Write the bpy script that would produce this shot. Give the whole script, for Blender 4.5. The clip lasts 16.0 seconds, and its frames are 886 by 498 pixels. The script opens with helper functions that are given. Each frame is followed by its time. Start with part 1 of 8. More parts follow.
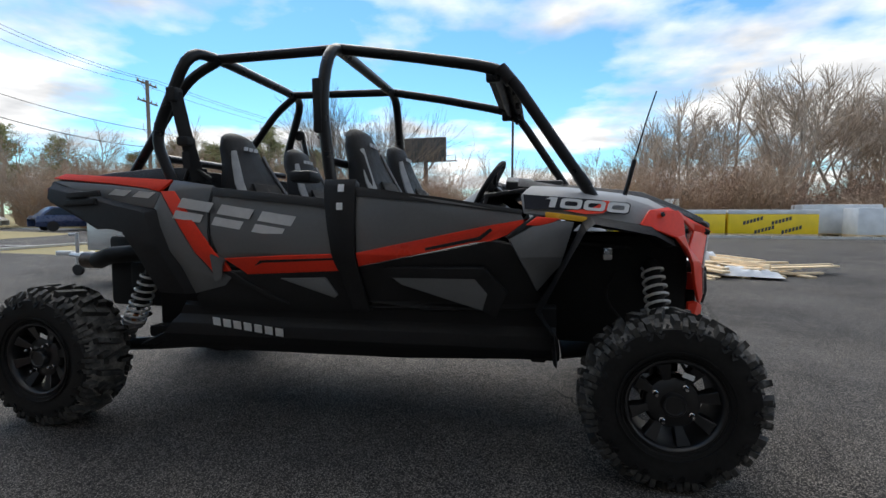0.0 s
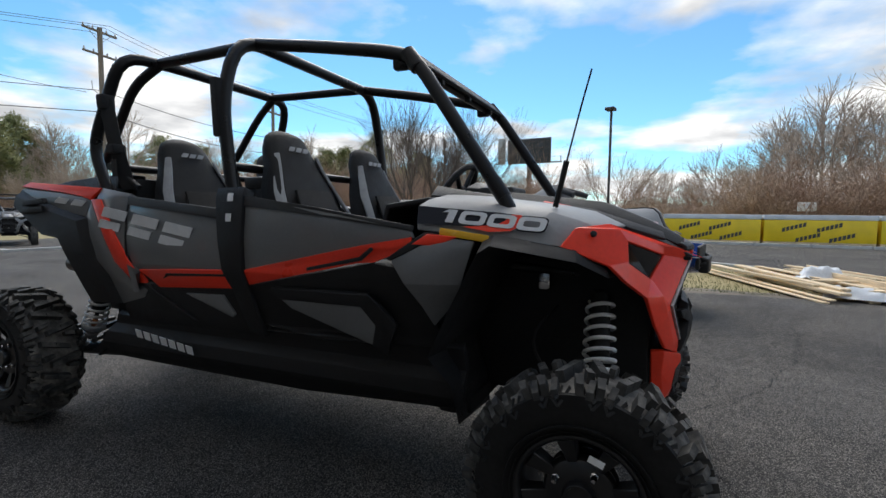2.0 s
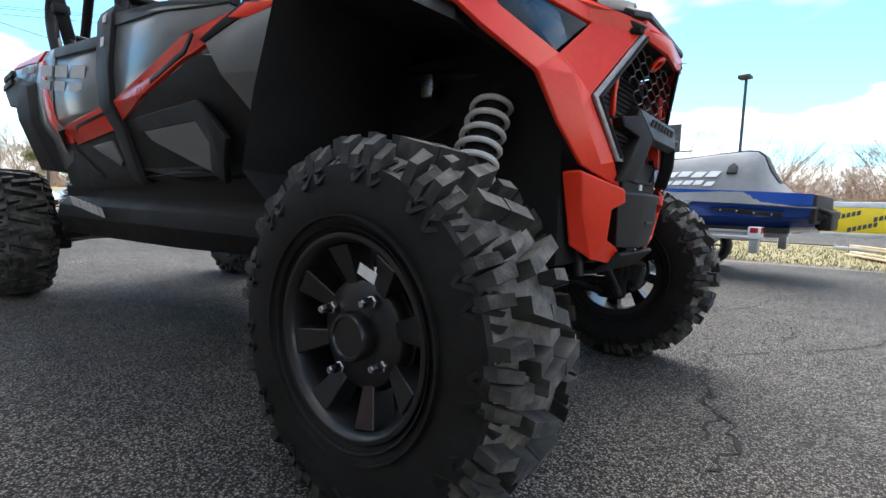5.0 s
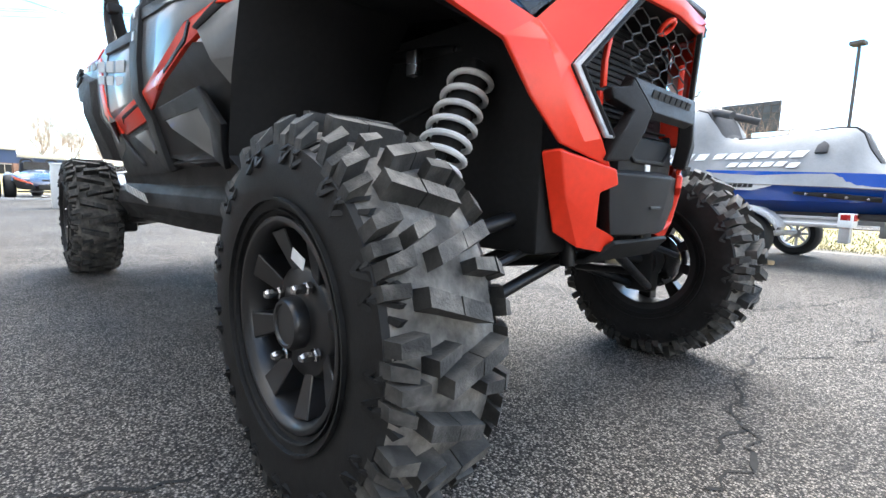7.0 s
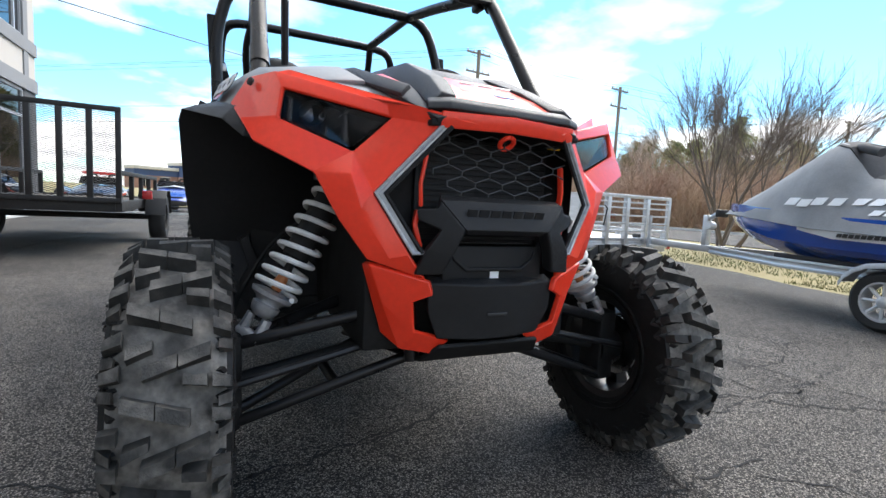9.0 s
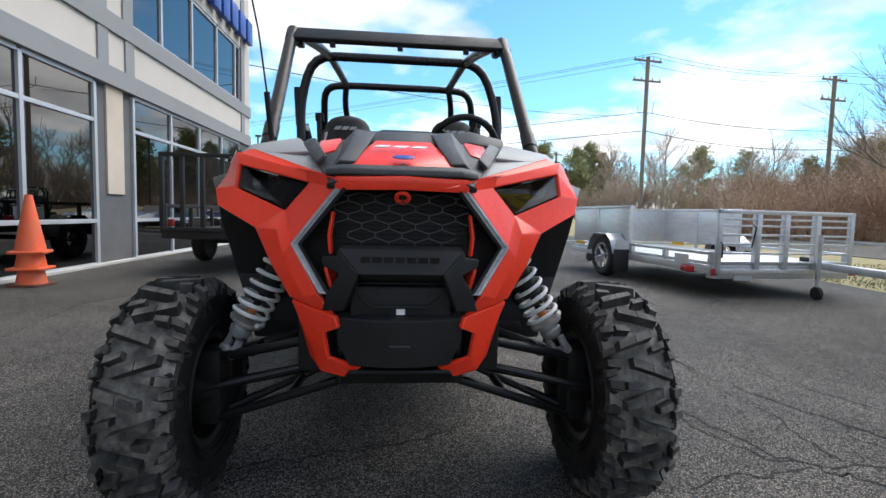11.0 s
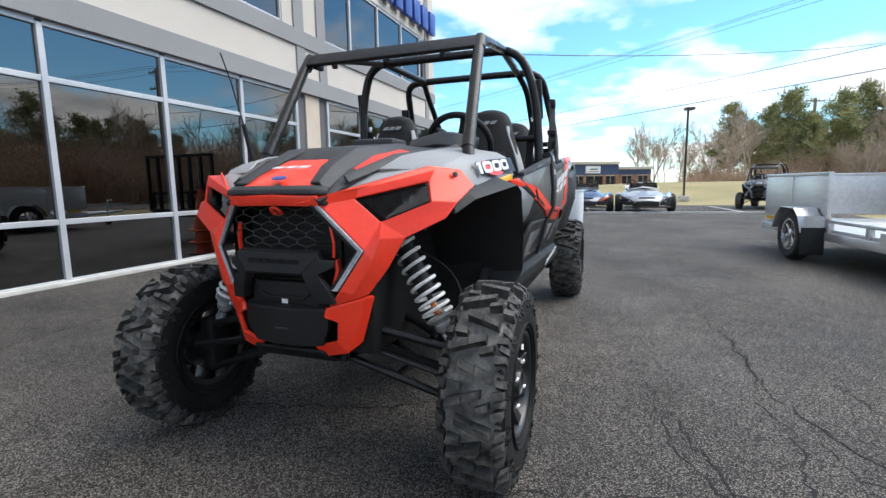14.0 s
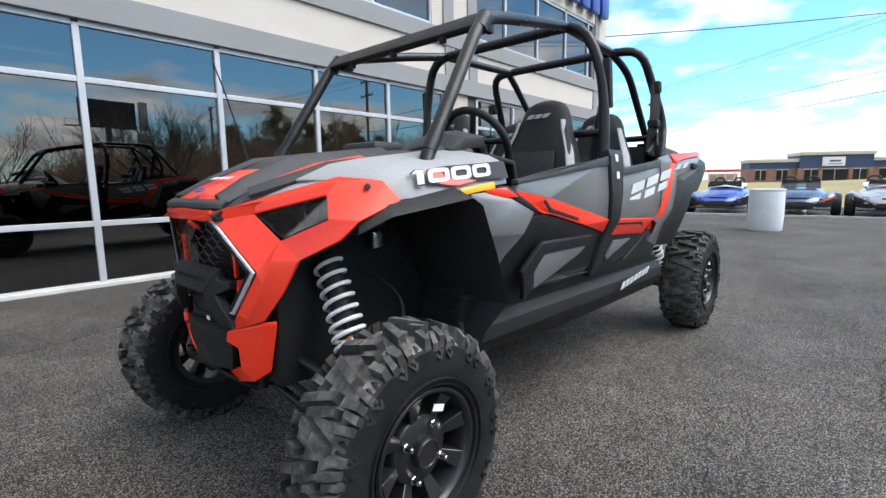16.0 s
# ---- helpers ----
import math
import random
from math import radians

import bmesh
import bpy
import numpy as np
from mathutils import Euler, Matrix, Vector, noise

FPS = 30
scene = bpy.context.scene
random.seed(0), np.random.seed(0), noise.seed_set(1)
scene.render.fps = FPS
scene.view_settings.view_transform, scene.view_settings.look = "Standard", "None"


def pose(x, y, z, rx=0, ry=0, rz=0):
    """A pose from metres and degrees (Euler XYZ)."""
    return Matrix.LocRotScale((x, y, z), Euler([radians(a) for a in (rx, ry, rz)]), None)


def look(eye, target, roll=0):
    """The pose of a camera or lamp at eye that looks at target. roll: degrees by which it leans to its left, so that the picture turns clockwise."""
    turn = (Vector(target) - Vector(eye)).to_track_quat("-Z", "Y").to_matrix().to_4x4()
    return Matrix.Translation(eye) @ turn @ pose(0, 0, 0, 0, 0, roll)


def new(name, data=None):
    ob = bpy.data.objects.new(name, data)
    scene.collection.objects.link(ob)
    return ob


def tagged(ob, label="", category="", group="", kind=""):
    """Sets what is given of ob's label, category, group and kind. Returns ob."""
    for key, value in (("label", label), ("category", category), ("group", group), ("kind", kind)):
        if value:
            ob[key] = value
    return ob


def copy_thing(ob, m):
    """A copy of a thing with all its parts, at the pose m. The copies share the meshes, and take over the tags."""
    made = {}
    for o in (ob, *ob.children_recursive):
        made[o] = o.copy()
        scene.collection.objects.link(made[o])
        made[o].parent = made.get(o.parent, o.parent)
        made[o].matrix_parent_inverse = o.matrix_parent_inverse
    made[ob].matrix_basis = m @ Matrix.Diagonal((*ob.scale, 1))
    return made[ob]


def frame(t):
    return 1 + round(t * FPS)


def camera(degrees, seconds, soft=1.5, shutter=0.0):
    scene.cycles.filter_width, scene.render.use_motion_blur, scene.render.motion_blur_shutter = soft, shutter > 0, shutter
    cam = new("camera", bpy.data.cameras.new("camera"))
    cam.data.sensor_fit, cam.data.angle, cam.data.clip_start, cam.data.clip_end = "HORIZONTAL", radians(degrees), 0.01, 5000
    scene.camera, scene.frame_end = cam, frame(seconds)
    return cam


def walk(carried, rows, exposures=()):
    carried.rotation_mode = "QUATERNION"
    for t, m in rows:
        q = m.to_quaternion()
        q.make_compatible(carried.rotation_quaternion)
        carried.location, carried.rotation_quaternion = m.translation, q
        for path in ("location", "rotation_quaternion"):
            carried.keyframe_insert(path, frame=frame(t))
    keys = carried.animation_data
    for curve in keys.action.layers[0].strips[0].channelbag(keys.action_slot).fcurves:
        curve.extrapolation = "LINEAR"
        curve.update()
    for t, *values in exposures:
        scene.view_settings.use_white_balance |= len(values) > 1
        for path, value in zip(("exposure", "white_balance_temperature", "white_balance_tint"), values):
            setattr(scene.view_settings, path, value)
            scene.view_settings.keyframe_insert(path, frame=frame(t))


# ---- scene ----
cam = camera(86.2, 16.0)
PATH = [
    (0, (-0.514, -2.692, 1.079), (-0.917, -0.738, 0.933), 0.1),
    (0.5, (-0.323, -2.561, 1.116), (-0.81, -0.63, 0.937), 0.5),
    (1, (-0.145, -2.399, 1.143), (-0.744, -0.5, 0.953), 0.5),
    (1.5, (0.021, -2.243, 1.135), (-0.697, -0.383, 0.973), 0.2),
    (2, (0.172, -2.093, 1.133), (-0.651, -0.275, 0.991), 0.7),
    (2.5, (0.352, -1.953, 1.071), (-0.548, -0.172, 0.943), 0.9),
    (3, (0.469, -1.835, 1.0), (-0.494, -0.087, 0.873), 1.3),
    (3.5, (0.545, -1.706, 0.884), (-0.494, -0.005, 0.724), 1.7),
    (4, (0.607, -1.574, 0.821), (-0.489, 0.089, 0.628), 1.8),
    (4.5, (0.601, -1.436, 0.651), (-0.562, 0.179, 0.452), 2.3),
    (4.7, (0.61, -1.383, 0.599), (-0.581, 0.213, 0.416), 2.2),
    (6.8, (0.726, -1.163, 0.552), (-0.689, 0.228, 0.296), 2.0),
    (7, (0.752, -1.131, 0.583), (-0.691, 0.232, 0.337), 1.8),
    (7.5, (0.829, -1.053, 0.63), (-0.695, 0.22, 0.387), 1.9),
    (8, (0.94, -0.924, 0.688), (-0.67, 0.234, 0.429), 2.5),
    (8.5, (1.118, -0.794, 0.754), (-0.589, 0.22, 0.516), 2.4),
    (9, (1.239, -0.608, 0.82), (-0.561, 0.241, 0.623), 3.1),
    (9.5, (1.367, -0.449, 0.844), (-0.515, 0.207, 0.681), 2.7),
    (10, (1.442, -0.297, 0.885), (-0.494, 0.189, 0.764), 2.2),
    (10.2, (1.454, -0.227, 0.899), (-0.499, 0.189, 0.772), 2.3),
    (12.3, (1.716, 0.36, 0.984), (-0.271, 0.209, 0.817), -0.8),
    (12.5, (1.712, 0.436, 1.003), (-0.269, 0.232, 0.824), -0.8),
    (13, (1.747, 0.628, 1.001), (-0.216, 0.3, 0.813), -0.8),
    (13.5, (1.694, 0.89, 1.041), (-0.229, 0.386, 0.821), -0.9),
    (14, (1.586, 1.082, 1.045), (-0.275, 0.401, 0.777), -0.8),
    (14.5, (1.454, 1.318, 1.074), (-0.327, 0.453, 0.791), -1.1),
    (15, (1.274, 1.472, 1.075), (-0.4, 0.415, 0.789), -1.0),
    (15.5, (1.074, 1.588, 1.076), (-0.499, 0.385, 0.796), -1.1),
    (16, (0.869, 1.638, 1.089), (-0.598, 0.307, 0.812), -0.8),
]
walk(cam, [(t, look(eye, target, roll)) for t, eye, target, roll in PATH], exposures=[(0, 0.2), (2, 0.05), (3.5, 0.22), (4.6, 0.85), (6.8, 2.25), (8.0, 2.0), (8.5, 1.62), (9.0, 1.08), (10.2, 0.6), (12.5, 0.62), (16, 0.93)])

# ---- light ----
SUN_EL, SUN_AZ = 51.0, 122.0   # degrees; azimuth measured from +x towards +y
world = bpy.data.worlds.new("sky")
scene.world = world
world.use_nodes = True
wn, wl = world.node_tree.nodes, world.node_tree.links
wn.clear()


def wnode(kind, **kw):
    n = wn.new(kind)
    for k, v in kw.items():
        if k == "blend":
            n.blend_type = v
        elif k == "op":
            n.operation = v
        elif k == "data":
            n.data_type = v
    return n


sky = wn.new("ShaderNodeTexSky")
sky.sky_type = "NISHITA"
sky.sun_disc = False
sky.sun_elevation = radians(SUN_EL)
sky.sun_rotation = radians(90 - SUN_AZ)
sky.air_density, sky.dust_density, sky.ozone_density = 1.0, 0.1, 2.5
tc = wn.new("ShaderNodeTexCoord")
sep = wn.new("ShaderNodeSeparateXYZ")
wl.new(tc.outputs["Generated"], sep.inputs[0])
zz = wnode("ShaderNodeMath", op="MAXIMUM")
zz.inputs[1].default_value = 0.0
wl.new(sep.outputs["Z"], zz.inputs[0])
za = wnode("ShaderNodeMath", op="ADD")
za.inputs[1].default_value = 0.14
wl.new(zz.outputs[0], za.inputs[0])
dx, dy = wnode("ShaderNodeMath", op="DIVIDE"), wnode("ShaderNodeMath", op="DIVIDE")
wl.new(sep.outputs["X"], dx.inputs[0]), wl.new(za.outputs[0], dx.inputs[1])
wl.new(sep.outputs["Y"], dy.inputs[0]), wl.new(za.outputs[0], dy.inputs[1])
comb = wn.new("ShaderNodeCombineXYZ")
wl.new(dx.outputs[0], comb.inputs[0]), wl.new(dy.outputs[0], comb.inputs[1])
comb.inputs[2].default_value = 3.7
cl = wn.new("ShaderNodeTexNoise")
cl.inputs["Scale"].default_value, cl.inputs["Detail"].default_value, cl.inputs["Roughness"].default_value = 0.95, 7.0, 0.52
wl.new(comb.outputs[0], cl.inputs["Vector"])
# more cloud towards the horizon
hz = wnode("ShaderNodeMapRange")
hz.inputs["From Min"].default_value, hz.inputs["From Max"].default_value = 0.0, 0.5
hz.inputs["To Min"].default_value, hz.inputs["To Max"].default_value = 0.095, -0.02
wl.new(zz.outputs[0], hz.inputs["Value"])
ad = wnode("ShaderNodeMath", op="ADD")
wl.new(cl.outputs["Fac"], ad.inputs[0]), wl.new(hz.outputs[0], ad.inputs[1])
side = wnode("ShaderNodeMath", op="MULTIPLY_ADD")
wl.new(sep.outputs["X"], side.inputs[0])
side.inputs[1].default_value = 0.045
wl.new(ad.outputs[0], side.inputs[2])
ramp = wn.new("ShaderNodeValToRGB")
ramp.color_ramp.elements[0].position, ramp.color_ramp.elements[1].position = 0.478, 0.605
wl.new(side.outputs[0], ramp.inputs["Fac"])
cl2 = wn.new("ShaderNodeTexNoise")
cl2.inputs["Scale"].default_value, cl2.inputs["Detail"].default_value = 2.1, 5.0
wl.new(comb.outputs[0], cl2.inputs["Vector"])
tone = wn.new("ShaderNodeValToRGB")
tone.color_ramp.elements[0].position, tone.color_ramp.elements[1].position = 0.35, 0.62
tone.color_ramp.elements[0].color, tone.color_ramp.elements[1].color = (0.56, 0.57, 0.59, 1), (1.07, 1.07, 1.06, 1)
wl.new(cl2.outputs["Fac"], tone.inputs["Fac"])
blue = wnode("ShaderNodeMix", data="RGBA", blend="MULTIPLY")
blue.inputs[0].default_value = 1.0
wl.new(sky.outputs[0], blue.inputs[6])
blue.inputs[7].default_value = (0.084, 0.130, 0.143, 1)
mixc = wnode("ShaderNodeMix", data="RGBA", blend="MIX")
wl.new(ramp.outputs[0], mixc.inputs[0]), wl.new(blue.outputs[2], mixc.inputs[6]), wl.new(tone.outputs[0], mixc.inputs[7])
bg, wo = wn.new("ShaderNodeBackground"), wn.new("ShaderNodeOutputWorld")
bg.inputs["Strength"].default_value = 1.1
wl.new(mixc.outputs[2], bg.inputs[0]), wl.new(bg.outputs[0], wo.inputs[0])

sun = new("sun", bpy.data.lights.new("sun", "SUN"))
sun.data.energy, sun.data.angle, sun.data.color = 2.6, radians(55), (1.0, 0.95, 0.88)
ce = math.cos(radians(SUN_EL))
sun.matrix_world = look((40 * ce * math.cos(radians(SUN_AZ)), 40 * ce * math.sin(radians(SUN_AZ)), 40 * math.sin(radians(SUN_EL))), (0, 0, 0))

# ---- materials ----
def mat(name, col, rough=0.5, metal=0.0, var=0.12, scale=6.0, fine=70.0, bump=0.0, bscale=120.0, rvar=0.08, col2=None, coat=0.0, spread=(0.35, 0.65), rnd=0.0, stretch=None, spec=0.5):
    """Two noises for the colour (large stains, fine grain), one for relief."""
    m = bpy.data.materials.new(name)
    m.use_nodes = True
    nt = m.node_tree
    b = nt.nodes["Principled BSDF"]
    b.inputs["Metallic"].default_value = metal
    b.inputs["Specular IOR Level"].default_value = spec
    if coat:
        b.inputs["Coat Weight"].default_value, b.inputs["Coat Roughness"].default_value = coat, 0.08
    t = nt.nodes.new("ShaderNodeTexCoord")
    src = t.outputs["Object"]
    if stretch:
        mp = nt.nodes.new("ShaderNodeMapping")
        mp.inputs["Scale"].default_value = stretch
        nt.links.new(src, mp.inputs[0])
        src = mp.outputs[0]
    n1, n2 = nt.nodes.new("ShaderNodeTexNoise"), nt.nodes.new("ShaderNodeTexNoise")
    n1.inputs["Scale"].default_value, n1.inputs["Detail"].default_value = scale, 4
    n2.inputs["Scale"].default_value, n2.inputs["Detail"].default_value = fine, 3
    nt.links.new(src, n1.inputs["Vector"]), nt.links.new(src, n2.inputs["Vector"])
    r1 = nt.nodes.new("ShaderNodeValToRGB")
    c2 = col2 or tuple(min(1, c * (1 + var)) for c in col)
    c1 = col if col2 else tuple(c * (1 - var) for c in col)
    r1.color_ramp.elements[0].position, r1.color_ramp.elements[1].position = spread
    r1.color_ramp.elements[0].color, r1.color_ramp.elements[1].color = (*c1, 1), (*c2, 1)
    nt.links.new(n1.outputs["Fac"], r1.inputs["Fac"])
    mr = nt.nodes.new("ShaderNodeMapRange")
    mr.inputs["From Min"].default_value, mr.inputs["From Max"].default_value = 0.3, 0.7
    mr.inputs["To Min"].default_value, mr.inputs["To Max"].default_value = 1 - var * 0.8, 1 + var * 0.8
    nt.links.new(n2.outputs["Fac"], mr.inputs["Value"])
    mx = nt.nodes.new("ShaderNodeVectorMath")
    mx.operation = "SCALE"
    nt.links.new(r1.outputs["Color"], mx.inputs[0]), nt.links.new(mr.outputs[0], mx.inputs["Scale"])
    out = mx.outputs[0]
    if rnd:
        oi = nt.nodes.new("ShaderNodeObjectInfo")
        m2 = nt.nodes.new("ShaderNodeMapRange")
        m2.inputs["To Min"].default_value, m2.inputs["To Max"].default_value = 1 - rnd, 1 + rnd
        nt.links.new(oi.outputs["Random"], m2.inputs["Value"])
        s2 = nt.nodes.new("ShaderNodeVectorMath")
        s2.operation = "SCALE"
        nt.links.new(out, s2.inputs[0]), nt.links.new(m2.outputs[0], s2.inputs["Scale"])
        out = s2.outputs[0]
    nt.links.new(out, b.inputs["Base Color"])
    rr = nt.nodes.new("ShaderNodeMapRange")
    rr.inputs["From Min"].default_value, rr.inputs["From Max"].default_value = 0.3, 0.7
    rr.inputs["To Min"].default_value, rr.inputs["To Max"].default_value = max(0.02, rough - rvar), min(1, rough + rvar)
    nt.links.new(n1.outputs["Fac"], rr.inputs["Value"]), nt.links.new(rr.outputs[0], b.inputs["Roughness"])
    if bump:
        n3 = nt.nodes.new("ShaderNodeTexNoise")
        n3.inputs["Scale"].default_value, n3.inputs["Detail"].default_value = bscale, 3
        nt.links.new(src, n3.inputs["Vector"])
        bp = nt.nodes.new("ShaderNodeBump")
        bp.inputs["Strength"].default_value, bp.inputs["Distance"].default_value = bump, 0.01
        nt.links.new(n3.outputs["Fac"], bp.inputs["Height"]), nt.links.new(bp.outputs[0], b.inputs["Normal"])
    return m


def asphalt_material(name="asphalt", k=1.0):
    m = bpy.data.materials.new(name)
    m.use_nodes = True
    nt, L = m.node_tree, m.node_tree.links
    b = nt.nodes["Principled BSDF"]
    t = nt.nodes.new("ShaderNodeTexCoord")

    def noise_(scale, detail, rough=0.5):
        n = nt.nodes.new("ShaderNodeTexNoise")
        n.inputs["Scale"].default_value, n.inputs["Detail"].default_value, n.inputs["Roughness"].default_value = scale, detail, rough
        L.new(t.outputs["Object"], n.inputs["Vector"])
        return n.outputs["Fac"]

    def ramp_(src, a, b_, ca, cb):
        r = nt.nodes.new("ShaderNodeValToRGB")
        r.color_ramp.elements[0].position, r.color_ramp.elements[1].position = a, b_
        r.color_ramp.elements[0].color, r.color_ramp.elements[1].color = (*ca, 1), (*cb, 1)
        L.new(src, r.inputs["Fac"])
        return r.outputs["Color"]

    vo = nt.nodes.new("ShaderNodeTexVoronoi")
    vo.inputs["Scale"].default_value = 205
    L.new(t.outputs["Object"], vo.inputs["Vector"])
    sepc = nt.nodes.new("ShaderNodeSeparateColor")
    L.new(vo.outputs["Color"], sepc.inputs[0])
    stones = ramp_(sepc.outputs[0], 0.32, 1.0, (0.034 * k, 0.031 * k, 0.029 * k), (0.36 * k, 0.328 * k, 0.292 * k))
    tar = ramp_(vo.outputs["Distance"], 0.35, 0.62, (1, 1, 1), (0.25, 0.25, 0.25))
    big = ramp_(noise_(0.55, 5, 0.6), 0.32, 0.68, (0.62, 0.63, 0.65), (1.28, 1.26, 1.23))
    mid = ramp_(noise_(6, 4), 0.3, 0.7, (0.82, 0.82, 0.83), (1.12, 1.12, 1.11))
    col = stones
    for f in (tar, big, mid):
        k = nt.nodes.new("ShaderNodeMix")
        k.data_type, k.blend_type = "RGBA", "MULTIPLY"
        k.inputs[0].default_value = 1
        L.new(col, k.inputs[6]), L.new(f, k.inputs[7])
        col = k.outputs[2]
    L.new(col, b.inputs["Base Color"])
    rg = nt.nodes.new("ShaderNodeMapRange")
    rg.inputs["From Min"].default_value, rg.inputs["From Max"].default_value = 0.3, 0.7
    rg.inputs["To Min"].default_value, rg.inputs["To Max"].default_value = 0.74, 0.94
    b.inputs["Specular IOR Level"].default_value = 0.3
    L.new(noise_(0.9, 4), rg.inputs["Value"]), L.new(rg.outputs[0], b.inputs["Roughness"])
    bp = nt.nodes.new("ShaderNodeBump")
    bp.inputs["Strength"].default_value, bp.inputs["Distance"].default_value = 0.7, 0.004
    bp.invert = True
    L.new(vo.outputs["Distance"], bp.inputs["Height"]), L.new(bp.outputs[0], b.inputs["Normal"])
    return m


def window_glass(name, tint, ior):
    m = bpy.data.materials.new(name)
    m.use_nodes = True
    nt, L = m.node_tree, m.node_tree.links
    nt.nodes.clear()
    o, mx = nt.nodes.new("ShaderNodeOutputMaterial"), nt.nodes.new("ShaderNodeMixShader")
    tr, gl, fr = nt.nodes.new("ShaderNodeBsdfTransparent"), nt.nodes.new("ShaderNodeBsdfGlossy"), nt.nodes.new("ShaderNodeFresnel")
    tr.inputs[0].default_value = (*tint, 1)
    gl.inputs["Roughness"].default_value = 0.0
    fr.inputs["IOR"].default_value = ior
    L.new(fr.outputs[0], mx.inputs[0]), L.new(tr.outputs[0], mx.inputs[1]), L.new(gl.outputs[0], mx.inputs[2]), L.new(mx.outputs[0], o.inputs[0])
    return m


ASPHALT = asphalt_material()
DAMP = asphalt_material("damp_asphalt", 0.85)
GLASS = window_glass("window_glass", (0.05, 0.055, 0.058), 2.4)
LENS = window_glass("lens_glass", (0.60, 0.61, 0.63), 1.5)
RED = mat("red_plastic", (0.94, 0.050, 0.020), 0.34, var=0.05, scale=3, coat=0.2, spec=0.38)
GREY = mat("grey_paint", (0.150, 0.155, 0.159), 0.36, var=0.05, scale=3, coat=0.3)
LGREY = mat("light_grey_paint", (0.30, 0.305, 0.31), 0.5, var=0.05, scale=3, coat=0.05, spec=0.3)
BLACKP = mat("black_plastic", (0.015, 0.015, 0.016), 0.52, var=0.15, scale=9, bump=0.25, bscale=900, spec=0.3)
HOODP = mat("hood_plastic", (0.030, 0.031, 0.033), 0.5, var=0.10, scale=5, bump=0.25, bscale=900)
TUBE = mat("satin_black_steel", (0.010, 0.010, 0.011), 0.33, var=0.1, scale=12, bump=0.08, bscale=700, spec=0.35)
CLEVIS = mat("cast_aluminium", (0.42, 0.42, 0.43), 0.4, metal=0.5, var=0.15, scale=25)
CHASSIS = mat("chassis_black", (0.013, 0.013, 0.013), 0.65, var=0.2, scale=10, spec=0.2)
RUBBER = mat("tyre_rubber", (0.011, 0.011, 0.011), 0.58, var=0.3, scale=9, bump=0.08, bscale=260, spec=0.3)
DUSTY = mat("dusty_tread", (0.030, 0.030, 0.029), 0.8, var=0.3, scale=22, bump=0.25, bscale=260, col2=(0.14, 0.132, 0.12), spread=(0.40, 0.72))
DUST = mat("dust_in_tread", (0.062, 0.058, 0.053), 0.92, var=0.3, scale=16, bump=0.2, bscale=200, col2=(0.22, 0.205, 0.185), spread=(0.38, 0.66))
LUGSIDE = mat("tread_block_side", (0.026, 0.026, 0.025), 0.7, var=0.3, scale=18, bump=0.15, bscale=240, col2=(0.10, 0.095, 0.087), spread=(0.45, 0.75))
RIM = mat("black_alloy", (0.012, 0.012, 0.013), 0.36, metal=0.0, var=0.1, scale=10, coat=0.2)
CHROME = mat("steel", (0.55, 0.55, 0.56), 0.25, metal=1.0, var=0.05)
BRONZE = mat("heat_stained_steel", (0.10, 0.075, 0.06), 0.35, metal=0.9, var=0.25, scale=20)
SPRING = mat("grey_spring_paint", (0.66, 0.66, 0.65), 0.42, var=0.10, scale=20)
SEAT = mat("black_seat_vinyl", (0.013, 0.013, 0.014), 0.62, var=0.15, scale=14, bump=0.3, bscale=420, spec=0.3)
SEATMESH = mat("dark_grey_seat_cloth", (0.015, 0.015, 0.016), 0.85, var=0.2, scale=30, bump=0.6, bscale=600)
SEATGREY = mat("grey_seat_vinyl", (0.32, 0.33, 0.34), 0.55, var=0.1, scale=14, bump=0.2, bscale=420)
WHITE = mat("white_print", (0.82, 0.83, 0.83), 0.45, var=0.05)
SILVER = mat("silver_print", (0.68, 0.69, 0.70), 0.55, var=0.05, spec=0.3)
LAMPDARK = mat("lamp_housing_grey", (0.045, 0.046, 0.048), 0.3, var=0.15, scale=40, metal=0.3)
NAVY = mat("dark_navy_print", (0.014, 0.016, 0.024), 0.5, var=0.06, spec=0.22)
YELLOW = mat("amber_reflector", (0.75, 0.42, 0.02), 0.25, var=0.05)
BLUE = mat("blue_badge", (0.03, 0.06, 0.30), 0.3, var=0.05)
LED = mat("clear_light_strip", (0.42, 0.43, 0.45), 0.18, var=0.12, scale=60, coat=1.0)
WIREGREY = mat("grille_wire", (0.05, 0.05, 0.052), 0.42, metal=0.2, var=0.1, scale=20)
WEB = mat("seatbelt_webbing", (0.012, 0.012, 0.013), 0.8, var=0.2, bump=0.4, bscale=800)
SCREEN = mat("black_screen", (0.008, 0.008, 0.010), 0.1, var=0.02)
RUST = mat("orange_sleeve", (0.45, 0.16, 0.05), 0.5)

# ---- mesh tools ----
def finish(bm, bevel=0.0, seg=2, angle=25):
    bmesh.ops.recalc_face_normals(bm, faces=bm.faces)
    if bevel:
        sharp = [e for e in bm.edges if len(e.link_faces) == 2 and e.calc_face_angle(0) > radians(angle)]
        bmesh.ops.bevel(bm, geom=sharp, offset=bevel, segments=seg, profile=0.5, affect="EDGES", clamp_overlap=True)
    return bm


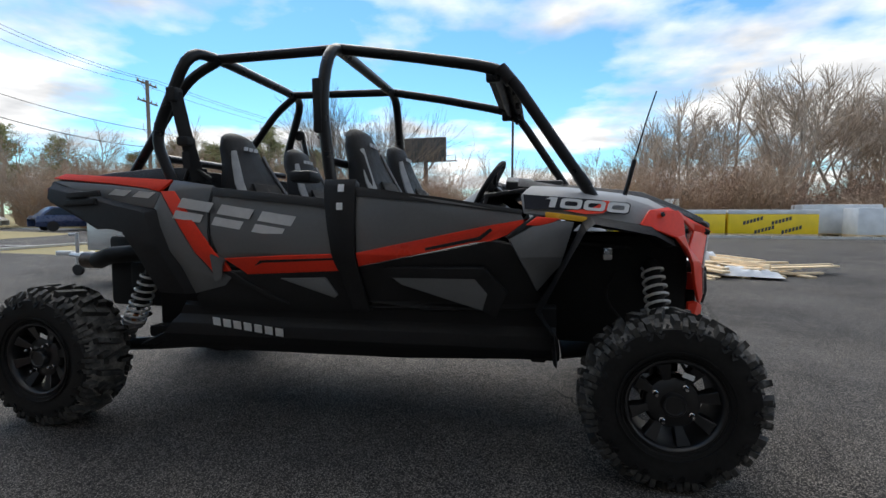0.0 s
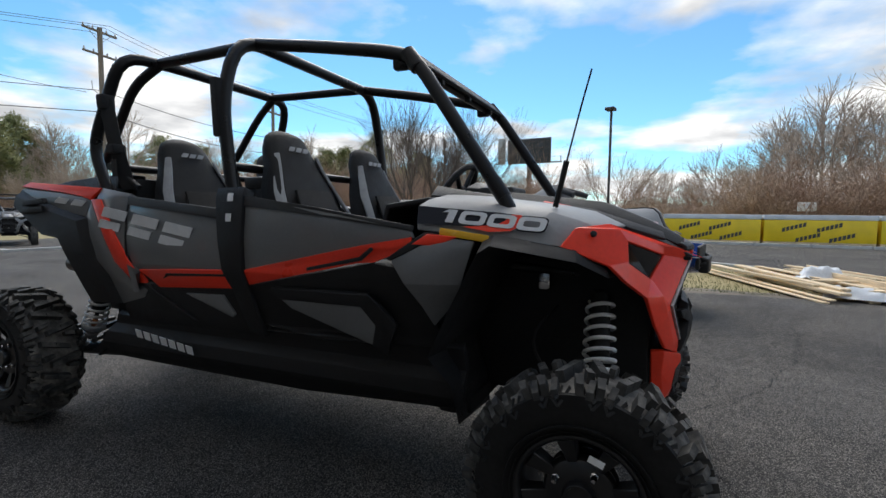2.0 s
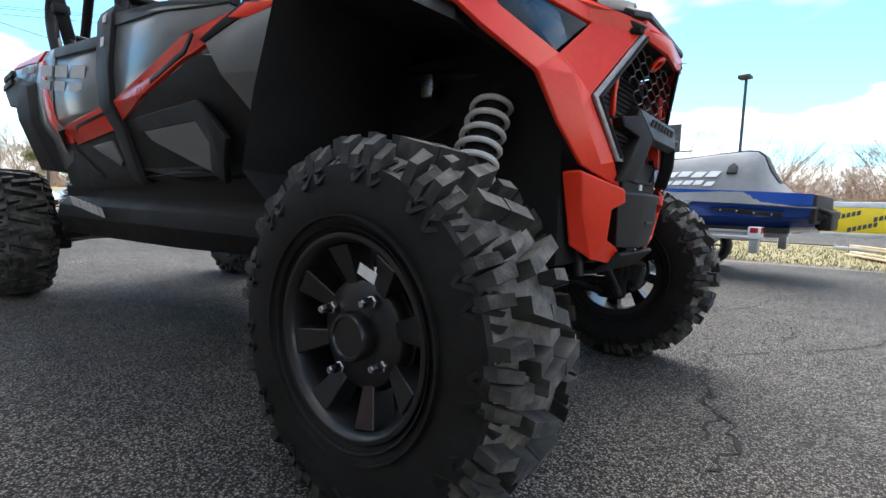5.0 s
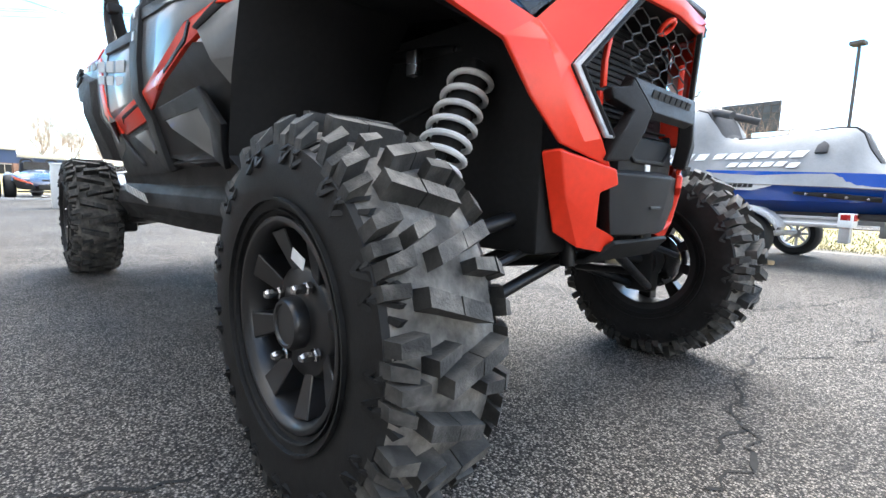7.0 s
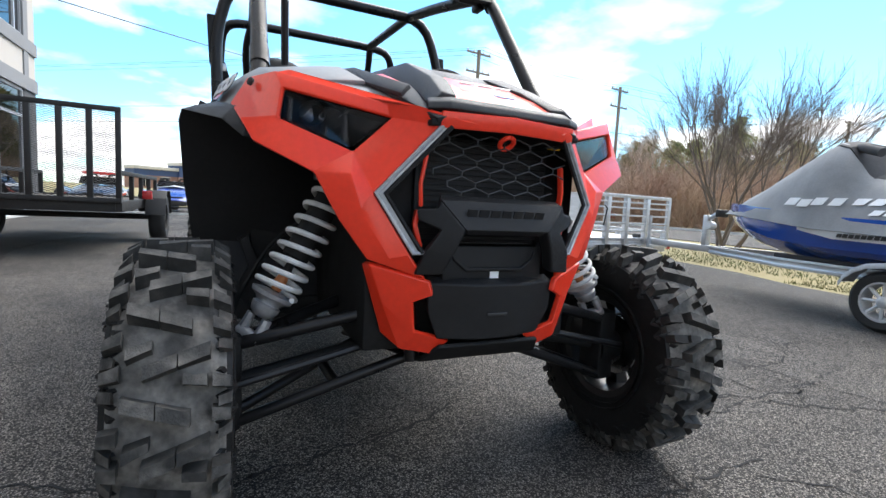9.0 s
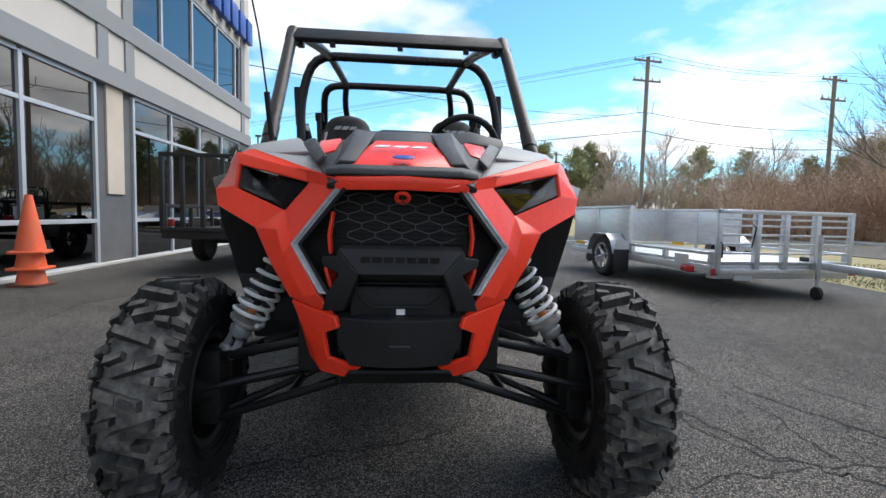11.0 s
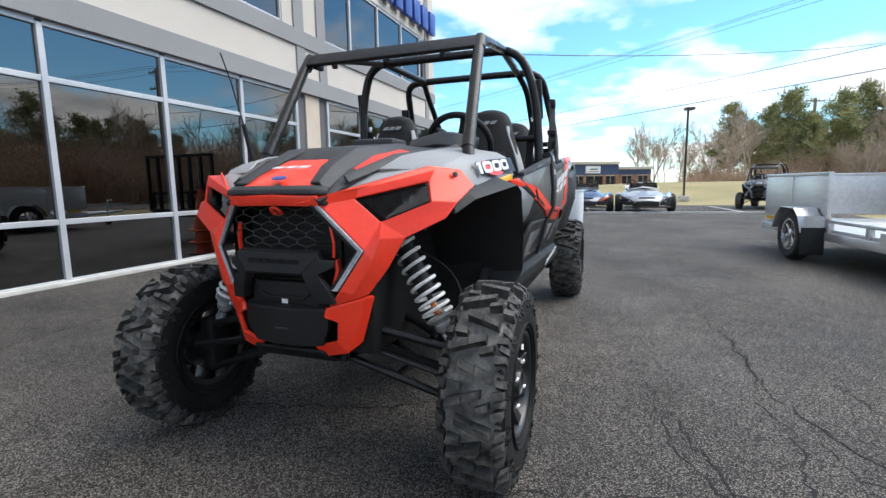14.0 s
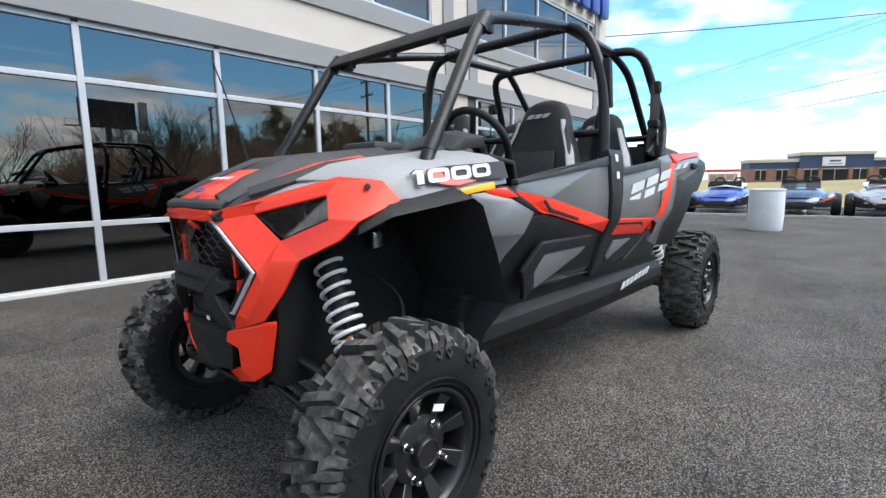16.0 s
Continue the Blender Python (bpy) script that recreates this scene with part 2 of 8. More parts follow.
def part(name, bm, material, parent=None, label="", smooth=40):
    me = bpy.data.meshes.new(name)
    bm.to_mesh(me)
    bm.free()
    for m in material if isinstance(material, (list, tuple)) else (material,):
        me.materials.append(m)
    if smooth:
        for p in me.polygons:
            p.use_smooth = True
        me.set_sharp_from_angle(angle=radians(smooth))
    ob = new(name, me)
    ob.parent = parent
    if label:
        tagged(ob, label)
    return ob


def thing(name, label, category, group="", at=None, kind=""):
    e = new(name)
    e.empty_display_size = 0.1
    if at is not None:
        e.matrix_basis = at
    return tagged(e, label, category, group, kind)


def box(bm, lo, hi, mi=0, m=None):
    c = [(x, y, z) for x in (lo[0], hi[0]) for y in (lo[1], hi[1]) for z in (lo[2], hi[2])]
    vs = [bm.verts.new(m @ Vector(p) if m else p) for p in c]
    for f in ((0, 1, 3, 2), (4, 6, 7, 5), (0, 4, 5, 1), (2, 3, 7, 6), (0, 2, 6, 4), (1, 5, 7, 3)):
        bm.faces.new([vs[i] for i in f]).material_index = mi
    return vs


def boxes(*items, bevel=0.0, seg=2):
    bm = bmesh.new()
    for lo, hi in items:
        box(bm, [min(a, b) for a, b in zip(lo, hi)], [max(a, b) for a, b in zip(lo, hi)])
    return finish(bm, bevel, seg)


def rounded(pts, r=0.08, n=4):
    """A path with its inner corners rounded."""
    pts = [Vector(p) for p in pts]
    out = [pts[0]]
    for a, b, c in zip(pts, pts[1:], pts[2:]):
        da, dc = min(r, (a - b).length * 0.48), min(r, (c - b).length * 0.48)
        p, q = b + (a - b).normalized() * da, b + (c - b).normalized() * dc
        for k in range(n + 1):
            s = k / n
            out.append(p * (1 - s) ** 2 + b * 2 * s * (1 - s) + q * s * s)
    return out + [pts[-1]]


def tube(bm, pts, r, sides=10, cap=True, mi=0, r2=None):
    pts = [Vector(p) for p in pts]
    d0 = (pts[1] - pts[0]).normalized()
    up = Vector((0, 0, 1)) if abs(d0.z) < 0.9 else Vector((1, 0, 0))
    side = d0.cross(up).normalized()
    rings = []
    for i, p in enumerate(pts):
        d = (pts[min(i + 1, len(pts) - 1)] - pts[max(i - 1, 0)]).normalized()
        side = (side - d * side.dot(d)).normalized()
        o = d.cross(side)
        rad = r if r2 is None else r + (r2 - r) * i / (len(pts) - 1)
        rings.append([bm.verts.new(p + (side * math.cos(a) + o * math.sin(a)) * rad) for a in (2 * math.pi * k / sides for k in range(sides))])
    for a, b in zip(rings, rings[1:]):
        for k in range(sides):
            bm.faces.new((a[k], a[(k + 1) % sides], b[(k + 1) % sides], b[k])).material_index = mi
    if cap:
        bm.faces.new(rings[0][::-1]).material_index = mi
        bm.faces.new(rings[-1]).material_index = mi
    return bm


def tubes(*paths, r=0.02, sides=10, round_=0.0):
    bm = bmesh.new()
    for p in paths:
        tube(bm, rounded(p, round_) if round_ else p, r, sides)
    return finish(bm)


def lathe(bm, profile, axis=Vector((0, 1, 0)), n=32, closed=False, mi=0, at=Vector((0, 0, 0))):
    """Turns a profile of (radius, along) about an axis through at."""
    axis = Vector(axis).normalized()
    s = axis.orthogonal().normalized()
    o = axis.cross(s)
    rings = [[bm.verts.new(at + axis * h + (s * math.cos(a) + o * math.sin(a)) * r) for a in (2 * math.pi * k / n for k in range(n))] for r, h in profile]
    pairs = list(zip(rings, rings[1:])) + ([(rings[-1], rings[0])] if closed else [])
    for a, b in pairs:
        for k in range(n):
            bm.faces.new((a[k], a[(k + 1) % n], b[(k + 1) % n], b[k])).material_index = mi
    if not closed:
        bm.faces.new(rings[0]).material_index = mi
        bm.faces.new(rings[-1]).material_index = mi
    return bm


def shell(verts, faces, th, bevel=0.004, flip=False):
    bm = bmesh.new()
    vs = [bm.verts.new(v) for v in verts]
    for f in faces:
        bm.faces.new([vs[i] for i in (reversed(f) if flip else f)])
    bmesh.ops.recalc_face_normals(bm, faces=bm.faces)
    bmesh.ops.solidify(bm, geom=bm.faces[:], thickness=th)
    return finish(bm, bevel)


def strip(sections, th, bevel=0.004):
    n = len(sections[0])
    verts = [p for s in sections for p in s]
    faces = [(i * n + k, i * n + k + 1, (i + 1) * n + k + 1, (i + 1) * n + k) for i in range(len(sections) - 1) for k in range(n - 1)]
    return shell(verts, faces, th, bevel)


def prism(outline, depth, m=None, bevel=0.0):
    """An outline in (u, v), thickened along w by depth; m turns (u, v, w) into place."""
    bm = bmesh.new()
    m = m or Matrix.Identity(4)
    a, b = [bm.verts.new(m @ Vector((u, v, 0))) for u, v in outline], [bm.verts.new(m @ Vector((u, v, depth))) for u, v in outline]
    n = len(outline)
    bm.faces.new(a[::-1]), bm.faces.new(b)
    for k in range(n):
        bm.faces.new((a[k], a[(k + 1) % n], b[(k + 1) % n], b[k]))
    return finish(bm, bevel)


def joined(*bms):
    bm = bmesh.new()
    for b in bms:
        me = bpy.data.meshes.new("tmp")
        b.to_mesh(me)
        b.free()
        bm.from_mesh(me)
        bpy.data.meshes.remove(me)
    return bm


# ---- setting ----
MUD = mat("wet_soil", (0.075, 0.055, 0.036), 0.8, var=0.35, scale=3, fine=30, bump=0.8, bscale=25, col2=(0.20, 0.165, 0.12))
GRASS = mat("winter_grass", (0.23, 0.20, 0.085), 0.95, var=0.2, scale=0.35, fine=9, bump=0.8, bscale=14, col2=(0.34, 0.27, 0.13), spread=(0.3, 0.7))
CONC = mat("kerb_concrete", (0.50, 0.49, 0.46), 0.85, var=0.12, scale=3, bump=0.3, bscale=60)
STUCCO = mat("cream_stucco", (0.55, 0.505, 0.455), 0.9, var=0.04, scale=0.8, bump=0.35, bscale=260)
BAND = mat("grey_stucco", (0.26, 0.26, 0.265), 0.88, var=0.05, scale=1.0, bump=0.35, bscale=260)
BLOCK = mat("grey_block", (0.105, 0.105, 0.108), 0.9, var=0.12, scale=4, bump=0.6, bscale=90, rnd=0.12)
TANBLOCK = mat("tan_panel", (0.55, 0.47, 0.38), 0.9, var=0.07, scale=2, bump=0.3, bscale=120)
ALU = mat("white_aluminium_frame", (0.46, 0.47, 0.49), 0.4, metal=0.25, var=0.05, scale=2)
# near-black: the dimness indoors is put into the colour
ROOMSHADE = mat("showroom_shade", (0.022, 0.021, 0.020), 0.8, var=0.2, scale=1)
STRIPE = mat("road_paint", (0.55, 0.55, 0.53), 0.8, var=0.25, scale=6)

bm = bmesh.new()
bmesh.ops.create_grid(bm, x_segments=8, y_segments=8, size=900)
g = part("ground", bm, GRASS, smooth=0)
g.location.z = -0.035
tagged(g, "dry brown winter grass ground", "ground", kind="structure")


def slab(name, outline, z0, z1, material, label, category, kind="structure"):
    return tagged(part(name, prism(outline, z1 - z0, pose(0, 0, z0)), material, None, smooth=0), label, category, kind=kind)


def bank_z(x, y):
    """Height of the grass bank beyond the parking strip."""
    rise, wide = [min(1.0, max(0.0, v)) for v in ((-22.2 - x) / 17.0, (y + 10) / 20.0)]
    fade = min(1.0, max(0.0, (20.0 - y) / 6.0)) * min(1.0, max(0.0, (y + 75) / 20.0))
    return (0.55 + 0.48 * wide * wide * (3 - 2 * wide)) * rise * rise * (3 - 2 * rise) * fade


bm = bmesh.new()
rows = [[bm.verts.new((x, -75 + 2.0 * j, bank_z(x, -75 + 2.0 * j) - 0.032 + 0.05 * noise.noise((x * 0.2, j * 0.4, 0)) * min(1.0, (-22.0 - x) / 6.0))) for j in range(48)] for x in [-22.0 - 1.5 * k for k in range(16)] + [-50 - 10 * k for k in range(8)]]
for r0, r1 in zip(rows, rows[1:]):
    for j in range(47):
        bm.faces.new((r0[j], r0[j + 1], r1[j + 1], r1[j]))
bmesh.ops.recalc_face_normals(bm, faces=bm.faces)
tagged(part("grass_bank", bm, GRASS, None, smooth=80), "low bank of dry winter grass beyond the parking strip", "ground", kind="structure")

KD = Vector((-0.09, 0.996)).normalized()      # the way of the lot's far edge


def kerb_pt(t, off=0.0):
    p = Vector((-15.6, 1.2)) + KD * t
    n = Vector((-KD.y, KD.x))
    return (p + n * off)


VERGE = [(1.0, 12.0), (1.8, 11.3), (2.6, 10.6), (3.1, 9.6), (3.35, 8.5), (3.3, 7.2)]   # the grass tongue's rounded end
lot = [tuple(kerb_pt(-32)), (30, -24), (60, -24), (60, 16.5), (1.0, 13.7)] + VERGE + [(2.7, 6.2), (1.3, 6.08), (0.3, 5.92), (-0.5, 5.85), (-2.2, 6.0), (-3.3, 6.5), (-5.7, 6.9), (-9, 7.15), tuple(kerb_pt(6.5))]
slab("asphalt_lot", lot, -0.03, 0.0, ASPHALT, "worn grey asphalt lot with fine cracks", "pavement")
slab("road", [(-70, 14.5), (70, 12.2), (70, 22.0), (-70, 24.3)], -0.03, -0.012, ASPHALT, "grey asphalt road beyond the grass", "road")
slab("parking_strip", [tuple(kerb_pt(-34, 0.25)), tuple(kerb_pt(-34, 6.2)), tuple(kerb_pt(20, 6.2)), tuple(kerb_pt(20, 0.25))], -0.03, -0.006, ASPHALT, "asphalt parking strip beyond the kerb line", "pavement")
bm = bmesh.new()
for (x0, y0), (x1, y1) in zip(VERGE[:4], VERGE[1:5]):
    box(bm, (0.01, -0.07, -0.03), (math.hypot(x1 - x0, y1 - y0) - 0.01, 0.07, 0.035), m=pose(x0, y0, 0, 0, 0, math.degrees(math.atan2(y1 - y0, x1 - x0))))
tagged(part("kerb", finish(bm, 0.008), CONC, None), "thin pale kerb round the grass tongue", "kerb", kind="structure")
mud = [(-1.8, 5.8), (-0.5, 5.7), (0.3, 5.8), (1.3, 5.95), (2.6, 6.1)]
slab("mud_strip", mud + [(x, y + 0.75 + 0.35 * noise.noise((x * 0.9, 3.0, 1.0))) for x, y in [(2.6 - 0.22 * k, 6.1 - 0.012 * k) for k in range(20)]], -0.03, -0.022, MUD, "trodden wet brown soil between asphalt and grass", "ground")
bm = bmesh.new()
for t in range(-32, 12, 2):
    a, b, c, d = kerb_pt(t + 0.01), kerb_pt(t + 1.99), kerb_pt(t + 1.99, 0.16), kerb_pt(t + 0.01, 0.16)
    lo = [bm.verts.new((*p, -0.02)) for p in (a, b, c, d)]
    hi = [bm.verts.new((*p, 0.055)) for p in (a, b, c, d)]
    bm.faces.new(hi), bm.faces.new(lo[::-1])
    for k in range(4):
        bm.faces.new((lo[k], lo[(k + 1) % 4], hi[(k + 1) % 4], hi[k]))
tagged(part("kerb", finish(bm), CONC, None), "low pale concrete kerb along the lot's edge", "kerb", kind="structure")
bm = bmesh.new()
for k in range(60):
    x = -60 + 2 * k
    box(bm, (x + 0.01, 22.25 - 0.0328 * x, -0.03), (x + 1.99, 22.45 - 0.0328 * x, 0.10))
tagged(part("kerb", finish(bm), CONC, None), "pale concrete road kerb", "kerb", kind="structure")
bm = bmesh.new()
for t in (-26, -21, -16, -11.0, -6.0, -1.0, 4.0, 9.0):
    a, n = kerb_pt(t, 0.6), Vector((-KD.y, KD.x))
    q = [a, a + KD * 0.12, a + KD * 0.12 + n * 4.6, a + n * 4.6]
    vs = [bm.verts.new((*p, 0.0)) for p in q]
    bm.faces.new(vs)
tagged(part("bay_lines", bm, STRIPE, None, smooth=0), "worn white parking bay lines", "road marking", kind="structure")

edge = [(-14 + 0.6 * k, -2.75 + 0.55 * noise.noise((0.35 * k, 0.0, 2.0)) + 0.16 * noise.noise((1.7 * k, 4.0, 0.0))) for k in range(60)]
slab("damp_strip", edge[::-1] + [(-14, -4.7), (21.4, -4.7)], -0.02, 0.004, DAMP, "darker damp dirty asphalt along the shop front", "pavement")

# -- the showroom building, its front in the plane y = FY --
FY = -4.585


def BX(x):
    """Along the front, from a bay unit of 1.345 to the true 1.43."""
    return -0.42 + 1.0635 * (x + 0.39)


def BZ(z):
    return z * 1.228 if z < 0.57 else 0.70 + 1.034 * (z - 0.57)


XE, XW = BX(-12.45), BX(7.6)      # its corners


def wallbox(name, x0, x1, z0, z1, proud, material, label, depth=0.30):
    return tagged(part(name, boxes(((x0, FY - depth, BZ(z0)), (x1, FY + proud, BZ(z1))), bevel=0.004), material, None, smooth=0), label, "wall", kind="structure")


MUL = [BX(x) for x in (7.45, 6.28, 4.95, 3.62, 2.29, 0.95, -0.39, -1.735, -3.08, -4.405, -5.72)]
wallbox("wall_band_lower", XE, XW, 2.615, 2.90, 0.045, BAND, "grey stucco band above the shop windows")
wallbox("wall_middle", XE, XW, 2.90, 3.42, 0.0, STUCCO, "cream stucco wall between the storeys")
wallbox("wall_band_upper", XE, XW, 3.42, 3.70, 0.045, BAND, "grey stucco band under the upper windows")
wallbox("wall_top", XE, XW, 5.15, 6.9, 0.0, STUCCO, "cream stucco wall above the upper windows")
wallbox("wall_parapet", XE - 0.06, XW, 6.9, 7.1, 0.08, BAND, "grey parapet cap")
wallbox("wall_upper_pier", BX(-6.53), BX(-5.42), 3.70, 5.15, 0.0, STUCCO, "cream wall pier between upper windows")
wallbox("wall_end_upper", XE, BX(-11.75), 3.70, 5.15, 0.0, STUCCO, "cream wall at the building's corner")
for a, b in ((BX(-5.99), BX(-5.745)), (BX(-6.66), BX(-6.42))):
    wallbox("wall_strip", a, b, 2.90, 3.42, 0.03, BAND, "grey vertical stucco strip")
    wallbox("wall_strip_upper", a + 0.02, b + 0.05, 3.70, 5.15, 0.03, BAND, "grey vertical stucco strip")
wallbox("wall_strip", BX(-11.98), BX(-11.73), 2.90, 6.9, 0.03, BAND, "grey vertical stucco strip")
wallbox("wall_pier", BX(-6.66), BX(-5.76), 0.0, 2.615, -0.06, BLOCK, "grey block pier between shop windows", 0.24)
tagged(part("pier_panel", boxes(((BX(-6.415), FY - 0.1, BZ(0.98)), (BX(-5.995), FY - 0.03, BZ(2.615))), bevel=0.003), TANBLOCK, None, smooth=0), "tan stone panel on the pier", "wall", kind="structure")
wallbox("wall_end", XE, BX(-11.75), 0.0, 2.615, 0.0, BLOCK, "grey block wall at the corner")
tagged(part("wall_side", boxes(((XE, FY - 14, 0), (XE + 0.3, FY - 0.3, 7.2)), ((XW - 0.3, FY - 14, 0), (XW, FY - 0.3, 7.2)), ((XE + 0.3, FY - 14.3, 0), (XW - 0.3, FY - 14, 7.2))), STUCCO, None, smooth=0), "cream stucco side and rear walls", "wall", kind="structure")
tagged(part("roof", boxes(((XE, FY - 14, 6.5), (XW, FY - 0.3, 6.6))), BAND, None, smooth=0), "flat grey roof", "roof", kind="structure")
# floor, ceiling and back wall carry the room's shade as near-black colour
tagged(part("showroom_floor", boxes(((XE + 0.3, FY - 14, -0.02), (XW - 0.3, FY - 0.1, 0.005))), ROOMSHADE, None, smooth=0), "showroom floor with indoor shade put into its colour", "floor", kind="structure")
tagged(part("showroom_ceiling", boxes(((XE + 0.3, FY - 14, 3.3), (XW - 0.3, FY - 0.3, 3.4))), ROOMSHADE, None, smooth=0), "showroom ceiling with indoor shade put into its colour", "ceiling", kind="structure")
tagged(part("showroom_back_wall", boxes(((XE + 0.3, FY - 9.1, 0), (XW - 0.3, FY - 9.0, 3.3)), ((XE + 0.3, FY - 5.1, 3.4), (XW - 0.3, FY - 5.0, 6.5))), ROOMSHADE, None, smooth=0), "back wall of the showroom with indoor shade put into its colour", "wall", kind="structure")


def glazing(name, xs, zs, label):
    """A window wall: frame bars at each x and z, a pane in each field."""
    w = thing(name, label, "window", kind="structure")
    xs, zs, b = sorted(xs), [BZ(z) for z in zs], 0.032
    for x in xs:
        part("mullion", boxes(((x - b, FY - 0.10, zs[0]), (x + b, FY - 0.015, zs[-1])), bevel=0.004), ALU, w, smooth=0)
    for x0, x1 in zip(xs, xs[1:]):
        for z in zs:
            part("transom", boxes(((x0 + b, FY - 0.095, z - 0.030), (x1 - b, FY - 0.020, z + 0.030)), bevel=0.004), ALU, w, smooth=0)
        for z0, z1 in zip(zs, zs[1:]):
            p = part("pane", boxes(((x0 + b - 0.008, FY - 0.062, z0 + 0.022), (x1 - b + 0.008, FY - 0.056, z1 - 0.022))), GLASS, w, smooth=0)
            p.visible_shadow = False
    return w


glazing("window_1", MUL, (0.03, 0.57, 2.035, 2.585), "tall shop windows in white aluminium frames")
glazing("window_2", [BX(x) for x in (-6.69, -7.95, -9.2, -10.45, -11.72)], (0.03, 0.57, 2.035, 2.585), "tall shop windows in white aluminium frames")
glazing("window_3", [BX(x) for x in (7.4, 6.1, 4.85, 3.55, 2.3, 1.0, -0.28, -1.57, -2.86, -4.14, -5.42)], (3.73, 5.12), "upper windows in white aluminium frames")
glazing("window_4", [BX(x) for x in (-6.53, -7.65, -8.9, -10.2, -11.4, -11.74)], (3.73, 5.12), "upper windows in white aluminium frames")
tagged(part("window_sill", boxes(((XE, FY - 0.12, 0.0), (XW, FY + 0.03, 0.05)), bevel=0.006), CONC, None), "pale concrete sill under the shop windows", "sill", kind="structure")

# sign letters as plain blue blocks
SIGN = mat("blue_sign", (0.02, 0.06, 0.30), 0.35, var=0.06)
sg = thing("wall_sign", "row of blue block letters mounted on the wall", "sign")
for k in range(6):
    part("sign_block", boxes(((BX(-9.0 - 0.56 * k), FY + 0.05, BZ(5.35)), (BX(-9.0 - 0.56 * k - 0.40), FY + 0.19, BZ(5.95))), bevel=0.02), SIGN, sg)
    part("sign_mount", boxes(((BX(-9.1 - 0.56 * k), FY, BZ(5.5)), (BX(-9.3 - 0.56 * k), FY + 0.05, BZ(5.8)))), BAND, sg)

# ---- the side-by-side vehicle: x ahead, y to its left, front axle over the origin ----
utv = thing("side_by_side_vehicle", "red and grey four-seat off-road side-by-side parked on asphalt", "off-road vehicle")
LEVELS = ((0.34, 0.55), (0.40, 0.575), (0.47, 0.640), (0.53, 0.640), (0.57, 0.612), (0.68, 0.645), (0.82, 0.675), (0.90, 0.712), (1.02, 0.715), (1.20, 0.700), (1.32, 0.650))
TAPER = ((-9, 0.0), (-0.66, 0.0), (-0.49, -0.08), (-0.30, -0.105), (-0.15, -0.125), (0.0, -0.165), (0.3, -0.3))


def lerp(table, v):
    for (a, p), (b, q) in zip(table, table[1:]):
        if v <= b:
            return p + (q - p) * max(0.0, (v - a) / (b - a))
    return table[-1][1]


def flank(x, z):
    """How far the body's side stands out at a place."""
    return lerp(LEVELS, z) + lerp(TAPER, x)


def cut(poly, k, keep_above):
    out = []
    for (x0, z0), (x1, z1) in zip(poly, poly[1:] + poly[:1]):
        a, b = (z0 >= k) == keep_above or z0 == k, (z1 >= k) == keep_above or z1 == k
        if a:
            out.append((x0, z0))
        if a != b and z0 != z1:
            s = (k - z0) / (z1 - z0)
            if 1e-6 < s < 1 - 1e-6:
                out.append((x0 + (x1 - x0) * s, k))
    return out


def side_panel(name, outline, side, off=0.0, th=0.012, material=None, parent=None, label="", bevel=0.003):
    """A panel that follows the flank: an outline in (x, z), off metres proud of it."""
    bm = bmesh.new()
    cache = {}

    def vert(x, z):
        key = (round(x, 4), round(z, 4))
        if key not in cache:
            cache[key] = bm.verts.new((x, side * (flank(x, z) + off), z))
        return cache[key]
    ks = [k for k, _ in LEVELS]
    for lo, hi in zip([-9] + ks, ks + [9]):
        p = cut(cut(list(outline), lo, True), hi, False)
        vs = []
        for q in p:
            v = vert(*q)
            if not vs or v not in vs:
                vs.append(v)
        if len(vs) > 2 and max(v.co.z for v in vs) - min(v.co.z for v in vs) > 1e-4:
            try:
                bm.faces.new(vs)
            except ValueError:
                pass
    bmesh.ops.recalc_face_normals(bm, faces=bm.faces)
    if sum(f.normal.y for f in bm.faces) * side < 0:
        bmesh.ops.reverse_faces(bm, faces=bm.faces[:])
    bmesh.ops.solidify(bm, geom=bm.faces[:], thickness=th)
    return part(name, finish(bm, bevel), material, parent or utv, label)


def mir(pts, s):
    return [(x, s * y, z) for x, y, z in pts]


def word_bars(width, height, count, slant=0.25, gap=0.18, only=None):
    """Plain slanted blocks, one a letter, in the xy plane."""
    bm = bmesh.new()
    w = width / count
    for i in range(count) if only is None else (only,):
        x0, x1 = i * w - width / 2, i * w + w * (1 - gap) - width / 2
        h = height / 2
        o = [(x0 - slant * h, -h), (x1 - slant * h, -h), (x1 + slant * h, h), (x0 + slant * h, h)]
        a, b = [bm.verts.new((u, v, 0)) for u, v in o], [bm.verts.new((u, v, 0.003)) for u, v in o]
        bm.faces.new(a[::-1]), bm.faces.new(b)
        for k in range(4):
            bm.faces.new((a[k], a[(k + 1) % 4], b[(k + 1) % 4], b[k]))
    return bm


def on_flank(bm, x, z, side, off, tilt=0.0, roll=0.0):
    """Lays flat letters (xy) on the flank, reading rightly from outside."""
    y = side * (flank(x, z) + off)
    lean = math.degrees(math.atan2(flank(x, z + 0.04) - flank(x, z - 0.04), 0.08))
    yaw = math.degrees(math.atan2(flank(x + 0.08, z) - flank(x - 0.08, z), 0.16))
    bmesh.ops.transform(bm, matrix=pose(x, y, z, 0, 0, (-yaw if side < 0 else yaw + 180)) @ pose(0, 0, 0, 90 - lean, 0, 0) @ pose(0, 0, 0, 0, 0, roll), verts=bm.verts)
    return bm


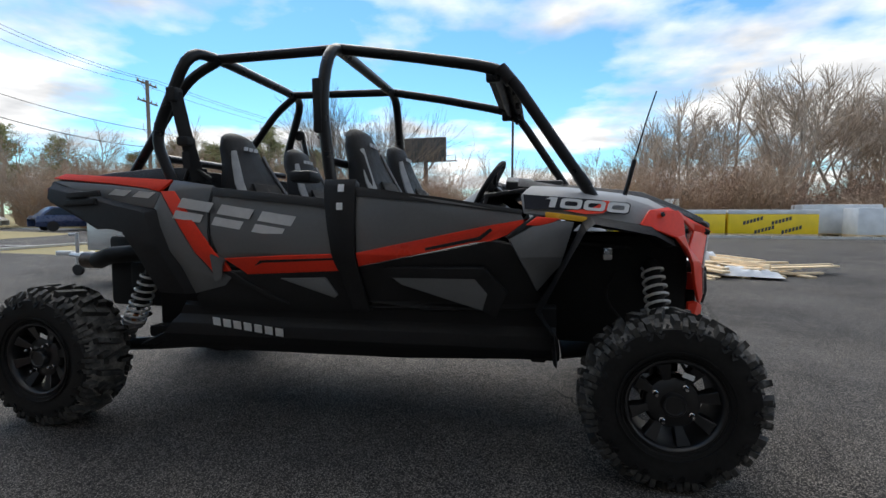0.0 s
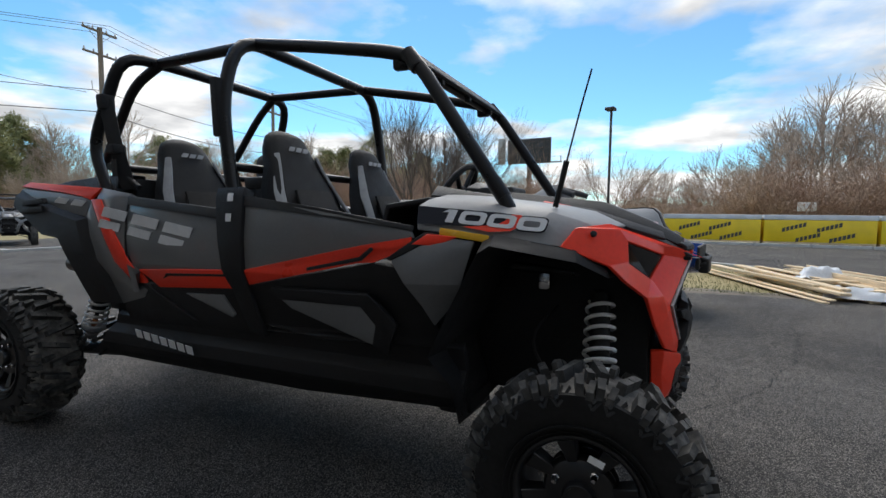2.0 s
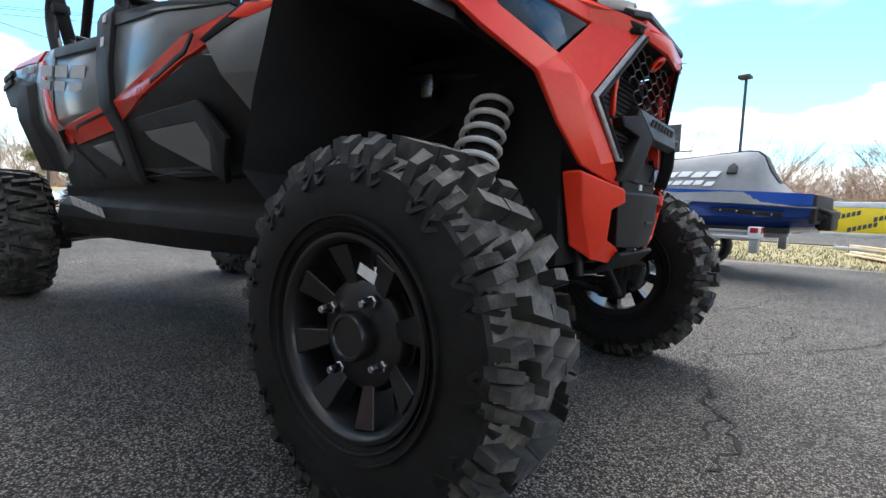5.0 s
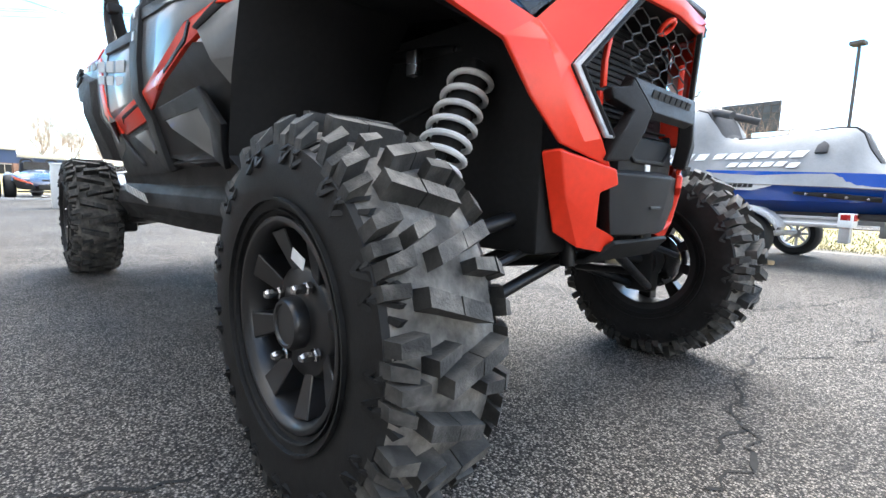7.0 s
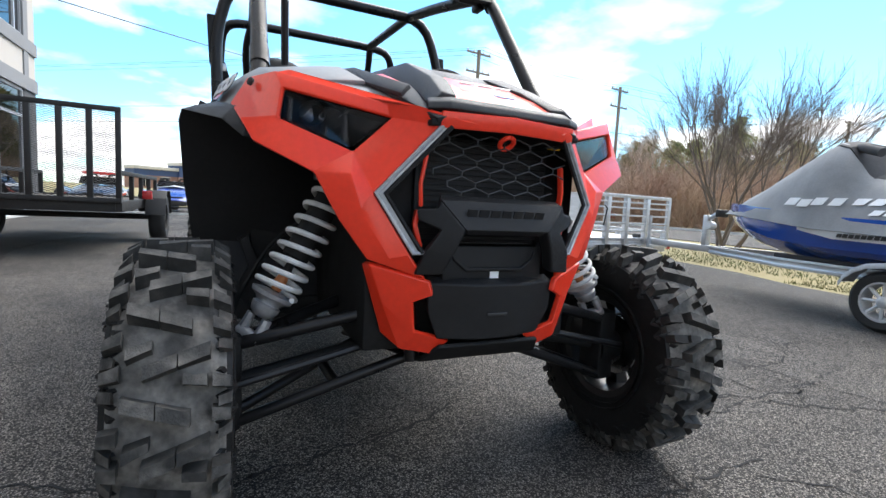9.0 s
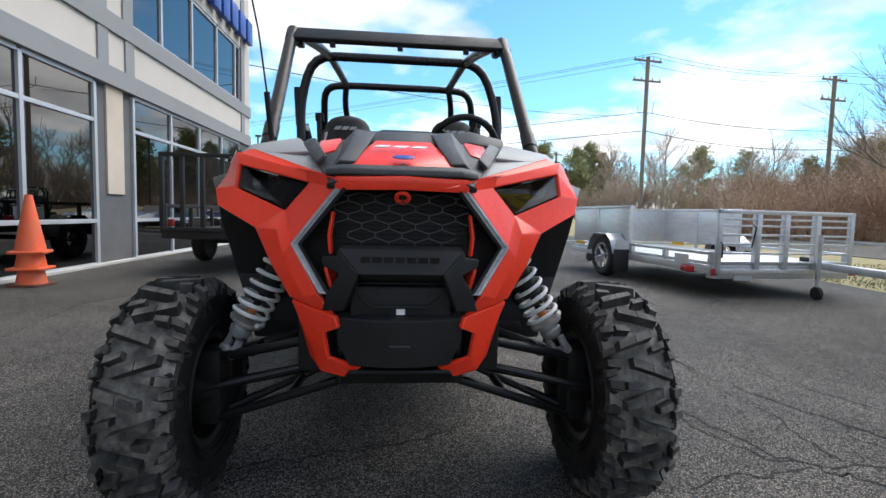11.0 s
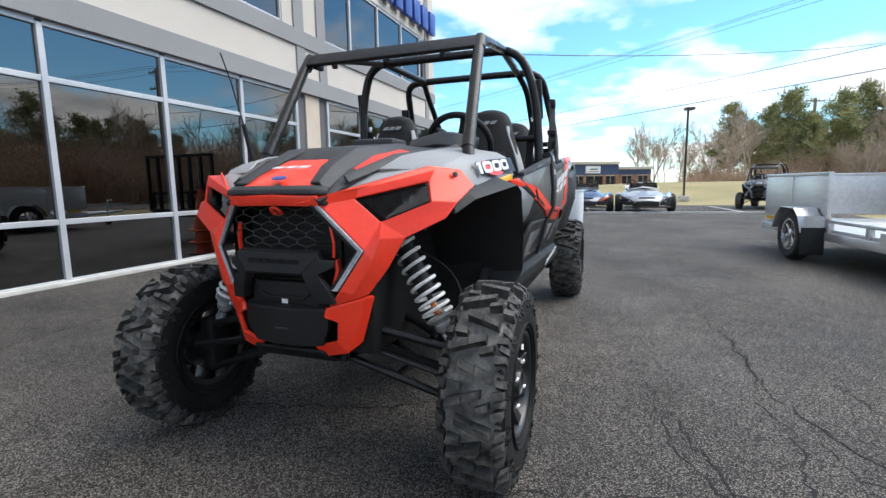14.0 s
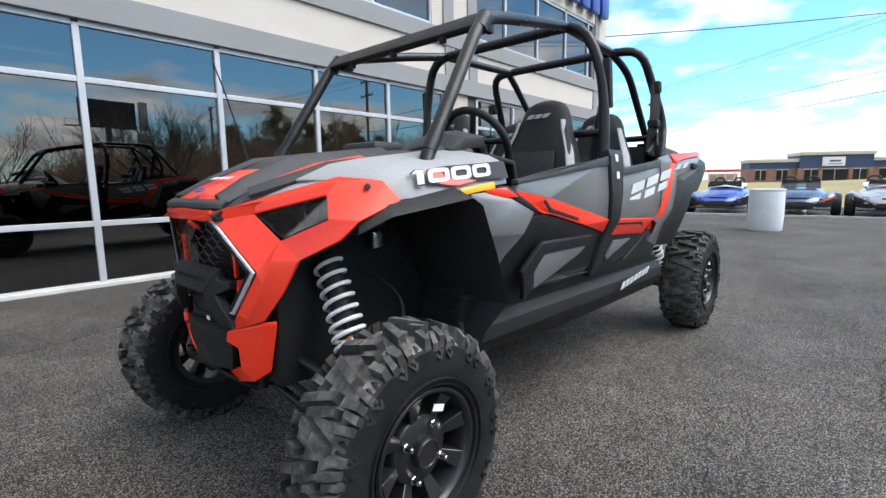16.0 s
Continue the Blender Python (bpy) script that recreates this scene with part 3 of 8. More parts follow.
WING = ([(-0.585, 0.640, 1.085), (-0.60, 0.604, 1.165), (-0.58, 0.56, 1.190), (-0.56, 0.42, 1.215)],
        [(-0.40, 0.625, 1.066), (-0.42, 0.588, 1.150), (-0.40, 0.545, 1.176), (-0.38, 0.40, 1.205)],
        [(-0.16, 0.595, 1.045), (-0.17, 0.556, 1.128), (-0.15, 0.52, 1.149), (-0.13, 0.36, 1.175)],
        [(-0.07, 0.570, 1.036), (-0.08, 0.538, 1.102), (-0.06, 0.50, 1.122), (-0.03, 0.33, 1.155)],
        [(-0.045, 0.545, 1.036), (-0.045, 0.518, 1.086), (-0.01, 0.47, 1.100), (0.07, 0.29, 1.106)])


def on_wing(x, z, side, off):
    """A place on the wing's outer facet, off metres proud of it."""
    for a, b in zip(WING, WING[1:]):
        if x <= b[0][0] or b is WING[-1]:
            f = (x - a[0][0]) / (b[0][0] - a[0][0])
            (y0, z0), (y1, z1) = [(a[k][1] + (b[k][1] - a[k][1]) * f, a[k][2] + (b[k][2] - a[k][2]) * f) for k in (0, 1)]
            g = (z - z0) / (z1 - z0)
            return Vector((x, side * (y0 + (y1 - y0) * g + off * 0.92), z + off * 0.4))


# -- floor and frame --
part("floor_pan", boxes(((-2.60, -0.52, 0.41), (-0.42, 0.52, 0.47)), ((-0.42, -0.15, 0.43), (0.08, 0.15, 0.49)), bevel=0.01), CHASSIS, utv)
part("seat_box", boxes(((-1.62, -0.52, 0.44), (-1.02, 0.52, 0.78)), ((-2.60, -0.44, 0.44), (-1.85, 0.44, 0.80)), bevel=0.02), CHASSIS, utv)
part("firewall", boxes(((-0.55, -0.52, 0.40), (-0.48, 0.52, 1.10)), ((-0.50, -0.30, 0.45), (0.16, 0.30, 0.98)), bevel=0.01), CHASSIS, utv)
part("engine", joined(boxes(((-3.10, -0.28, 0.52), (-2.55, 0.28, 0.95)), ((-2.9, -0.34, 0.62), (-2.6, 0.34, 0.80)), bevel=0.03),
                      tubes([(-2.7, -0.36, 0.86), (-2.95, -0.40, 0.84), (-3.12, -0.33, 0.80)], r=0.05, sides=14)), CHASSIS, utv)
part("exhaust_tip", finish(lathe(bmesh.new(), [(0.045, 0), (0.05, 0.0), (0.05, 0.12), (0.035, 0.12), (0.035, 0.02)], axis=(-1, 0.1, 0), at=Vector((-3.1, -0.33, 0.80)))), BRONZE, utv, "dark heat-stained exhaust outlet")

for s in (-1, 1):
    # -- lower flank, doors and stripes --
    side_panel("rocker_panel", [(-0.435, 0.415), (-0.44, 0.66), (-1.0, 0.66), (-2.05, 0.62), (-2.28, 0.62), (-2.40, 0.47), (-2.62, 0.375), (-1.6, 0.39)], s, th=0.03, material=BLACKP)
    side_panel("lower_door", [(-0.515, 0.66), (-0.505, 0.70), (-0.62, 0.95), (-0.72, 0.965), (-1.318, 0.84), (-1.335, 0.68), (-1.0, 0.645)], s, th=0.03, material=BLACKP)
    side_panel("lower_door", [(-1.335, 0.62), (-1.34, 0.83), (-1.42, 0.83), (-1.90, 0.80), (-2.07, 0.80), (-2.20, 0.66), (-2.18, 0.60)], s, th=0.03, material=BLACKP)
    side_panel("door_inset", [(-1.188, 0.815), (-0.761, 0.822), (-0.682, 0.737), (-0.711, 0.642), (-1.12, 0.765)], s, off=0.010, th=0.014, material=GREY, label="dark grey inset panel")
    side_panel("door_ridge", [(-1.20, 0.84), (-0.75, 0.85), (-0.65, 0.745), (-0.70, 0.622), (-0.76, 0.655), (-0.735, 0.735), (-0.79, 0.80), (-1.185, 0.795)], s, off=0.013, th=0.02, material=BLACKP)
    side_panel("lower_wedge", [(-2.02, 0.80), (-1.97, 0.80), (-1.70, 0.66), (-1.69, 0.645), (-1.76, 0.65)], s, off=0.012, th=0.014, material=BLACKP)
    side_panel("lower_wedge", [(-1.715, 0.775), (-1.485, 0.785), (-1.432, 0.705), (-1.45, 0.69)], s, off=0.010, th=0.014, material=GREY)
    # front door
    side_panel("front_door", [(-1.318, 0.905), (-1.32, 1.190), (-0.95, 1.143), (-0.60, 1.088), (-0.585, 1.056), (-0.75, 1.026)], s, th=0.03, material=GREY, label="dark grey upper door with red stripe")
    side_panel("door_rail", [(-1.322, 1.160), (-1.322, 1.202), (-0.95, 1.155), (-0.59, 1.098), (-0.59, 1.080), (-0.95, 1.126)], s, off=0.007, th=0.03, material=HOODP)
    side_panel("door_stripe", [(-1.317, 0.843), (-1.317, 0.908), (-0.76, 1.026), (-0.585, 1.058), (-0.585, 1.020), (-0.715, 0.968), (-0.78, 0.962)], s, off=0.006, th=0.016, material=RED, label="red stripe")
    side_panel("stripe_edge", [(-1.0, 0.935), (-0.77, 0.985), (-0.72, 1.022), (-0.71, 1.012), (-0.76, 0.972), (-1.0, 0.923)], s, off=0.009, th=0.006, material=BLACKP)
    # rear door
    side_panel("rear_door", [(-1.43, 0.895), (-1.445, 1.130), (-2.032, 1.195), (-2.055, 1.13), (-2.05, 0.90), (-1.99, 0.855)], s, th=0.03, material=GREY, label="dark grey rear door with silver lettering shapes")
    side_panel("door_rail", [(-1.44, 1.108), (-1.44, 1.148), (-2.03, 1.205), (-2.03, 1.165)], s, off=0.014, th=0.05, material=HOODP)
    side_panel("door_stripe", [(-1.405, 0.820), (-1.405, 0.900), (-1.70, 0.885), (-1.99, 0.866), (-1.885, 0.790)], s, off=0.008, th=0.016, material=RED, label="red stripe")
    side_panel("stripe_edge", [(-1.41, 0.872), (-1.41, 0.882), (-1.80, 0.862), (-1.84, 0.832), (-1.79, 0.85)], s, off=0.011, th=0.006, material=BLACKP)
    side_panel("door_gap", [(-2.030, 1.19), (-2.042, 1.19), (-2.062, 1.12), (-2.062, 0.90), (-2.050, 0.90), (-2.050, 1.12)], s, off=0.003, th=0.006, material=BLACKP)
    # pillar
    side_panel("pillar_cover", [(-1.318, 1.235), (-1.468, 1.235), (-1.462, 1.12), (-1.425, 0.86), (-1.36, 0.64), (-1.28, 0.62), (-1.322, 0.84)], s, off=0.016, th=0.05, material=BLACKP, label="black pillar cover")
    for z, x in ((1.195, -1.383), (1.114, -1.389)):
        side_panel("sticker", [(x - 0.014, z - 0.016), (x + 0.014, z - 0.016), (x + 0.014, z + 0.016), (x - 0.014, z + 0.016)], s, off=0.0195, th=0.003, material=WHITE, bevel=0)
    # rear quarter
    side_panel("quarter_panel", [(-2.04, 1.215), (-2.27, 1.245), (-2.29, 1.18), (-2.20, 1.09), (-1.985, 0.86), (-2.065, 0.90), (-2.065, 1.13)], s, th=0.03, material=GREY)
    side_panel("quarter_stripe", [(-2.325, 1.190), (-2.248, 1.190), (-2.005, 0.862), (-1.978, 0.802), (-2.075, 0.797)], s, off=0.006, th=0.016, material=RED, label="red stripe")
    side_panel("quarter_lower", [(-2.325, 1.180), (-2.083, 0.795), (-1.96, 0.79), (-2.02, 0.73), (-2.195, 0.685), (-2.29, 0.93), (-2.36, 1.11)], s, off=0.003, th=0.02, material=GREY)
    side_panel("tail_side", [(-2.33, 1.14), (-2.31, 1.235), (-2.90, 1.262), (-3.0, 1.245), (-3.0, 1.14), (-2.80, 1.05), (-2.70, 1.0), (-2.35, 1.02)], s, off=-0.006, th=0.03, material=BLACKP)
    side_panel("tail_stripe", [(-2.33, 1.186), (-2.27, 1.245), (-2.92, 1.285), (-2.99, 1.262), (-2.60, 1.228), (-2.40, 1.205)], s, off=0.006, th=0.016, material=RED)
    side_panel("tail_cap", [(-2.325, 1.182), (-2.365, 1.105), (-2.60, 1.140), (-2.85, 1.205), (-2.99, 1.250), (-2.60, 1.222), (-2.40, 1.200)], s, off=0.003, th=0.016, material=GREY)
    # rear wheel guard, a broad faceted black flare
    sec = [[(-2.19, 0.640, 0.685), (-2.23, 0.675, 0.682), (-2.355, 0.705, 0.69), (-2.36, 0.58, 0.68)],
           [(-2.285, 0.715, 0.93), (-2.33, 0.745, 0.925), (-2.450, 0.765, 0.925), (-2.455, 0.60, 0.92)],
           [(-2.345, 0.712, 1.10), (-2.39, 0.740, 1.085), (-2.510, 0.762, 0.998), (-2.54, 0.60, 0.98)],
           [(-2.58, 0.708, 1.145), (-2.59, 0.738, 1.125), (-2.66, 0.757, 1.012), (-2.68, 0.60, 1.0)],
           [(-2.78, 0.702, 1.195), (-2.79, 0.732, 1.172), (-2.81, 0.745, 1.085), (-2.81, 0.60, 1.07)],
           [(-2.97, 0.69, 1.232), (-2.985, 0.712, 1.21), (-2.99, 0.720, 1.155), (-2.98, 0.58, 1.13)]]
    part("rear_wheel_guard", strip([mir(p, s) for p in sec], 0.012), BLACKP, utv, "black flared rear wheel guard", smooth=18)
    part("rear_guard_vent", joined(*[prism([(0, 0), (0.20, 0.012), (0.19, 0.040), (0.01, 0.028)], 0.02, pose(-2.86 + 0.02 * k, s * 0.728, 1.115 + 0.04 * k, 90, 0, 0), 0.003) for k in range(2)]), BLACKP, utv)
    part("inner_wheel_arch", strip([mir(p, s) for p in ([(-2.20, 0.62, 0.68), (-2.20, 0.40, 0.68)], [(-2.42, 0.66, 0.94), (-2.42, 0.40, 0.98)], [(-2.80, 0.66, 1.03), (-2.80, 0.40, 1.06)], [(-2.98, 0.62, 1.13), (-2.98, 0.40, 1.15)])], 0.01), CHASSIS, utv)
    part("lower_arch_panel", strip([mir(p, s) for p in ([(-2.18, 0.60, 0.70), (-2.18, 0.45, 0.70)], [(-2.30, 0.59, 0.50), (-2.30, 0.45, 0.50)], [(-2.56, 0.57, 0.36), (-2.56, 0.45, 0.36)])], 0.01), CHASSIS, utv)

    # -- front wing and wheel arch --
    part("front_wing", strip([mir(p, s) for p in WING], 0.012), LGREY, utv, "light grey front wing with printed number")
    for nm, mt, off, outline in (("wing_print", NAVY, 0.0145, [(-0.582, 1.098), (-0.590, 1.160), (-0.44, 1.148), (-0.30, 1.138), (-0.262, 1.132), (-0.30, 1.098), (-0.42, 1.092)]),
                                 ("wing_flash", RED, 0.0160, [(-0.232, 1.130), (-0.262, 1.132), (-0.282, 1.112), (-0.310, 1.097), (-0.42, 1.090), (-0.33, 1.074), (-0.262, 1.078), (-0.225, 1.098)])):
        bm = bmesh.new()
        bm.faces.new([bm.verts.new((x, 0, z)) for x, z in outline])
        bmesh.ops.triangulate(bm, faces=bm.faces[:])
        bmesh.ops.subdivide_edges(bm, edges=bm.edges[:], cuts=5, use_grid_fill=True)
        for v in bm.verts:
            v.co = on_wing(v.co.x, v.co.z, s, off)
        bmesh.ops.recalc_face_normals(bm, faces=bm.faces)
        if sum(f.normal.y for f in bm.faces) * s < 0:
            bmesh.ops.reverse_faces(bm, faces=bm.faces[:])
        part(nm, bm, mt, utv, smooth=0)
    part("wheel_arch", strip([mir(p, s) for p in (
        [(0.035, 0.555, 0.975), (0.040, 0.565, 0.945), (0.04, 0.30, 0.92)],
        [(-0.06, 0.580, 1.030), (-0.05, 0.610, 0.992), (-0.05, 0.30, 0.985)],
        [(-0.31, 0.620, 1.075), (-0.30, 0.712, 1.040), (-0.28, 0.30, 1.02)],
        [(-0.345, 0.64, 1.05), (-0.335, 0.722, 1.015), (-0.31, 0.30, 0.99)],
        [(-0.435, 0.635, 0.85), (-0.425, 0.715, 0.84), (-0.41, 0.30, 0.82)],
        [(-0.535, 0.62, 0.66), (-0.515, 0.695, 0.655), (-0.49, 0.30, 0.64)],
        [(-0.47, 0.60, 0.56), (-0.45, 0.64, 0.55), (-0.44, 0.30, 0.52)],
        [(-0.45, 0.57, 0.41), (-0.435, 0.60, 0.40), (-0.42, 0.30, 0.39)])], 0.012), BLACKP, utv, "black front wheel arch with flared lip")
    side_panel("wing_panel", [(-0.64, 0.978), (-0.50, 1.060), (-0.375, 1.050), (-0.43, 0.86), (-0.525, 0.745)], s, off=0.02, th=0.03, material=GREY, label="dark grey wing panel")
    side_panel("wing_panel_edge", [(-0.64, 0.978), (-0.655, 0.985), (-0.54, 1.075), (-0.50, 1.075), (-0.50, 1.060)], s, off=0.022, th=0.02, material=BLACKP)
    side_panel("wing_stripe", [(-0.575, 1.035), (-0.53, 1.070), (-0.43, 1.062), (-0.50, 1.030)], s, off=0.026, th=0.01, material=RED)
    part("side_reflector", shell(mir([(-0.497, 0.653, 1.068), (-0.325, 0.640, 1.046), (-0.325, 0.637, 1.070), (-0.495, 0.648, 1.092)], s), [(0, 1, 2, 3)], 0.008, 0.002), YELLOW, utv, "amber side reflector")
    bm, rim = bmesh.new(), bmesh.new()
    for x0, x1, digit in ((0.0, 0.135, 1), (0.185, 0.44, 0), (0.465, 0.72, 0), (0.745, 1.0, 0)):
        if digit:
            outer = [(x0, 0.28), (x0 + 0.05, 0.5), (x1, 0.5), (x1, -0.5), (x0 + 0.06, -0.5), (x0 + 0.06, 0.28)]
            inner = None
        else:
            c, n = 0.055, 3
            corners = ((x0 + c, -0.5 + 0.24, 180), (x1 - c, -0.5 + 0.24, 270), (x1 - c, 0.5 - 0.24, 0), (x0 + c, 0.5 - 0.24, 90))
            outer = [(cx + c * math.cos(radians(a0 + 90 * j / n)), cy + 0.24 * math.sin(radians(a0 + 90 * j / n))) for cx, cy, a0 in corners for j in range(n + 1)]
            mx, kx = (x0 + x1) / 2, 1 - 0.105 / (x1 - x0)
            inner = [(mx + (u - mx) * kx, w * 0.46) for u, w in outer]
        mx = (x0 + x1) / 2
        edge = [on_wing(-0.325 - s * 0.345 * (mx + (u - mx) * (1 + 0.026 / (x1 - x0)) + 0.035 * w - 0.5), 1.112 - 0.085 * (-s * 0.345 * (u - 0.5)) + 0.043 * w * 1.17, s, 0.0158) for u, w in outer]
        hole = [on_wing(-0.325 - s * 0.345 * (u + 0.035 * w - 0.5), 1.112 - 0.085 * (-s * 0.345 * (u - 0.5)) + 0.043 * w, s, 0.0158) for u, w in inner or outer]
        ra, rb = [rim.verts.new(p) for p in edge], [rim.verts.new(p) for p in hole]
        for j in range(len(ra)):
            k = (j + 1) % len(ra)
            rim.faces.new((ra[j], ra[k], rb[k], rb[j]))
        rows = []
        for off in (0.0188, 0.0165):
            for ln in (outer, inner):
                row = []
                for u, w in ln or ():
                    x = -0.325 - s * 0.345 * (u + 0.035 * w - 0.5)
                    row.append(bm.verts.new(on_wing(x, 1.112 - 0.085 * (x + 0.325) + 0.043 * w, s, off)))
                rows.append(row)
        fo, fi, bo, bi = rows
        m = len(fo)
        if digit:
            bm.faces.new(fo), bm.faces.new(bo[::-1])
        for j in range(m):
            k = (j + 1) % m
            bm.faces.new((fo[j], bo[j], bo[k], fo[k]))
            if fi:
                bm.faces.new((fo[j], fo[k], fi[k], fi[j])), bm.faces.new((fi[j], fi[k], bi[k], bi[j])), bm.faces.new((bo[k], bo[j], bi[j], bi[k]))
    finish(bm)
    bmesh.ops.recalc_face_normals(rim, faces=rim.faces)
    part("number_outline", rim, NAVY, utv, "dark outline round the number", smooth=0)
    part("number_print", bm, SILVER, utv, "silver printed number", smooth=0)
    # -- front fascia --
    V = mir([(0.290, 0.175, 1.012), (0.195, 0.270, 1.035), (0.062, 0.500, 1.098), (-0.065, 0.553, 1.100), (-0.105, 0.590, 1.040),   # 0-4
             (0.045, 0.572, 0.985), (0.095, 0.548, 0.935), (0.150, 0.424, 0.872), (0.178, 0.372, 0.770), (0.212, 0.312, 0.682),       # 5-9
             (0.258, 0.185, 0.640), (0.255, 0.226, 0.698), (0.222, 0.306, 0.832), (0.280, 0.180, 0.985), (0.030, 0.465, 1.114),       # 10-14
             (0.090, 0.487, 1.058), (0.095, 0.496, 0.990), (0.158, 0.338, 0.925), (0.196, 0.262, 1.004), (0.200, 0.350, 0.872), (0.218, 0.330, 0.798), (0.240, 0.268, 0.688)], s)   # 15-21
    part("front_fascia", shell(V, [(0, 14, 3, 2, 1), (1, 2, 15, 18), (2, 3, 4, 5, 16, 15), (16, 5, 6, 7, 17), (0, 1, 18, 13), (18, 17, 12, 13), (17, 7, 19), (7, 8, 20, 19), (17, 19, 20, 12), (8, 9, 21, 20), (20, 21, 11, 12), (9, 10, 11, 21)], 0.014, 0.004, flip=s < 0), RED, utv, "glossy red front fascia", smooth=18)
    lamp = part("headlight", shell(mir([(0.080, 0.480, 1.052), (0.085, 0.489, 0.993), (0.147, 0.338, 0.931), (0.185, 0.266, 1.000)], s), [(0, 1, 2, 3)], 0.004, 0), LENS, utv, "dark clear headlight lens")
    part("lamp_housing", shell(mir([(0.045, 0.470, 1.045), (0.05, 0.478, 0.985), (0.105, 0.335, 0.930), (0.14, 0.266, 0.995)], s), [(0, 1, 2, 3)], 0.02, 0.004), LAMPDARK, lamp)
    for k in range(4):
        q = 0.40 + 0.11 * k
        part("lens_rib", tubes(mir([(0.070 + 0.07 * q, 0.465 - 0.19 * q, 1.034 - 0.050 * q), (0.076 + 0.07 * q, 0.462 - 0.19 * q, 0.990 - 0.062 * q)], s), r=0.0022, sides=5), CHROME, lamp)
    for k in range(3):
        q = 0.25 + 0.22 * k
        bm = lathe(bmesh.new(), [(0.030 - 0.004 * k, 0), (0.030 - 0.004 * k, 0.012), (0.020, 0.004)], axis=(1, 0.25 * s, 0), n=16, at=Vector((0.072 + 0.06 * q, s * (0.46 - 0.17 * q), 1.015 - 0.035 * q)))
        part("projector", finish(bm), CHROME, lamp, "small silver reflector bowl")
    led = mir([(0.283, 0.172, 0.985), (0.228, 0.300, 0.832), (0.258, 0.218, 0.702), (0.262, 0.205, 0.702)], s)
    part("running_light", strip([[p, (p[0] + 0.004, p[1] - s * 0.019, p[2])] for p in led[:3]], 0.008, 0.002), LED, utv, "clear daytime running light strip")
    part("light_tube", tubes([*led[:3], (0.262, s * 0.186, 0.704)], r=0.0058, sides=8), LED, utv, "clear light tube")
    part("light_rim", tubes([(p[0] + 0.004, p[1] - s * 0.020, p[2]) for p in led[:3]], r=0.006, sides=6), BLACKP, utv)
    part("inner_trim", strip([mir(p, s) for p in ([(0.242, 0.196, 0.925), (0.228, 0.190, 0.925)], [(0.238, 0.206, 0.86), (0.224, 0.200, 0.86)], [(0.236, 0.202, 0.806), (0.222, 0.196, 0.806)])], 0.010), RED, utv)
    part("inner_trim", strip([mir(p, s) for p in ([(0.232, 0.205, 0.80), (0.19, 0.195, 0.80)], [(0.236, 0.215, 0.765), (0.19, 0.20, 0.765)], [(0.240, 0.200, 0.712), (0.19, 0.19, 0.712)])], 0.012), RED, utv)
    W = mir([(0.210, 0.306, 0.672), (0.268, 0.178, 0.638), (0.270, 0.170, 0.606), (0.252, 0.212, 0.588), (0.242, 0.200, 0.515), (0.246, 0.150, 0.498), (0.240, 0.108, 0.486), (0.232, 0.150, 0.455), (0.212, 0.225, 0.468), (0.205, 0.270, 0.580), (0.168, 0.312, 0.668), (0.172, 0.262, 0.500)], s)
    part("lower_fascia", shell(W, [(0, 1, 2, 3, 9), (9, 3, 4, 8), (4, 5, 6, 7, 8), (10, 0, 9), (10, 9, 8, 11)], 0.016, 0.004, flip=s < 0), RED, utv, "red lower bumper corner", smooth=18)
    part("wing_inner", strip([mir(p, s) for p in ([(0.225, 0.205, 1.024), (0.198, 0.258, 1.018)], [(0.10, 0.250, 1.080), (0.108, 0.362, 1.056)], [(0.0, 0.275, 1.120), (0.024, 0.455, 1.096)], [(-0.15, 0.320, 1.158), (-0.10, 0.500, 1.122)])], 0.010, 0.002), LGREY, utv)
    part("panel_screw", finish(lathe(bmesh.new(), [(0.010, 0), (0.010, 0.006), (0.006, 0.007)], axis=(0.5, 0.8 * s, 0.3), n=12, at=Vector((-0.012, s * 0.545, 1.080)))), BLACKP, utv)
    # bull bar limbs
    part("bumper_limb", shell(mir([(0.286, 0.168, 0.824), (0.306, 0.112, 0.760), (0.300, 0.130, 0.715), (0.280, 0.153, 0.655), (0.262, 0.216, 0.652), (0.284, 0.196, 0.712), (0.290, 0.166, 0.758), (0.268, 0.214, 0.778), (0.262, 0.216, 0.802), (0.284, 0.176, 0.806)], s),
                              [(0, 1, 6, 9), (1, 2, 5, 6), (2, 3, 4, 5), (9, 6, 7, 8)], 0.034, 0.005, flip=s < 0), BLACKP, utv, smooth=18)
# -- nose --
part("nose_bar", shell([(0.292, -0.178, 1.016), (0.303, 0, 1.020), (0.292, 0.178, 1.016), (0.286, 0.180, 0.980), (0.297, 0, 0.984), (0.286, -0.180, 0.980)], [(0, 1, 4, 5), (1, 2, 3, 4)], 0.014, 0.004), RED, utv, "red strip above the grille")
rad = part("radiator", boxes(((0.15, -0.19, 0.68), (0.175, 0.19, 0.98)), bevel=0.003), BLACKP, utv, "black finned radiator")
for k in range(22):
    part("fin", boxes(((0.174, -0.18, 0.685 + 0.0135 * k), (0.180, 0.18, 0.688 + 0.0135 * k))), CHASSIS, rad)
bm = bmesh.new()
step, rise, tip = 0.0365, 0.0245, 0.0062
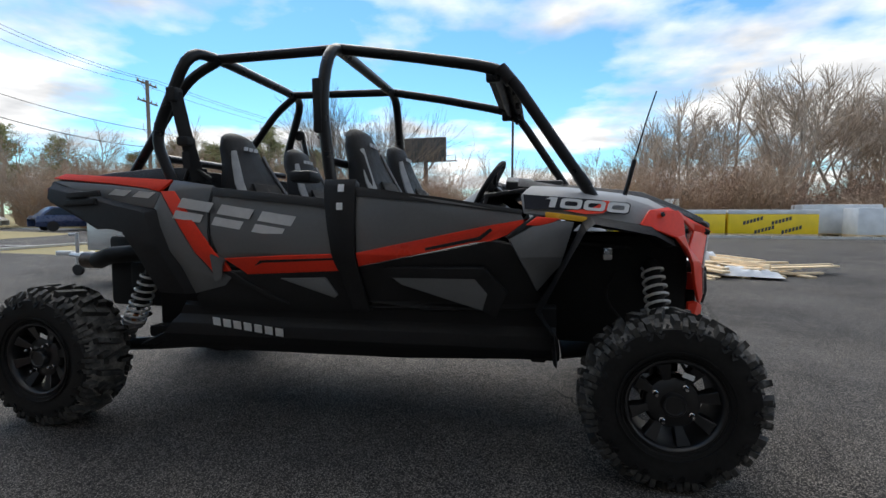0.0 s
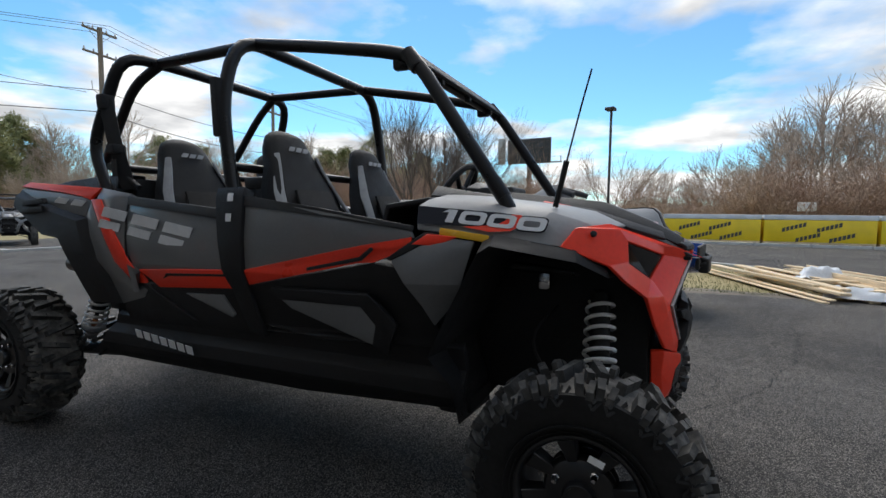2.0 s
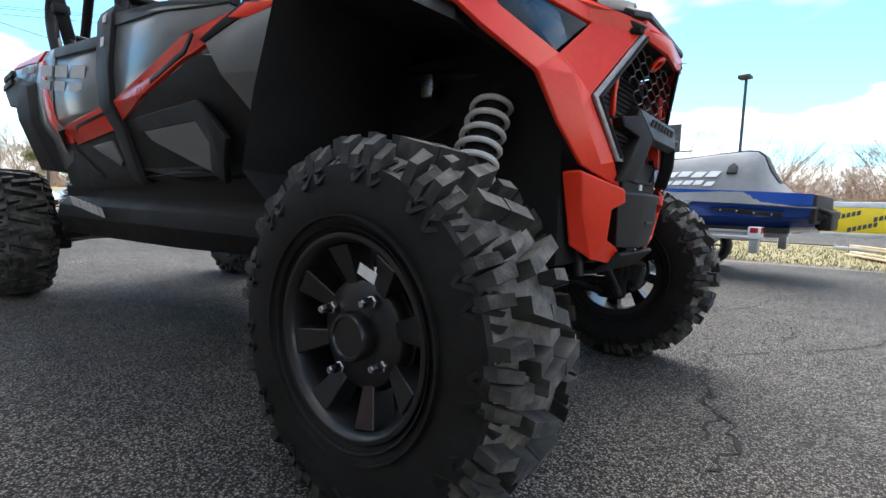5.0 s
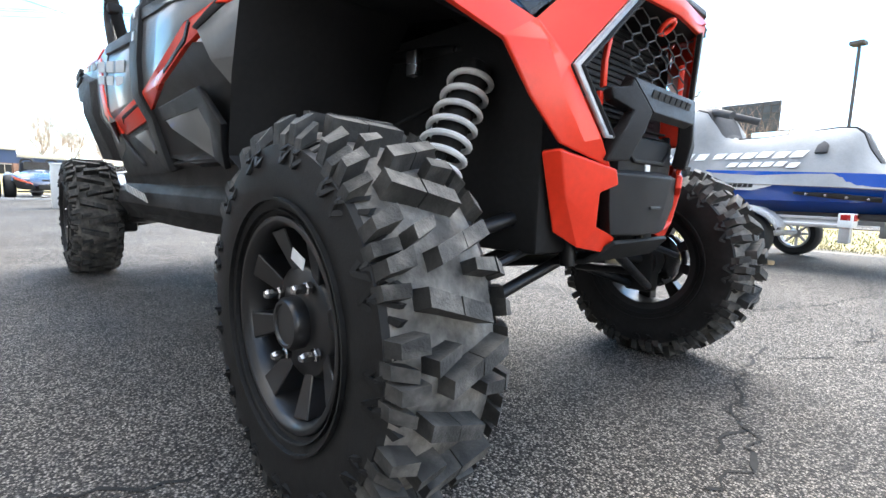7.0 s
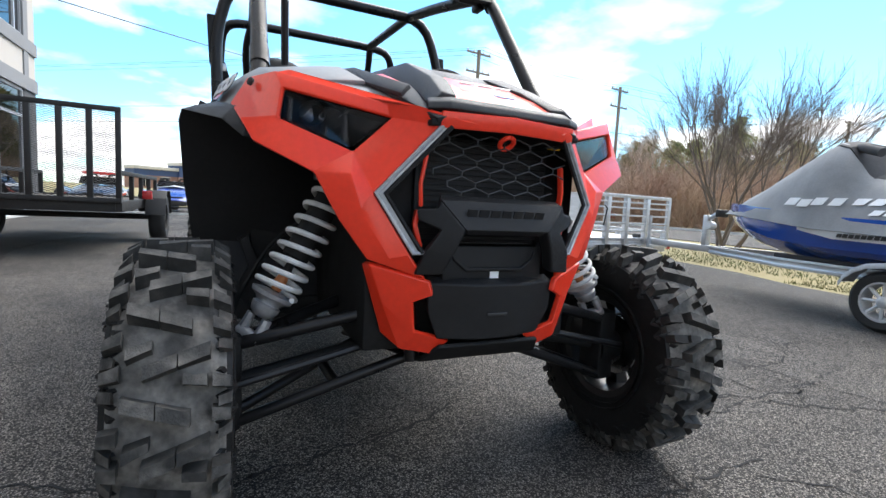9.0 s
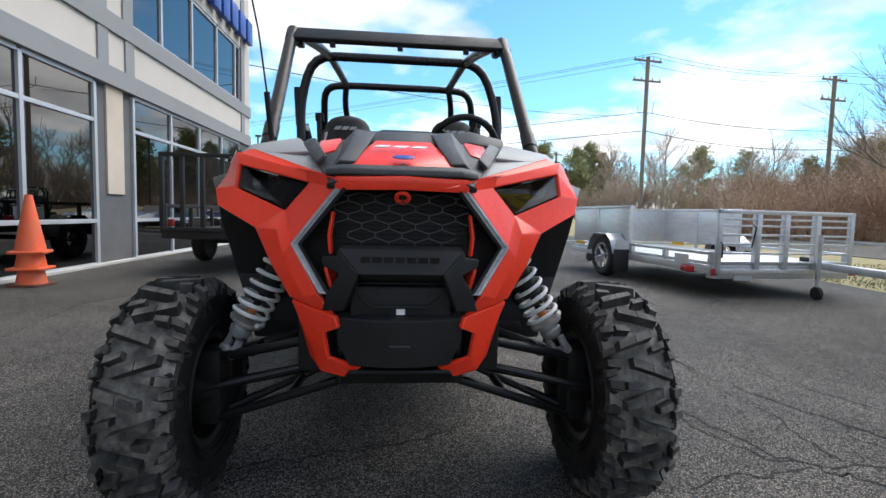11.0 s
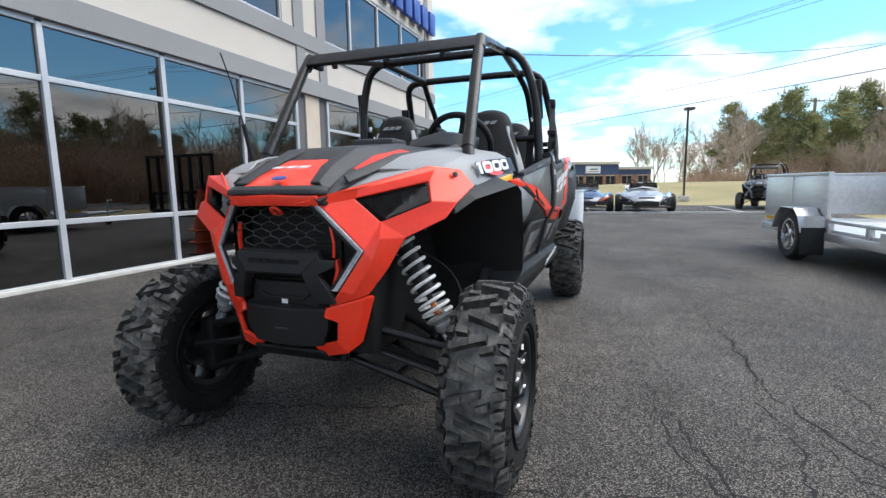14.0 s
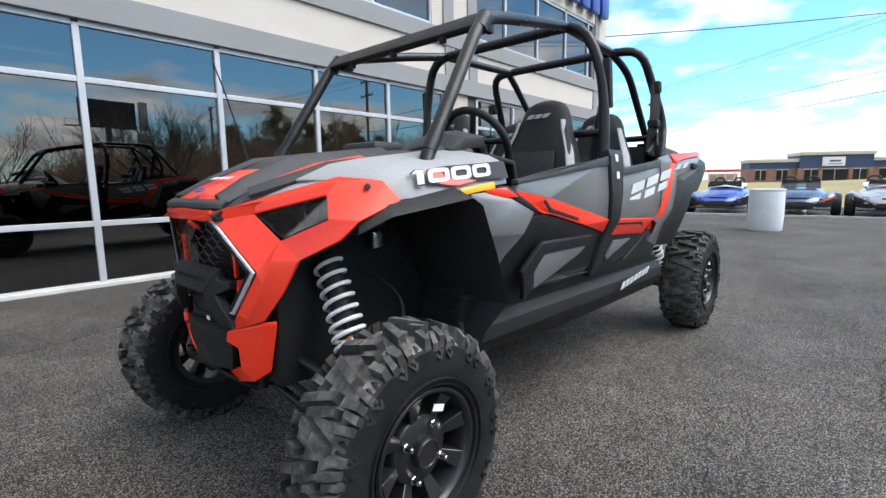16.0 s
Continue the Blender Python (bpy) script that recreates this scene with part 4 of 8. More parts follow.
for r in range(7):
    z0 = 0.972 - rise * r
    half_w = 0.172 if z0 > 0.88 else 0.160
    for k in range(-5, 5):
        a, b = (k * step, z0 + (tip if (k + r) % 2 else -tip)), ((k + 1) * step, z0 + (-tip if (k + r) % 2 else tip))
        if abs(a[0]) > half_w + 0.02 or abs(b[0]) > half_w + 0.02:
            continue
        tube(bm, [(0.262, *a), (0.262, *b)], 0.0019, 5)
        if r < 6 and (k + r) % 2 == 0:
            tube(bm, [(0.262, *a), (0.262, a[0], z0 - rise + tip)], 0.0019, 5)
part("grille_mesh", bm, WIREGREY, utv, "dark grey honeycomb wire grille")
# added plate, blocks the light showing through the gap above the mesh
part("grille_cover", boxes(((0.14, -0.20, 0.984), (0.285, 0.20, 0.998)), bevel=0.003), CHASSIS, utv)
part("tow_hook", finish(tubes([(0.27 + 0.014 * math.cos(a), 0.017 * math.sin(a), 0.965 + 0.012 * math.cos(a)) for a in [k * math.pi / 8 for k in range(17)]], r=0.006, sides=8)), RED, utv, "red tow hook ring")
part("bumper_bar", shell([(0.286, -0.168, 0.824), (0.286, 0.168, 0.824), (0.306, 0.112, 0.760), (0.306, -0.112, 0.760), (0.262, -0.160, 0.836), (0.262, 0.160, 0.836), (0.29, 0.100, 0.748), (0.29, -0.100, 0.748)], [(0, 1, 2, 3), (4, 5, 1, 0), (3, 2, 6, 7)], 0.034, 0.004), BLACKP, utv, "black plastic bumper bar", smooth=18)
for k in range(7):
    bm = word_bars(0.215, 0.030, 7, slant=0.0, gap=0.22, only=k)
    bmesh.ops.transform(bm, matrix=pose(0.2945, 0, 0.793, 0, 0, 90) @ pose(0, 0, 0, 107, 0, 0), verts=bm.verts)
    part("bar_emboss", bm, BLACKP, utv, "embossed lettering block", smooth=0)
part("winch_plate", finish(boxes(((0.19, -0.14, 0.63), (0.25, 0.14, 0.72)), ((0.16, -0.155, 0.60), (0.255, 0.155, 0.636)), bevel=0.008)), BLACKP, utv)
part("paper_tag", boxes(((0.2500, -0.012, 0.6405), (0.2530, 0.012, 0.6600))), WHITE, utv, "small white paper tag", smooth=0)
part("lower_grille", boxes(*[((0.222, -0.125, 0.672 + 0.013 * k), (0.236, 0.125, 0.6765 + 0.013 * k)) for k in range(6)], bevel=0.0015), BLACKP, utv)
part("grille_frame", strip([[(0.246, -0.125, 0.735), (0.226, -0.125, 0.735)], [(0.256, -0.105, 0.690), (0.232, -0.105, 0.690)], [(0.258, -0.075, 0.668), (0.234, -0.075, 0.668)], [(0.258, 0.075, 0.668), (0.234, 0.075, 0.668)], [(0.256, 0.105, 0.690), (0.232, 0.105, 0.690)], [(0.246, 0.125, 0.735), (0.226, 0.125, 0.735)]], 0.010, 0.003), BLACKP, utv)
part("bumper_plate", shell([(0.252, -0.176, 0.632), (0.284, -0.066, 0.630), (0.284, 0.066, 0.630), (0.252, 0.176, 0.632), (0.254, 0.172, 0.560), (0.244, 0.142, 0.495), (0.266, 0.050, 0.492), (0.266, -0.050, 0.492), (0.244, -0.142, 0.495), (0.254, -0.172, 0.560), (0.225, -0.170, 0.646), (0.255, -0.060, 0.643), (0.255, 0.060, 0.643), (0.225, 0.170, 0.646)],
     [(0, 1, 7, 8, 9), (1, 2, 6, 7), (2, 3, 4, 5, 6), (10, 11, 1, 0), (11, 12, 2, 1), (12, 13, 3, 2)], 0.03, 0.004), BLACKP, utv, "black lower bumper plate", smooth=16)
part("bumper_slot", boxes(((0.2760, -0.028, 0.553), (0.2800, 0.028, 0.561)), bevel=0.002), HOODP, utv)
part("skid_plate", strip([[(0.25, -0.14, 0.485), (0.25, 0.14, 0.485)], [(0.20, -0.17, 0.440), (0.20, 0.17, 0.440)], [(-0.40, -0.22, 0.345), (-0.40, 0.22, 0.345)]], 0.012), CHASSIS, utv)

# -- hood --
HX = ((0.292, 1.022, 0.190), (0.215, 1.062, 0.225), (0.10, 1.112, 0.265), (-0.06, 1.160, 0.310), (-0.24, 1.192, 0.350), (-0.42, 1.212, 0.385), (-0.60, 1.232, 0.41))


def hood_z(x, y):
    for (a, za, wa), (b, zb, wb) in zip(HX, HX[1:]):
        if x >= b:
            f = (a - x) / (a - b)
            w = wa + (wb - wa) * f
            return za + (zb - za) * f + 0.012 - 0.035 * min(1.2, abs(y) / w) ** 2
    return HX[-1][1]


def hood_patch(pts, off, th):
    vs = [(x, y, hood_z(x, y) + off) for x, y in pts]
    n = len(pts) // 2
    return shell(vs, [(k, k + 1, len(pts) - 2 - k, len(pts) - 1 - k) for k in range(n - 1)], th, 0.003)


part("hood", strip([[(x, w * q, hood_z(x, w * q)) for q in (-1, -0.75, -0.4, 0, 0.4, 0.75, 1)] for x, z, w in HX], 0.014, 0.003), HOODP, utv, "black moulded hood")
part("hood_lip", strip([[(0.272, q * 0.208, 1.020), (0.269, q * 0.206, 1.035), (0.245, q * 0.200, 1.049)] if abs(q) == 1 else [(0.297, q * 0.20, 1.022), (0.294, q * 0.20, 1.038), (0.272, q * 0.19, 1.052)] for q in (-1, -0.8, -0.4, 0, 0.4, 0.8, 1)], 0.014, 0.004), HOODP, utv, "black hood lip", smooth=22)
part("hood_insert", hood_patch([(0.272, -0.145), (0.20, -0.125), (0.07, -0.085), (0.07, 0.085), (0.20, 0.125), (0.272, 0.145)], 0.016, 0.008), RED, utv, "red hood insert")
for k in range(3):
    bm = word_bars(0.16, 0.016, 3, slant=0.8, gap=0.3, only=k)
    bmesh.ops.transform(bm, matrix=pose(0.165, 0, hood_z(0.165, 0) + 0.0175, 0, 0, 90) @ pose(0, 0, 0, 27, 0, 0), verts=bm.verts)
    part("hood_print", bm, SILVER, utv, "silver lettering shape", smooth=0)
bm = lathe(bmesh.new(), [(0.030, 0), (0.030, 0.004), (0.026, 0.006)], axis=(0.45, 0, 0.9), n=20)
bmesh.ops.transform(bm, matrix=pose(0.245, 0, hood_z(0.245, 0) + 0.017) @ Matrix.Diagonal((0.5, 1, 0.5, 1)), verts=bm.verts)
part("badge", bm, [BLUE], utv, "oval blue badge")
part("hood_scoop", strip([[(0.06, -0.10, hood_z(0.06, 0) + 0.004), (0.06, 0, hood_z(0.06, 0) + 0.008), (0.06, 0.10, hood_z(0.06, 0) + 0.004)], [(-0.05, -0.12, hood_z(-0.05, 0) + 0.024), (-0.05, 0, hood_z(-0.05, 0) + 0.026), (-0.05, 0.12, hood_z(-0.05, 0) + 0.024)], [(-0.42, -0.15, hood_z(-0.42, 0) + 0.012), (-0.42, 0, hood_z(-0.42, 0) + 0.014), (-0.42, 0.15, hood_z(-0.42, 0) + 0.012)]], 0.03, 0.006), HOODP, utv)
for s in (-1, 1):
    part("hood_ridge", strip([[(0.262, s * 0.20, 1.030), (0.262, s * 0.170, 1.062), (0.255, s * 0.130, 1.060)], [(0.15, s * 0.19, hood_z(0.15, 0.19)), (0.15, s * 0.155, hood_z(0.15, 0.155) + 0.034), (0.15, s * 0.105, hood_z(0.15, 0.1) + 0.022)],
                             [(-0.02, s * 0.20, hood_z(-0.02, 0.2)), (-0.02, s * 0.155, hood_z(-0.02, 0.15) + 0.042), (-0.02, s * 0.09, hood_z(-0.02, 0.09) + 0.028)], [(-0.40, s * 0.22, hood_z(-0.4, 0.22)), (-0.38, s * 0.18, hood_z(-0.38, 0.18) + 0.020), (-0.38, s * 0.12, hood_z(-0.38, 0.12) + 0.012)]], 0.012, 0.004), HOODP, utv)
    part("hood_insert", hood_patch([(0.11, s * 0.245), (-0.05, s * 0.275), (-0.22, s * 0.30), (-0.24, s * 0.23), (-0.06, s * 0.205), (0.10, s * 0.205)], 0.006, 0.006), RED, utv, "red hood insert")
    part("hood_side", strip([[(0.20, s * 0.245, 1.06), (0.19, s * 0.22, 1.085)], [(-0.05, s * 0.325, 1.140), (-0.05, s * 0.290, 1.165)], [(-0.42, s * 0.42, 1.19), (-0.42, s * 0.38, 1.215)], [(-0.62, s * 0.46, 1.21), (-0.62, s * 0.40, 1.25)]], 0.012, 0.003), HOODP, utv)
part("cowl_box", boxes(((-0.56, -0.10, 1.215), (-0.40, 0.12, 1.262)), bevel=0.014), HOODP, utv)
part("gauge_hood", strip([[(-0.50, 0.14, 1.215), (-0.50, 0.29, 1.235), (-0.50, 0.44, 1.215)], [(-0.58, 0.13, 1.265), (-0.58, 0.29, 1.298), (-0.58, 0.45, 1.265)], [(-0.72, 0.15, 1.275), (-0.72, 0.29, 1.312), (-0.72, 0.44, 1.275)]], 0.05, 0.008), HOODP, utv, "black gauge hood")
part("dashboard", strip([[(-0.58, y, 1.225 - 0.05 * abs(y)) for y in (-0.56, -0.25, 0, 0.25, 0.56)], [(-0.76, y, 1.20 - 0.05 * abs(y)) for y in (-0.56, -0.25, 0, 0.25, 0.56)], [(-0.80, y, 1.03) for y in (-0.56, -0.25, 0, 0.25, 0.56)], [(-0.66, y, 0.88) for y in (-0.56, -0.25, 0, 0.25, 0.56)]], 0.02, 0.006), BLACKP, utv, "black dashboard")
part("grab_bar", tubes([(-0.74, -0.45, 1.10), (-0.86, -0.42, 1.12), (-0.86, -0.18, 1.12), (-0.74, -0.15, 1.10)], r=0.014, round_=0.05), TUBE, utv)
# steering wheel, rim tilted towards the driver
sw = part("steering_wheel", tubes([(0.165 * math.cos(a), 0.165 * math.sin(a), 0) for a in [k * math.pi / 16 for k in range(33)]], r=0.017, sides=10), SEAT, utv, "black steering wheel")
sw.matrix_basis = pose(-0.835, 0.30, 1.255, 0, -58, 0)
part("spoke", joined(*[tubes([(0.02 * math.cos(a), 0.02 * math.sin(a), -0.03), (0.155 * math.cos(a), 0.155 * math.sin(a), 0)], r=0.014, sides=6) for a in (0.3, 2.84, 4.0, 5.4)], finish(lathe(bmesh.new(), [(0.05, -0.04), (0.055, -0.03), (0.05, 0.0), (0.03, 0.008)], axis=(0, 0, 1), n=16))), BLACKP, sw)
part("steering_column", tubes([(-0.83, 0.30, 1.245), (-0.60, 0.30, 1.08)], r=0.03), CHASSIS, utv)
# antenna on the right wing
ant = part("antenna", joined(tubes([(-0.150, -0.455, 1.165), (-0.135, -0.458, 1.23), (-0.115, -0.462, 1.32)], r=0.010, sides=8)), TUBE, utv, "black whip antenna")
part("whip", tubes([(-0.115, -0.462, 1.32), (-0.07, -0.475, 1.50), (-0.040, -0.49, 1.605)], r=0.0032, sides=6), TUBE, ant)

# -- roll cage --
R = 0.0255
for s in (-1, 1):
    part("front_post", tubes(mir([(-0.285, 0.515, 1.140), (-0.315, 0.505, 1.195), (-0.672, 0.478, 1.715), (-0.80, 0.468, 1.755), (-1.15, 0.44, 1.825), (-1.495, 0.422, 1.884)], s), r=R, sides=12, round_=0.09), TUBE, utv)
    part("post_clamp", tubes(mir([(-0.315, 0.505, 1.195), (-0.355, 0.502, 1.253)], s), r=R + 0.003, sides=12), TUBE, utv)
    part("roof_rail", tubes(mir([(-1.49, 0.42, 1.884), (-2.19, 0.385, 1.886)], s), r=R - 0.001, sides=12), TUBE, utv)
    part("rear_brace", tubes(mir([(-2.17, 0.390, 1.880), (-2.34, 0.425, 1.785), (-2.77, 0.41, 1.28)], s), r=R - 0.002, sides=12, round_=0.10), TUBE, utv)
    part("belt_guide", boxes(((-1.535, s * 0.608, 1.45), (-1.495, s * 0.650, 1.69)), bevel=0.008), WEB, utv, "black seatbelt retractor on the hoop")
    part("seatbelt", strip([mir(p, s) for p in ([(-1.520, 0.620, 1.47), (-1.520, 0.575, 1.47)], [(-1.52, 0.585, 1.30), (-1.52, 0.54, 1.30)], [(-1.42, 0.56, 0.95), (-1.42, 0.52, 0.95)])], 0.003, 0), WEB, utv)
    part("belt_buckle", boxes(((-1.530, s * 0.570, 1.425), (-1.515, s * 0.625, 1.465)), bevel=0.004), CHROME, utv)
    part("seatbelt", strip([mir(p, s) for p in ([(-2.285, 0.640, 1.67), (-2.240, 0.600, 1.67)], [(-2.255, 0.640, 1.48), (-2.205, 0.600, 1.48)], [(-2.215, 0.615, 1.24), (-2.165, 0.575, 1.24)])], 0.008, 0.002), WEB, utv)
    part("belt_guide", boxes(((-2.295, s * 0.585, 1.62), (-2.245, s * 0.650, 1.69)), bevel=0.010), WEB, utv)
    part("belt_guide", boxes(((-2.258, s * 0.585, 1.41), (-2.195, s * 0.650, 1.455)), bevel=0.010), WEB, utv)
    part("belt_tag", boxes(((-2.235, s * 0.64, 1.30), (-2.195, s * 0.643, 1.38))), WEB, utv)
part("middle_hoop", tubes([(-1.440, -0.620, 1.10), (-1.475, -0.622, 1.25), (-1.508, -0.612, 1.62), (-1.495, -0.520, 1.882), (-1.495, 0.520, 1.882), (-1.508, 0.612, 1.62), (-1.475, 0.622, 1.25), (-1.440, 0.620, 1.10)], r=R + 0.002, sides=12, round_=0.13), TUBE, utv)
part("rear_hoop", tubes([(-2.28, -0.622, 1.16), (-2.345, -0.625, 1.31), (-2.405, -0.615, 1.46), (-2.215, -0.560, 1.880), (-2.185, -0.36, 1.888), (-2.185, 0.36, 1.888), (-2.215, 0.560, 1.880), (-2.405, 0.615, 1.46), (-2.345, 0.625, 1.31), (-2.28, 0.622, 1.16)], r=R + 0.001, sides=12, round_=0.11), TUBE, utv)
part("cross_tube", tubes([(-2.39, -0.56, 1.36), (-2.39, 0.56, 1.36)], r=0.020, sides=10), TUBE, utv)
part("cross_tube", tubes([(-1.485, -0.60, 1.33), (-1.485, 0.60, 1.33)], r=0.020, sides=10), TUBE, utv)
visor = part("front_visor", shell([(-0.625, -0.470, 1.685), (-0.625, 0.470, 1.685), (-0.690, 0.475, 1.750), (-0.785, 0.450, 1.770), (-0.785, -0.450, 1.770), (-0.690, -0.475, 1.750)], [(0, 1, 2, 5), (5, 2, 3, 4)], 0.018, 0.006), BLACKP, utv, "black front visor panel")
for s in (-1, 1):
    part("visor_bracket", joined(boxes(((-0.77, s * 0.44, 1.68), (-0.70, s * 0.476, 1.748)), bevel=0.01), tubes(mir([(-0.655, 0.480, 1.675), (-0.705, 0.477, 1.735)], s), r=0.031, sides=10)), TUBE, visor)
for y in (-0.30, 0.0, 0.30):
    part("visor_lip", boxes(((-0.66, y - 0.012, 1.655), (-0.635, y + 0.012, 1.685)), bevel=0.003), BLACKP, visor)
part("front_cross_tube", tubes([(-0.72, -0.47, 1.715), (-0.72, 0.47, 1.715)], r=0.02), TUBE, utv)
part("rear_mirror_pod", boxes(((-2.0, -0.08, 1.27), (-1.86, 0.08, 1.34)), bevel=0.02), BLACKP, utv)

# -- cargo bed --
part("cargo_bed", joined(strip([[(x, -0.60, 1.235), (x, -0.57, z), (x, -0.50, z), (x, -0.48, 1.10), (x, 0.48, 1.10), (x, 0.50, z), (x, 0.57, z), (x, 0.60, 1.235)] for x, z in ((-2.22, 1.315), (-2.45, 1.315), (-2.74, 1.295), (-3.0, 1.262))], 0.012, 0.006),
                         boxes(((-2.26, -0.55, 1.05), (-2.22, 0.55, 1.30)), ((-3.02, -0.62, 1.14), (-2.97, 0.62, 1.26)), bevel=0.012)), BLACKP, utv, "black cargo bed")
for s in (-1, 1):
    part("tail_lamp", boxes(((-3.035, s * 0.54, 1.16), (-3.010, s * 0.68, 1.215)), bevel=0.008), mat("tail_red", (0.25, 0.01, 0.01), 0.2), utv, "dark red tail lamp")
    part("bed_handle", tubes(mir([(-2.27, 0.60, 1.25), (-2.23, 0.61, 1.32), (-2.12, 0.60, 1.25)], s), r=0.012, sides=8), BLACKP, utv)

# -- lettering shapes on the flanks --
SLANT = [(0.0, 0.0), (0.150, 0.0), (0.168, 0.040), (0.018, 0.040)], [(0.026, 0.056), (0.195, 0.056), (0.218, 0.104), (0.050, 0.104)]
MARKS = [(x0, outline) for x0 in (0.0, 0.212, 0.424) for outline in SLANT]
for s in (-1, 1):
    bm = bmesh.new()
    for x0, outline in MARKS:
        bm.faces.new([bm.verts.new((x0 + u - 0.345, v - 0.042, 0)) for u, v in outline])
    bmesh.ops.recalc_face_normals(bm, faces=bm.faces)
    bmesh.ops.solidify(bm, geom=bm.faces[:], thickness=0.003)
    part("flank_print", on_flank(bm, -1.905, 1.050, s, 0.006, roll=-8.5 if s < 0 else 8.5), SILVER, utv, "silver slanted lettering blocks", smooth=0)
    for k in range(7):
        part("rocker_print", on_flank(word_bars(0.39, 0.044, 7, slant=0.0, gap=0.28, only=k), -1.905, 0.527, s, 0.004, roll=-7.5 if s < 0 else 7.5), WHITE, utv, "white lettering block", smooth=0)
    for k in range(2):
        part("tail_print", on_flank(word_bars(0.27, 0.030, 2, slant=1.4, gap=0.32, only=k), -2.46, 1.176, s, 0.010, roll=-5 if s < 0 else 5), SILVER, utv, "silver lettering shape", smooth=0)


# -- seats --
def seat(x, y):
    st = part("seat", finish(strip([[(x + 0.52, y - 0.20, 0.86), (x + 0.53, y, 0.87), (x + 0.52, y + 0.20, 0.86)], [(x + 0.30, y - 0.24, 0.92), (x + 0.30, y, 0.90), (x + 0.30, y + 0.24, 0.92)], [(x + 0.08, y - 0.24, 0.90), (x + 0.08, y, 0.86), (x + 0.08, y + 0.24, 0.90)]], 0.10, 0.02)), SEAT, utv, "black and grey bucket seat")
    prof = ((0.80, 0.06, 0.23), (0.95, 0.02, 0.25), (1.10, -0.03, 0.240), (1.24, -0.075, 0.196), (1.34, -0.105, 0.162), (1.42, -0.125, 0.142), (1.46, -0.133, 0.126), (1.485, -0.140, 0.106), (1.502, -0.146, 0.078), (1.514, -0.152, 0.036))
    bm = bmesh.new()
    rings = []
    for z, dx, w in prof:
        th = 0.078 if z < 1.3 else 0.068 if z < 1.45 else 0.056 if z < 1.49 else 0.038 if z < 1.505 else 0.016
        ring = []
        for k in range(16):
            a = 2 * math.pi * k / 16
            ca, sa = math.cos(a), math.sin(a)
            e_ = 0.62 if z < 1.3 else 0.95
            ex = math.copysign(abs(ca) ** e_, ca) * th
            ring.append(bm.verts.new((x + dx + ex + (0.03 * abs(sa) ** 3 if ca >= -0.1 and z < 1.36 else 0), y + math.copysign(abs(sa) ** (0.7 if z < 1.3 else 0.9), sa) * w, z)))
        rings.append(ring)
    for a, b in zip(rings, rings[1:]):
        for k in range(16):
            bm.faces.new((a[k], a[(k + 1) % 16], b[(k + 1) % 16], b[k]))
    bm.faces.new(rings[0]), bm.faces.new(rings[-1])
    part("backrest", finish(bm), SEAT, st, smooth=60)
    part("back_insert", strip([[(x + 0.137, y - 0.13, 0.88), (x + 0.140, y + 0.13, 0.88)], [(x + 0.070, y - 0.135, 1.10), (x + 0.070, y + 0.135, 1.10)], [(x + 0.010, y - 0.12, 1.235), (x + 0.010, y + 0.12, 1.235)]], 0.014, 0.004), SEATMESH, st, "dark grey cloth insert")
    for q in (-1, 1):
        part("bolster_trim", strip([[(x + 0.085, y + q * 0.245, 1.00), (x + 0.105, y + q * 0.212, 1.00)], [(x + 0.035, y + q * 0.240, 1.12), (x + 0.062, y + q * 0.208, 1.12)], [(x - 0.030, y + q * 0.203, 1.23), (x + 0.002, y + q * 0.172, 1.24)], [(x - 0.070, y + q * 0.158, 1.335), (x - 0.044, y + q * 0.132, 1.345)], [(x - 0.085, y + q * 0.136, 1.40), (x - 0.066, y + q * 0.118, 1.405)]], 0.016, 0.005), SEATGREY, st, "light grey side trim")
    for k in range(3):
        bm = word_bars(0.135, 0.022, 3, slant=0.8, gap=0.25, only=k)
        bmesh.ops.transform(bm, matrix=pose(x - 0.055, y, 1.425, 0, 0, 90) @ pose(0, 0, 0, 72, 0, 0), verts=bm.verts)
        part("head_print", bm, SEATGREY, st, "silver lettering shape", smooth=0)
    return st


for sx in (-1.305, -2.01):
    for sy in (-0.325, 0.325):
        seat(sx, sy)


# the sprung body leans a little to its right: cage, belts and seats follow
LEAN_NAMES = ("front_post", "post_clamp", "roof_rail", "rear_brace", "belt_guide", "seatbelt", "belt_buckle", "belt_tag", "middle_hoop", "rear_hoop", "cross_tube", "front_visor", "visor_bracket", "visor_lip", "front_cross_tube", "seat", "backrest", "back_insert", "bolster_trim", "head_print")
for o in utv.children_recursive:
    if o.type == "MESH" and o.name.split(".")[0] in LEAN_NAMES:
        for v in o.data.vertices:
            v.co.y -= 0.050 * max(0.0, v.co.z - 1.12) / 0.76 * (0.5 + 0.5 * min(1.0, max(0.0, -v.co.x / 2.2)))


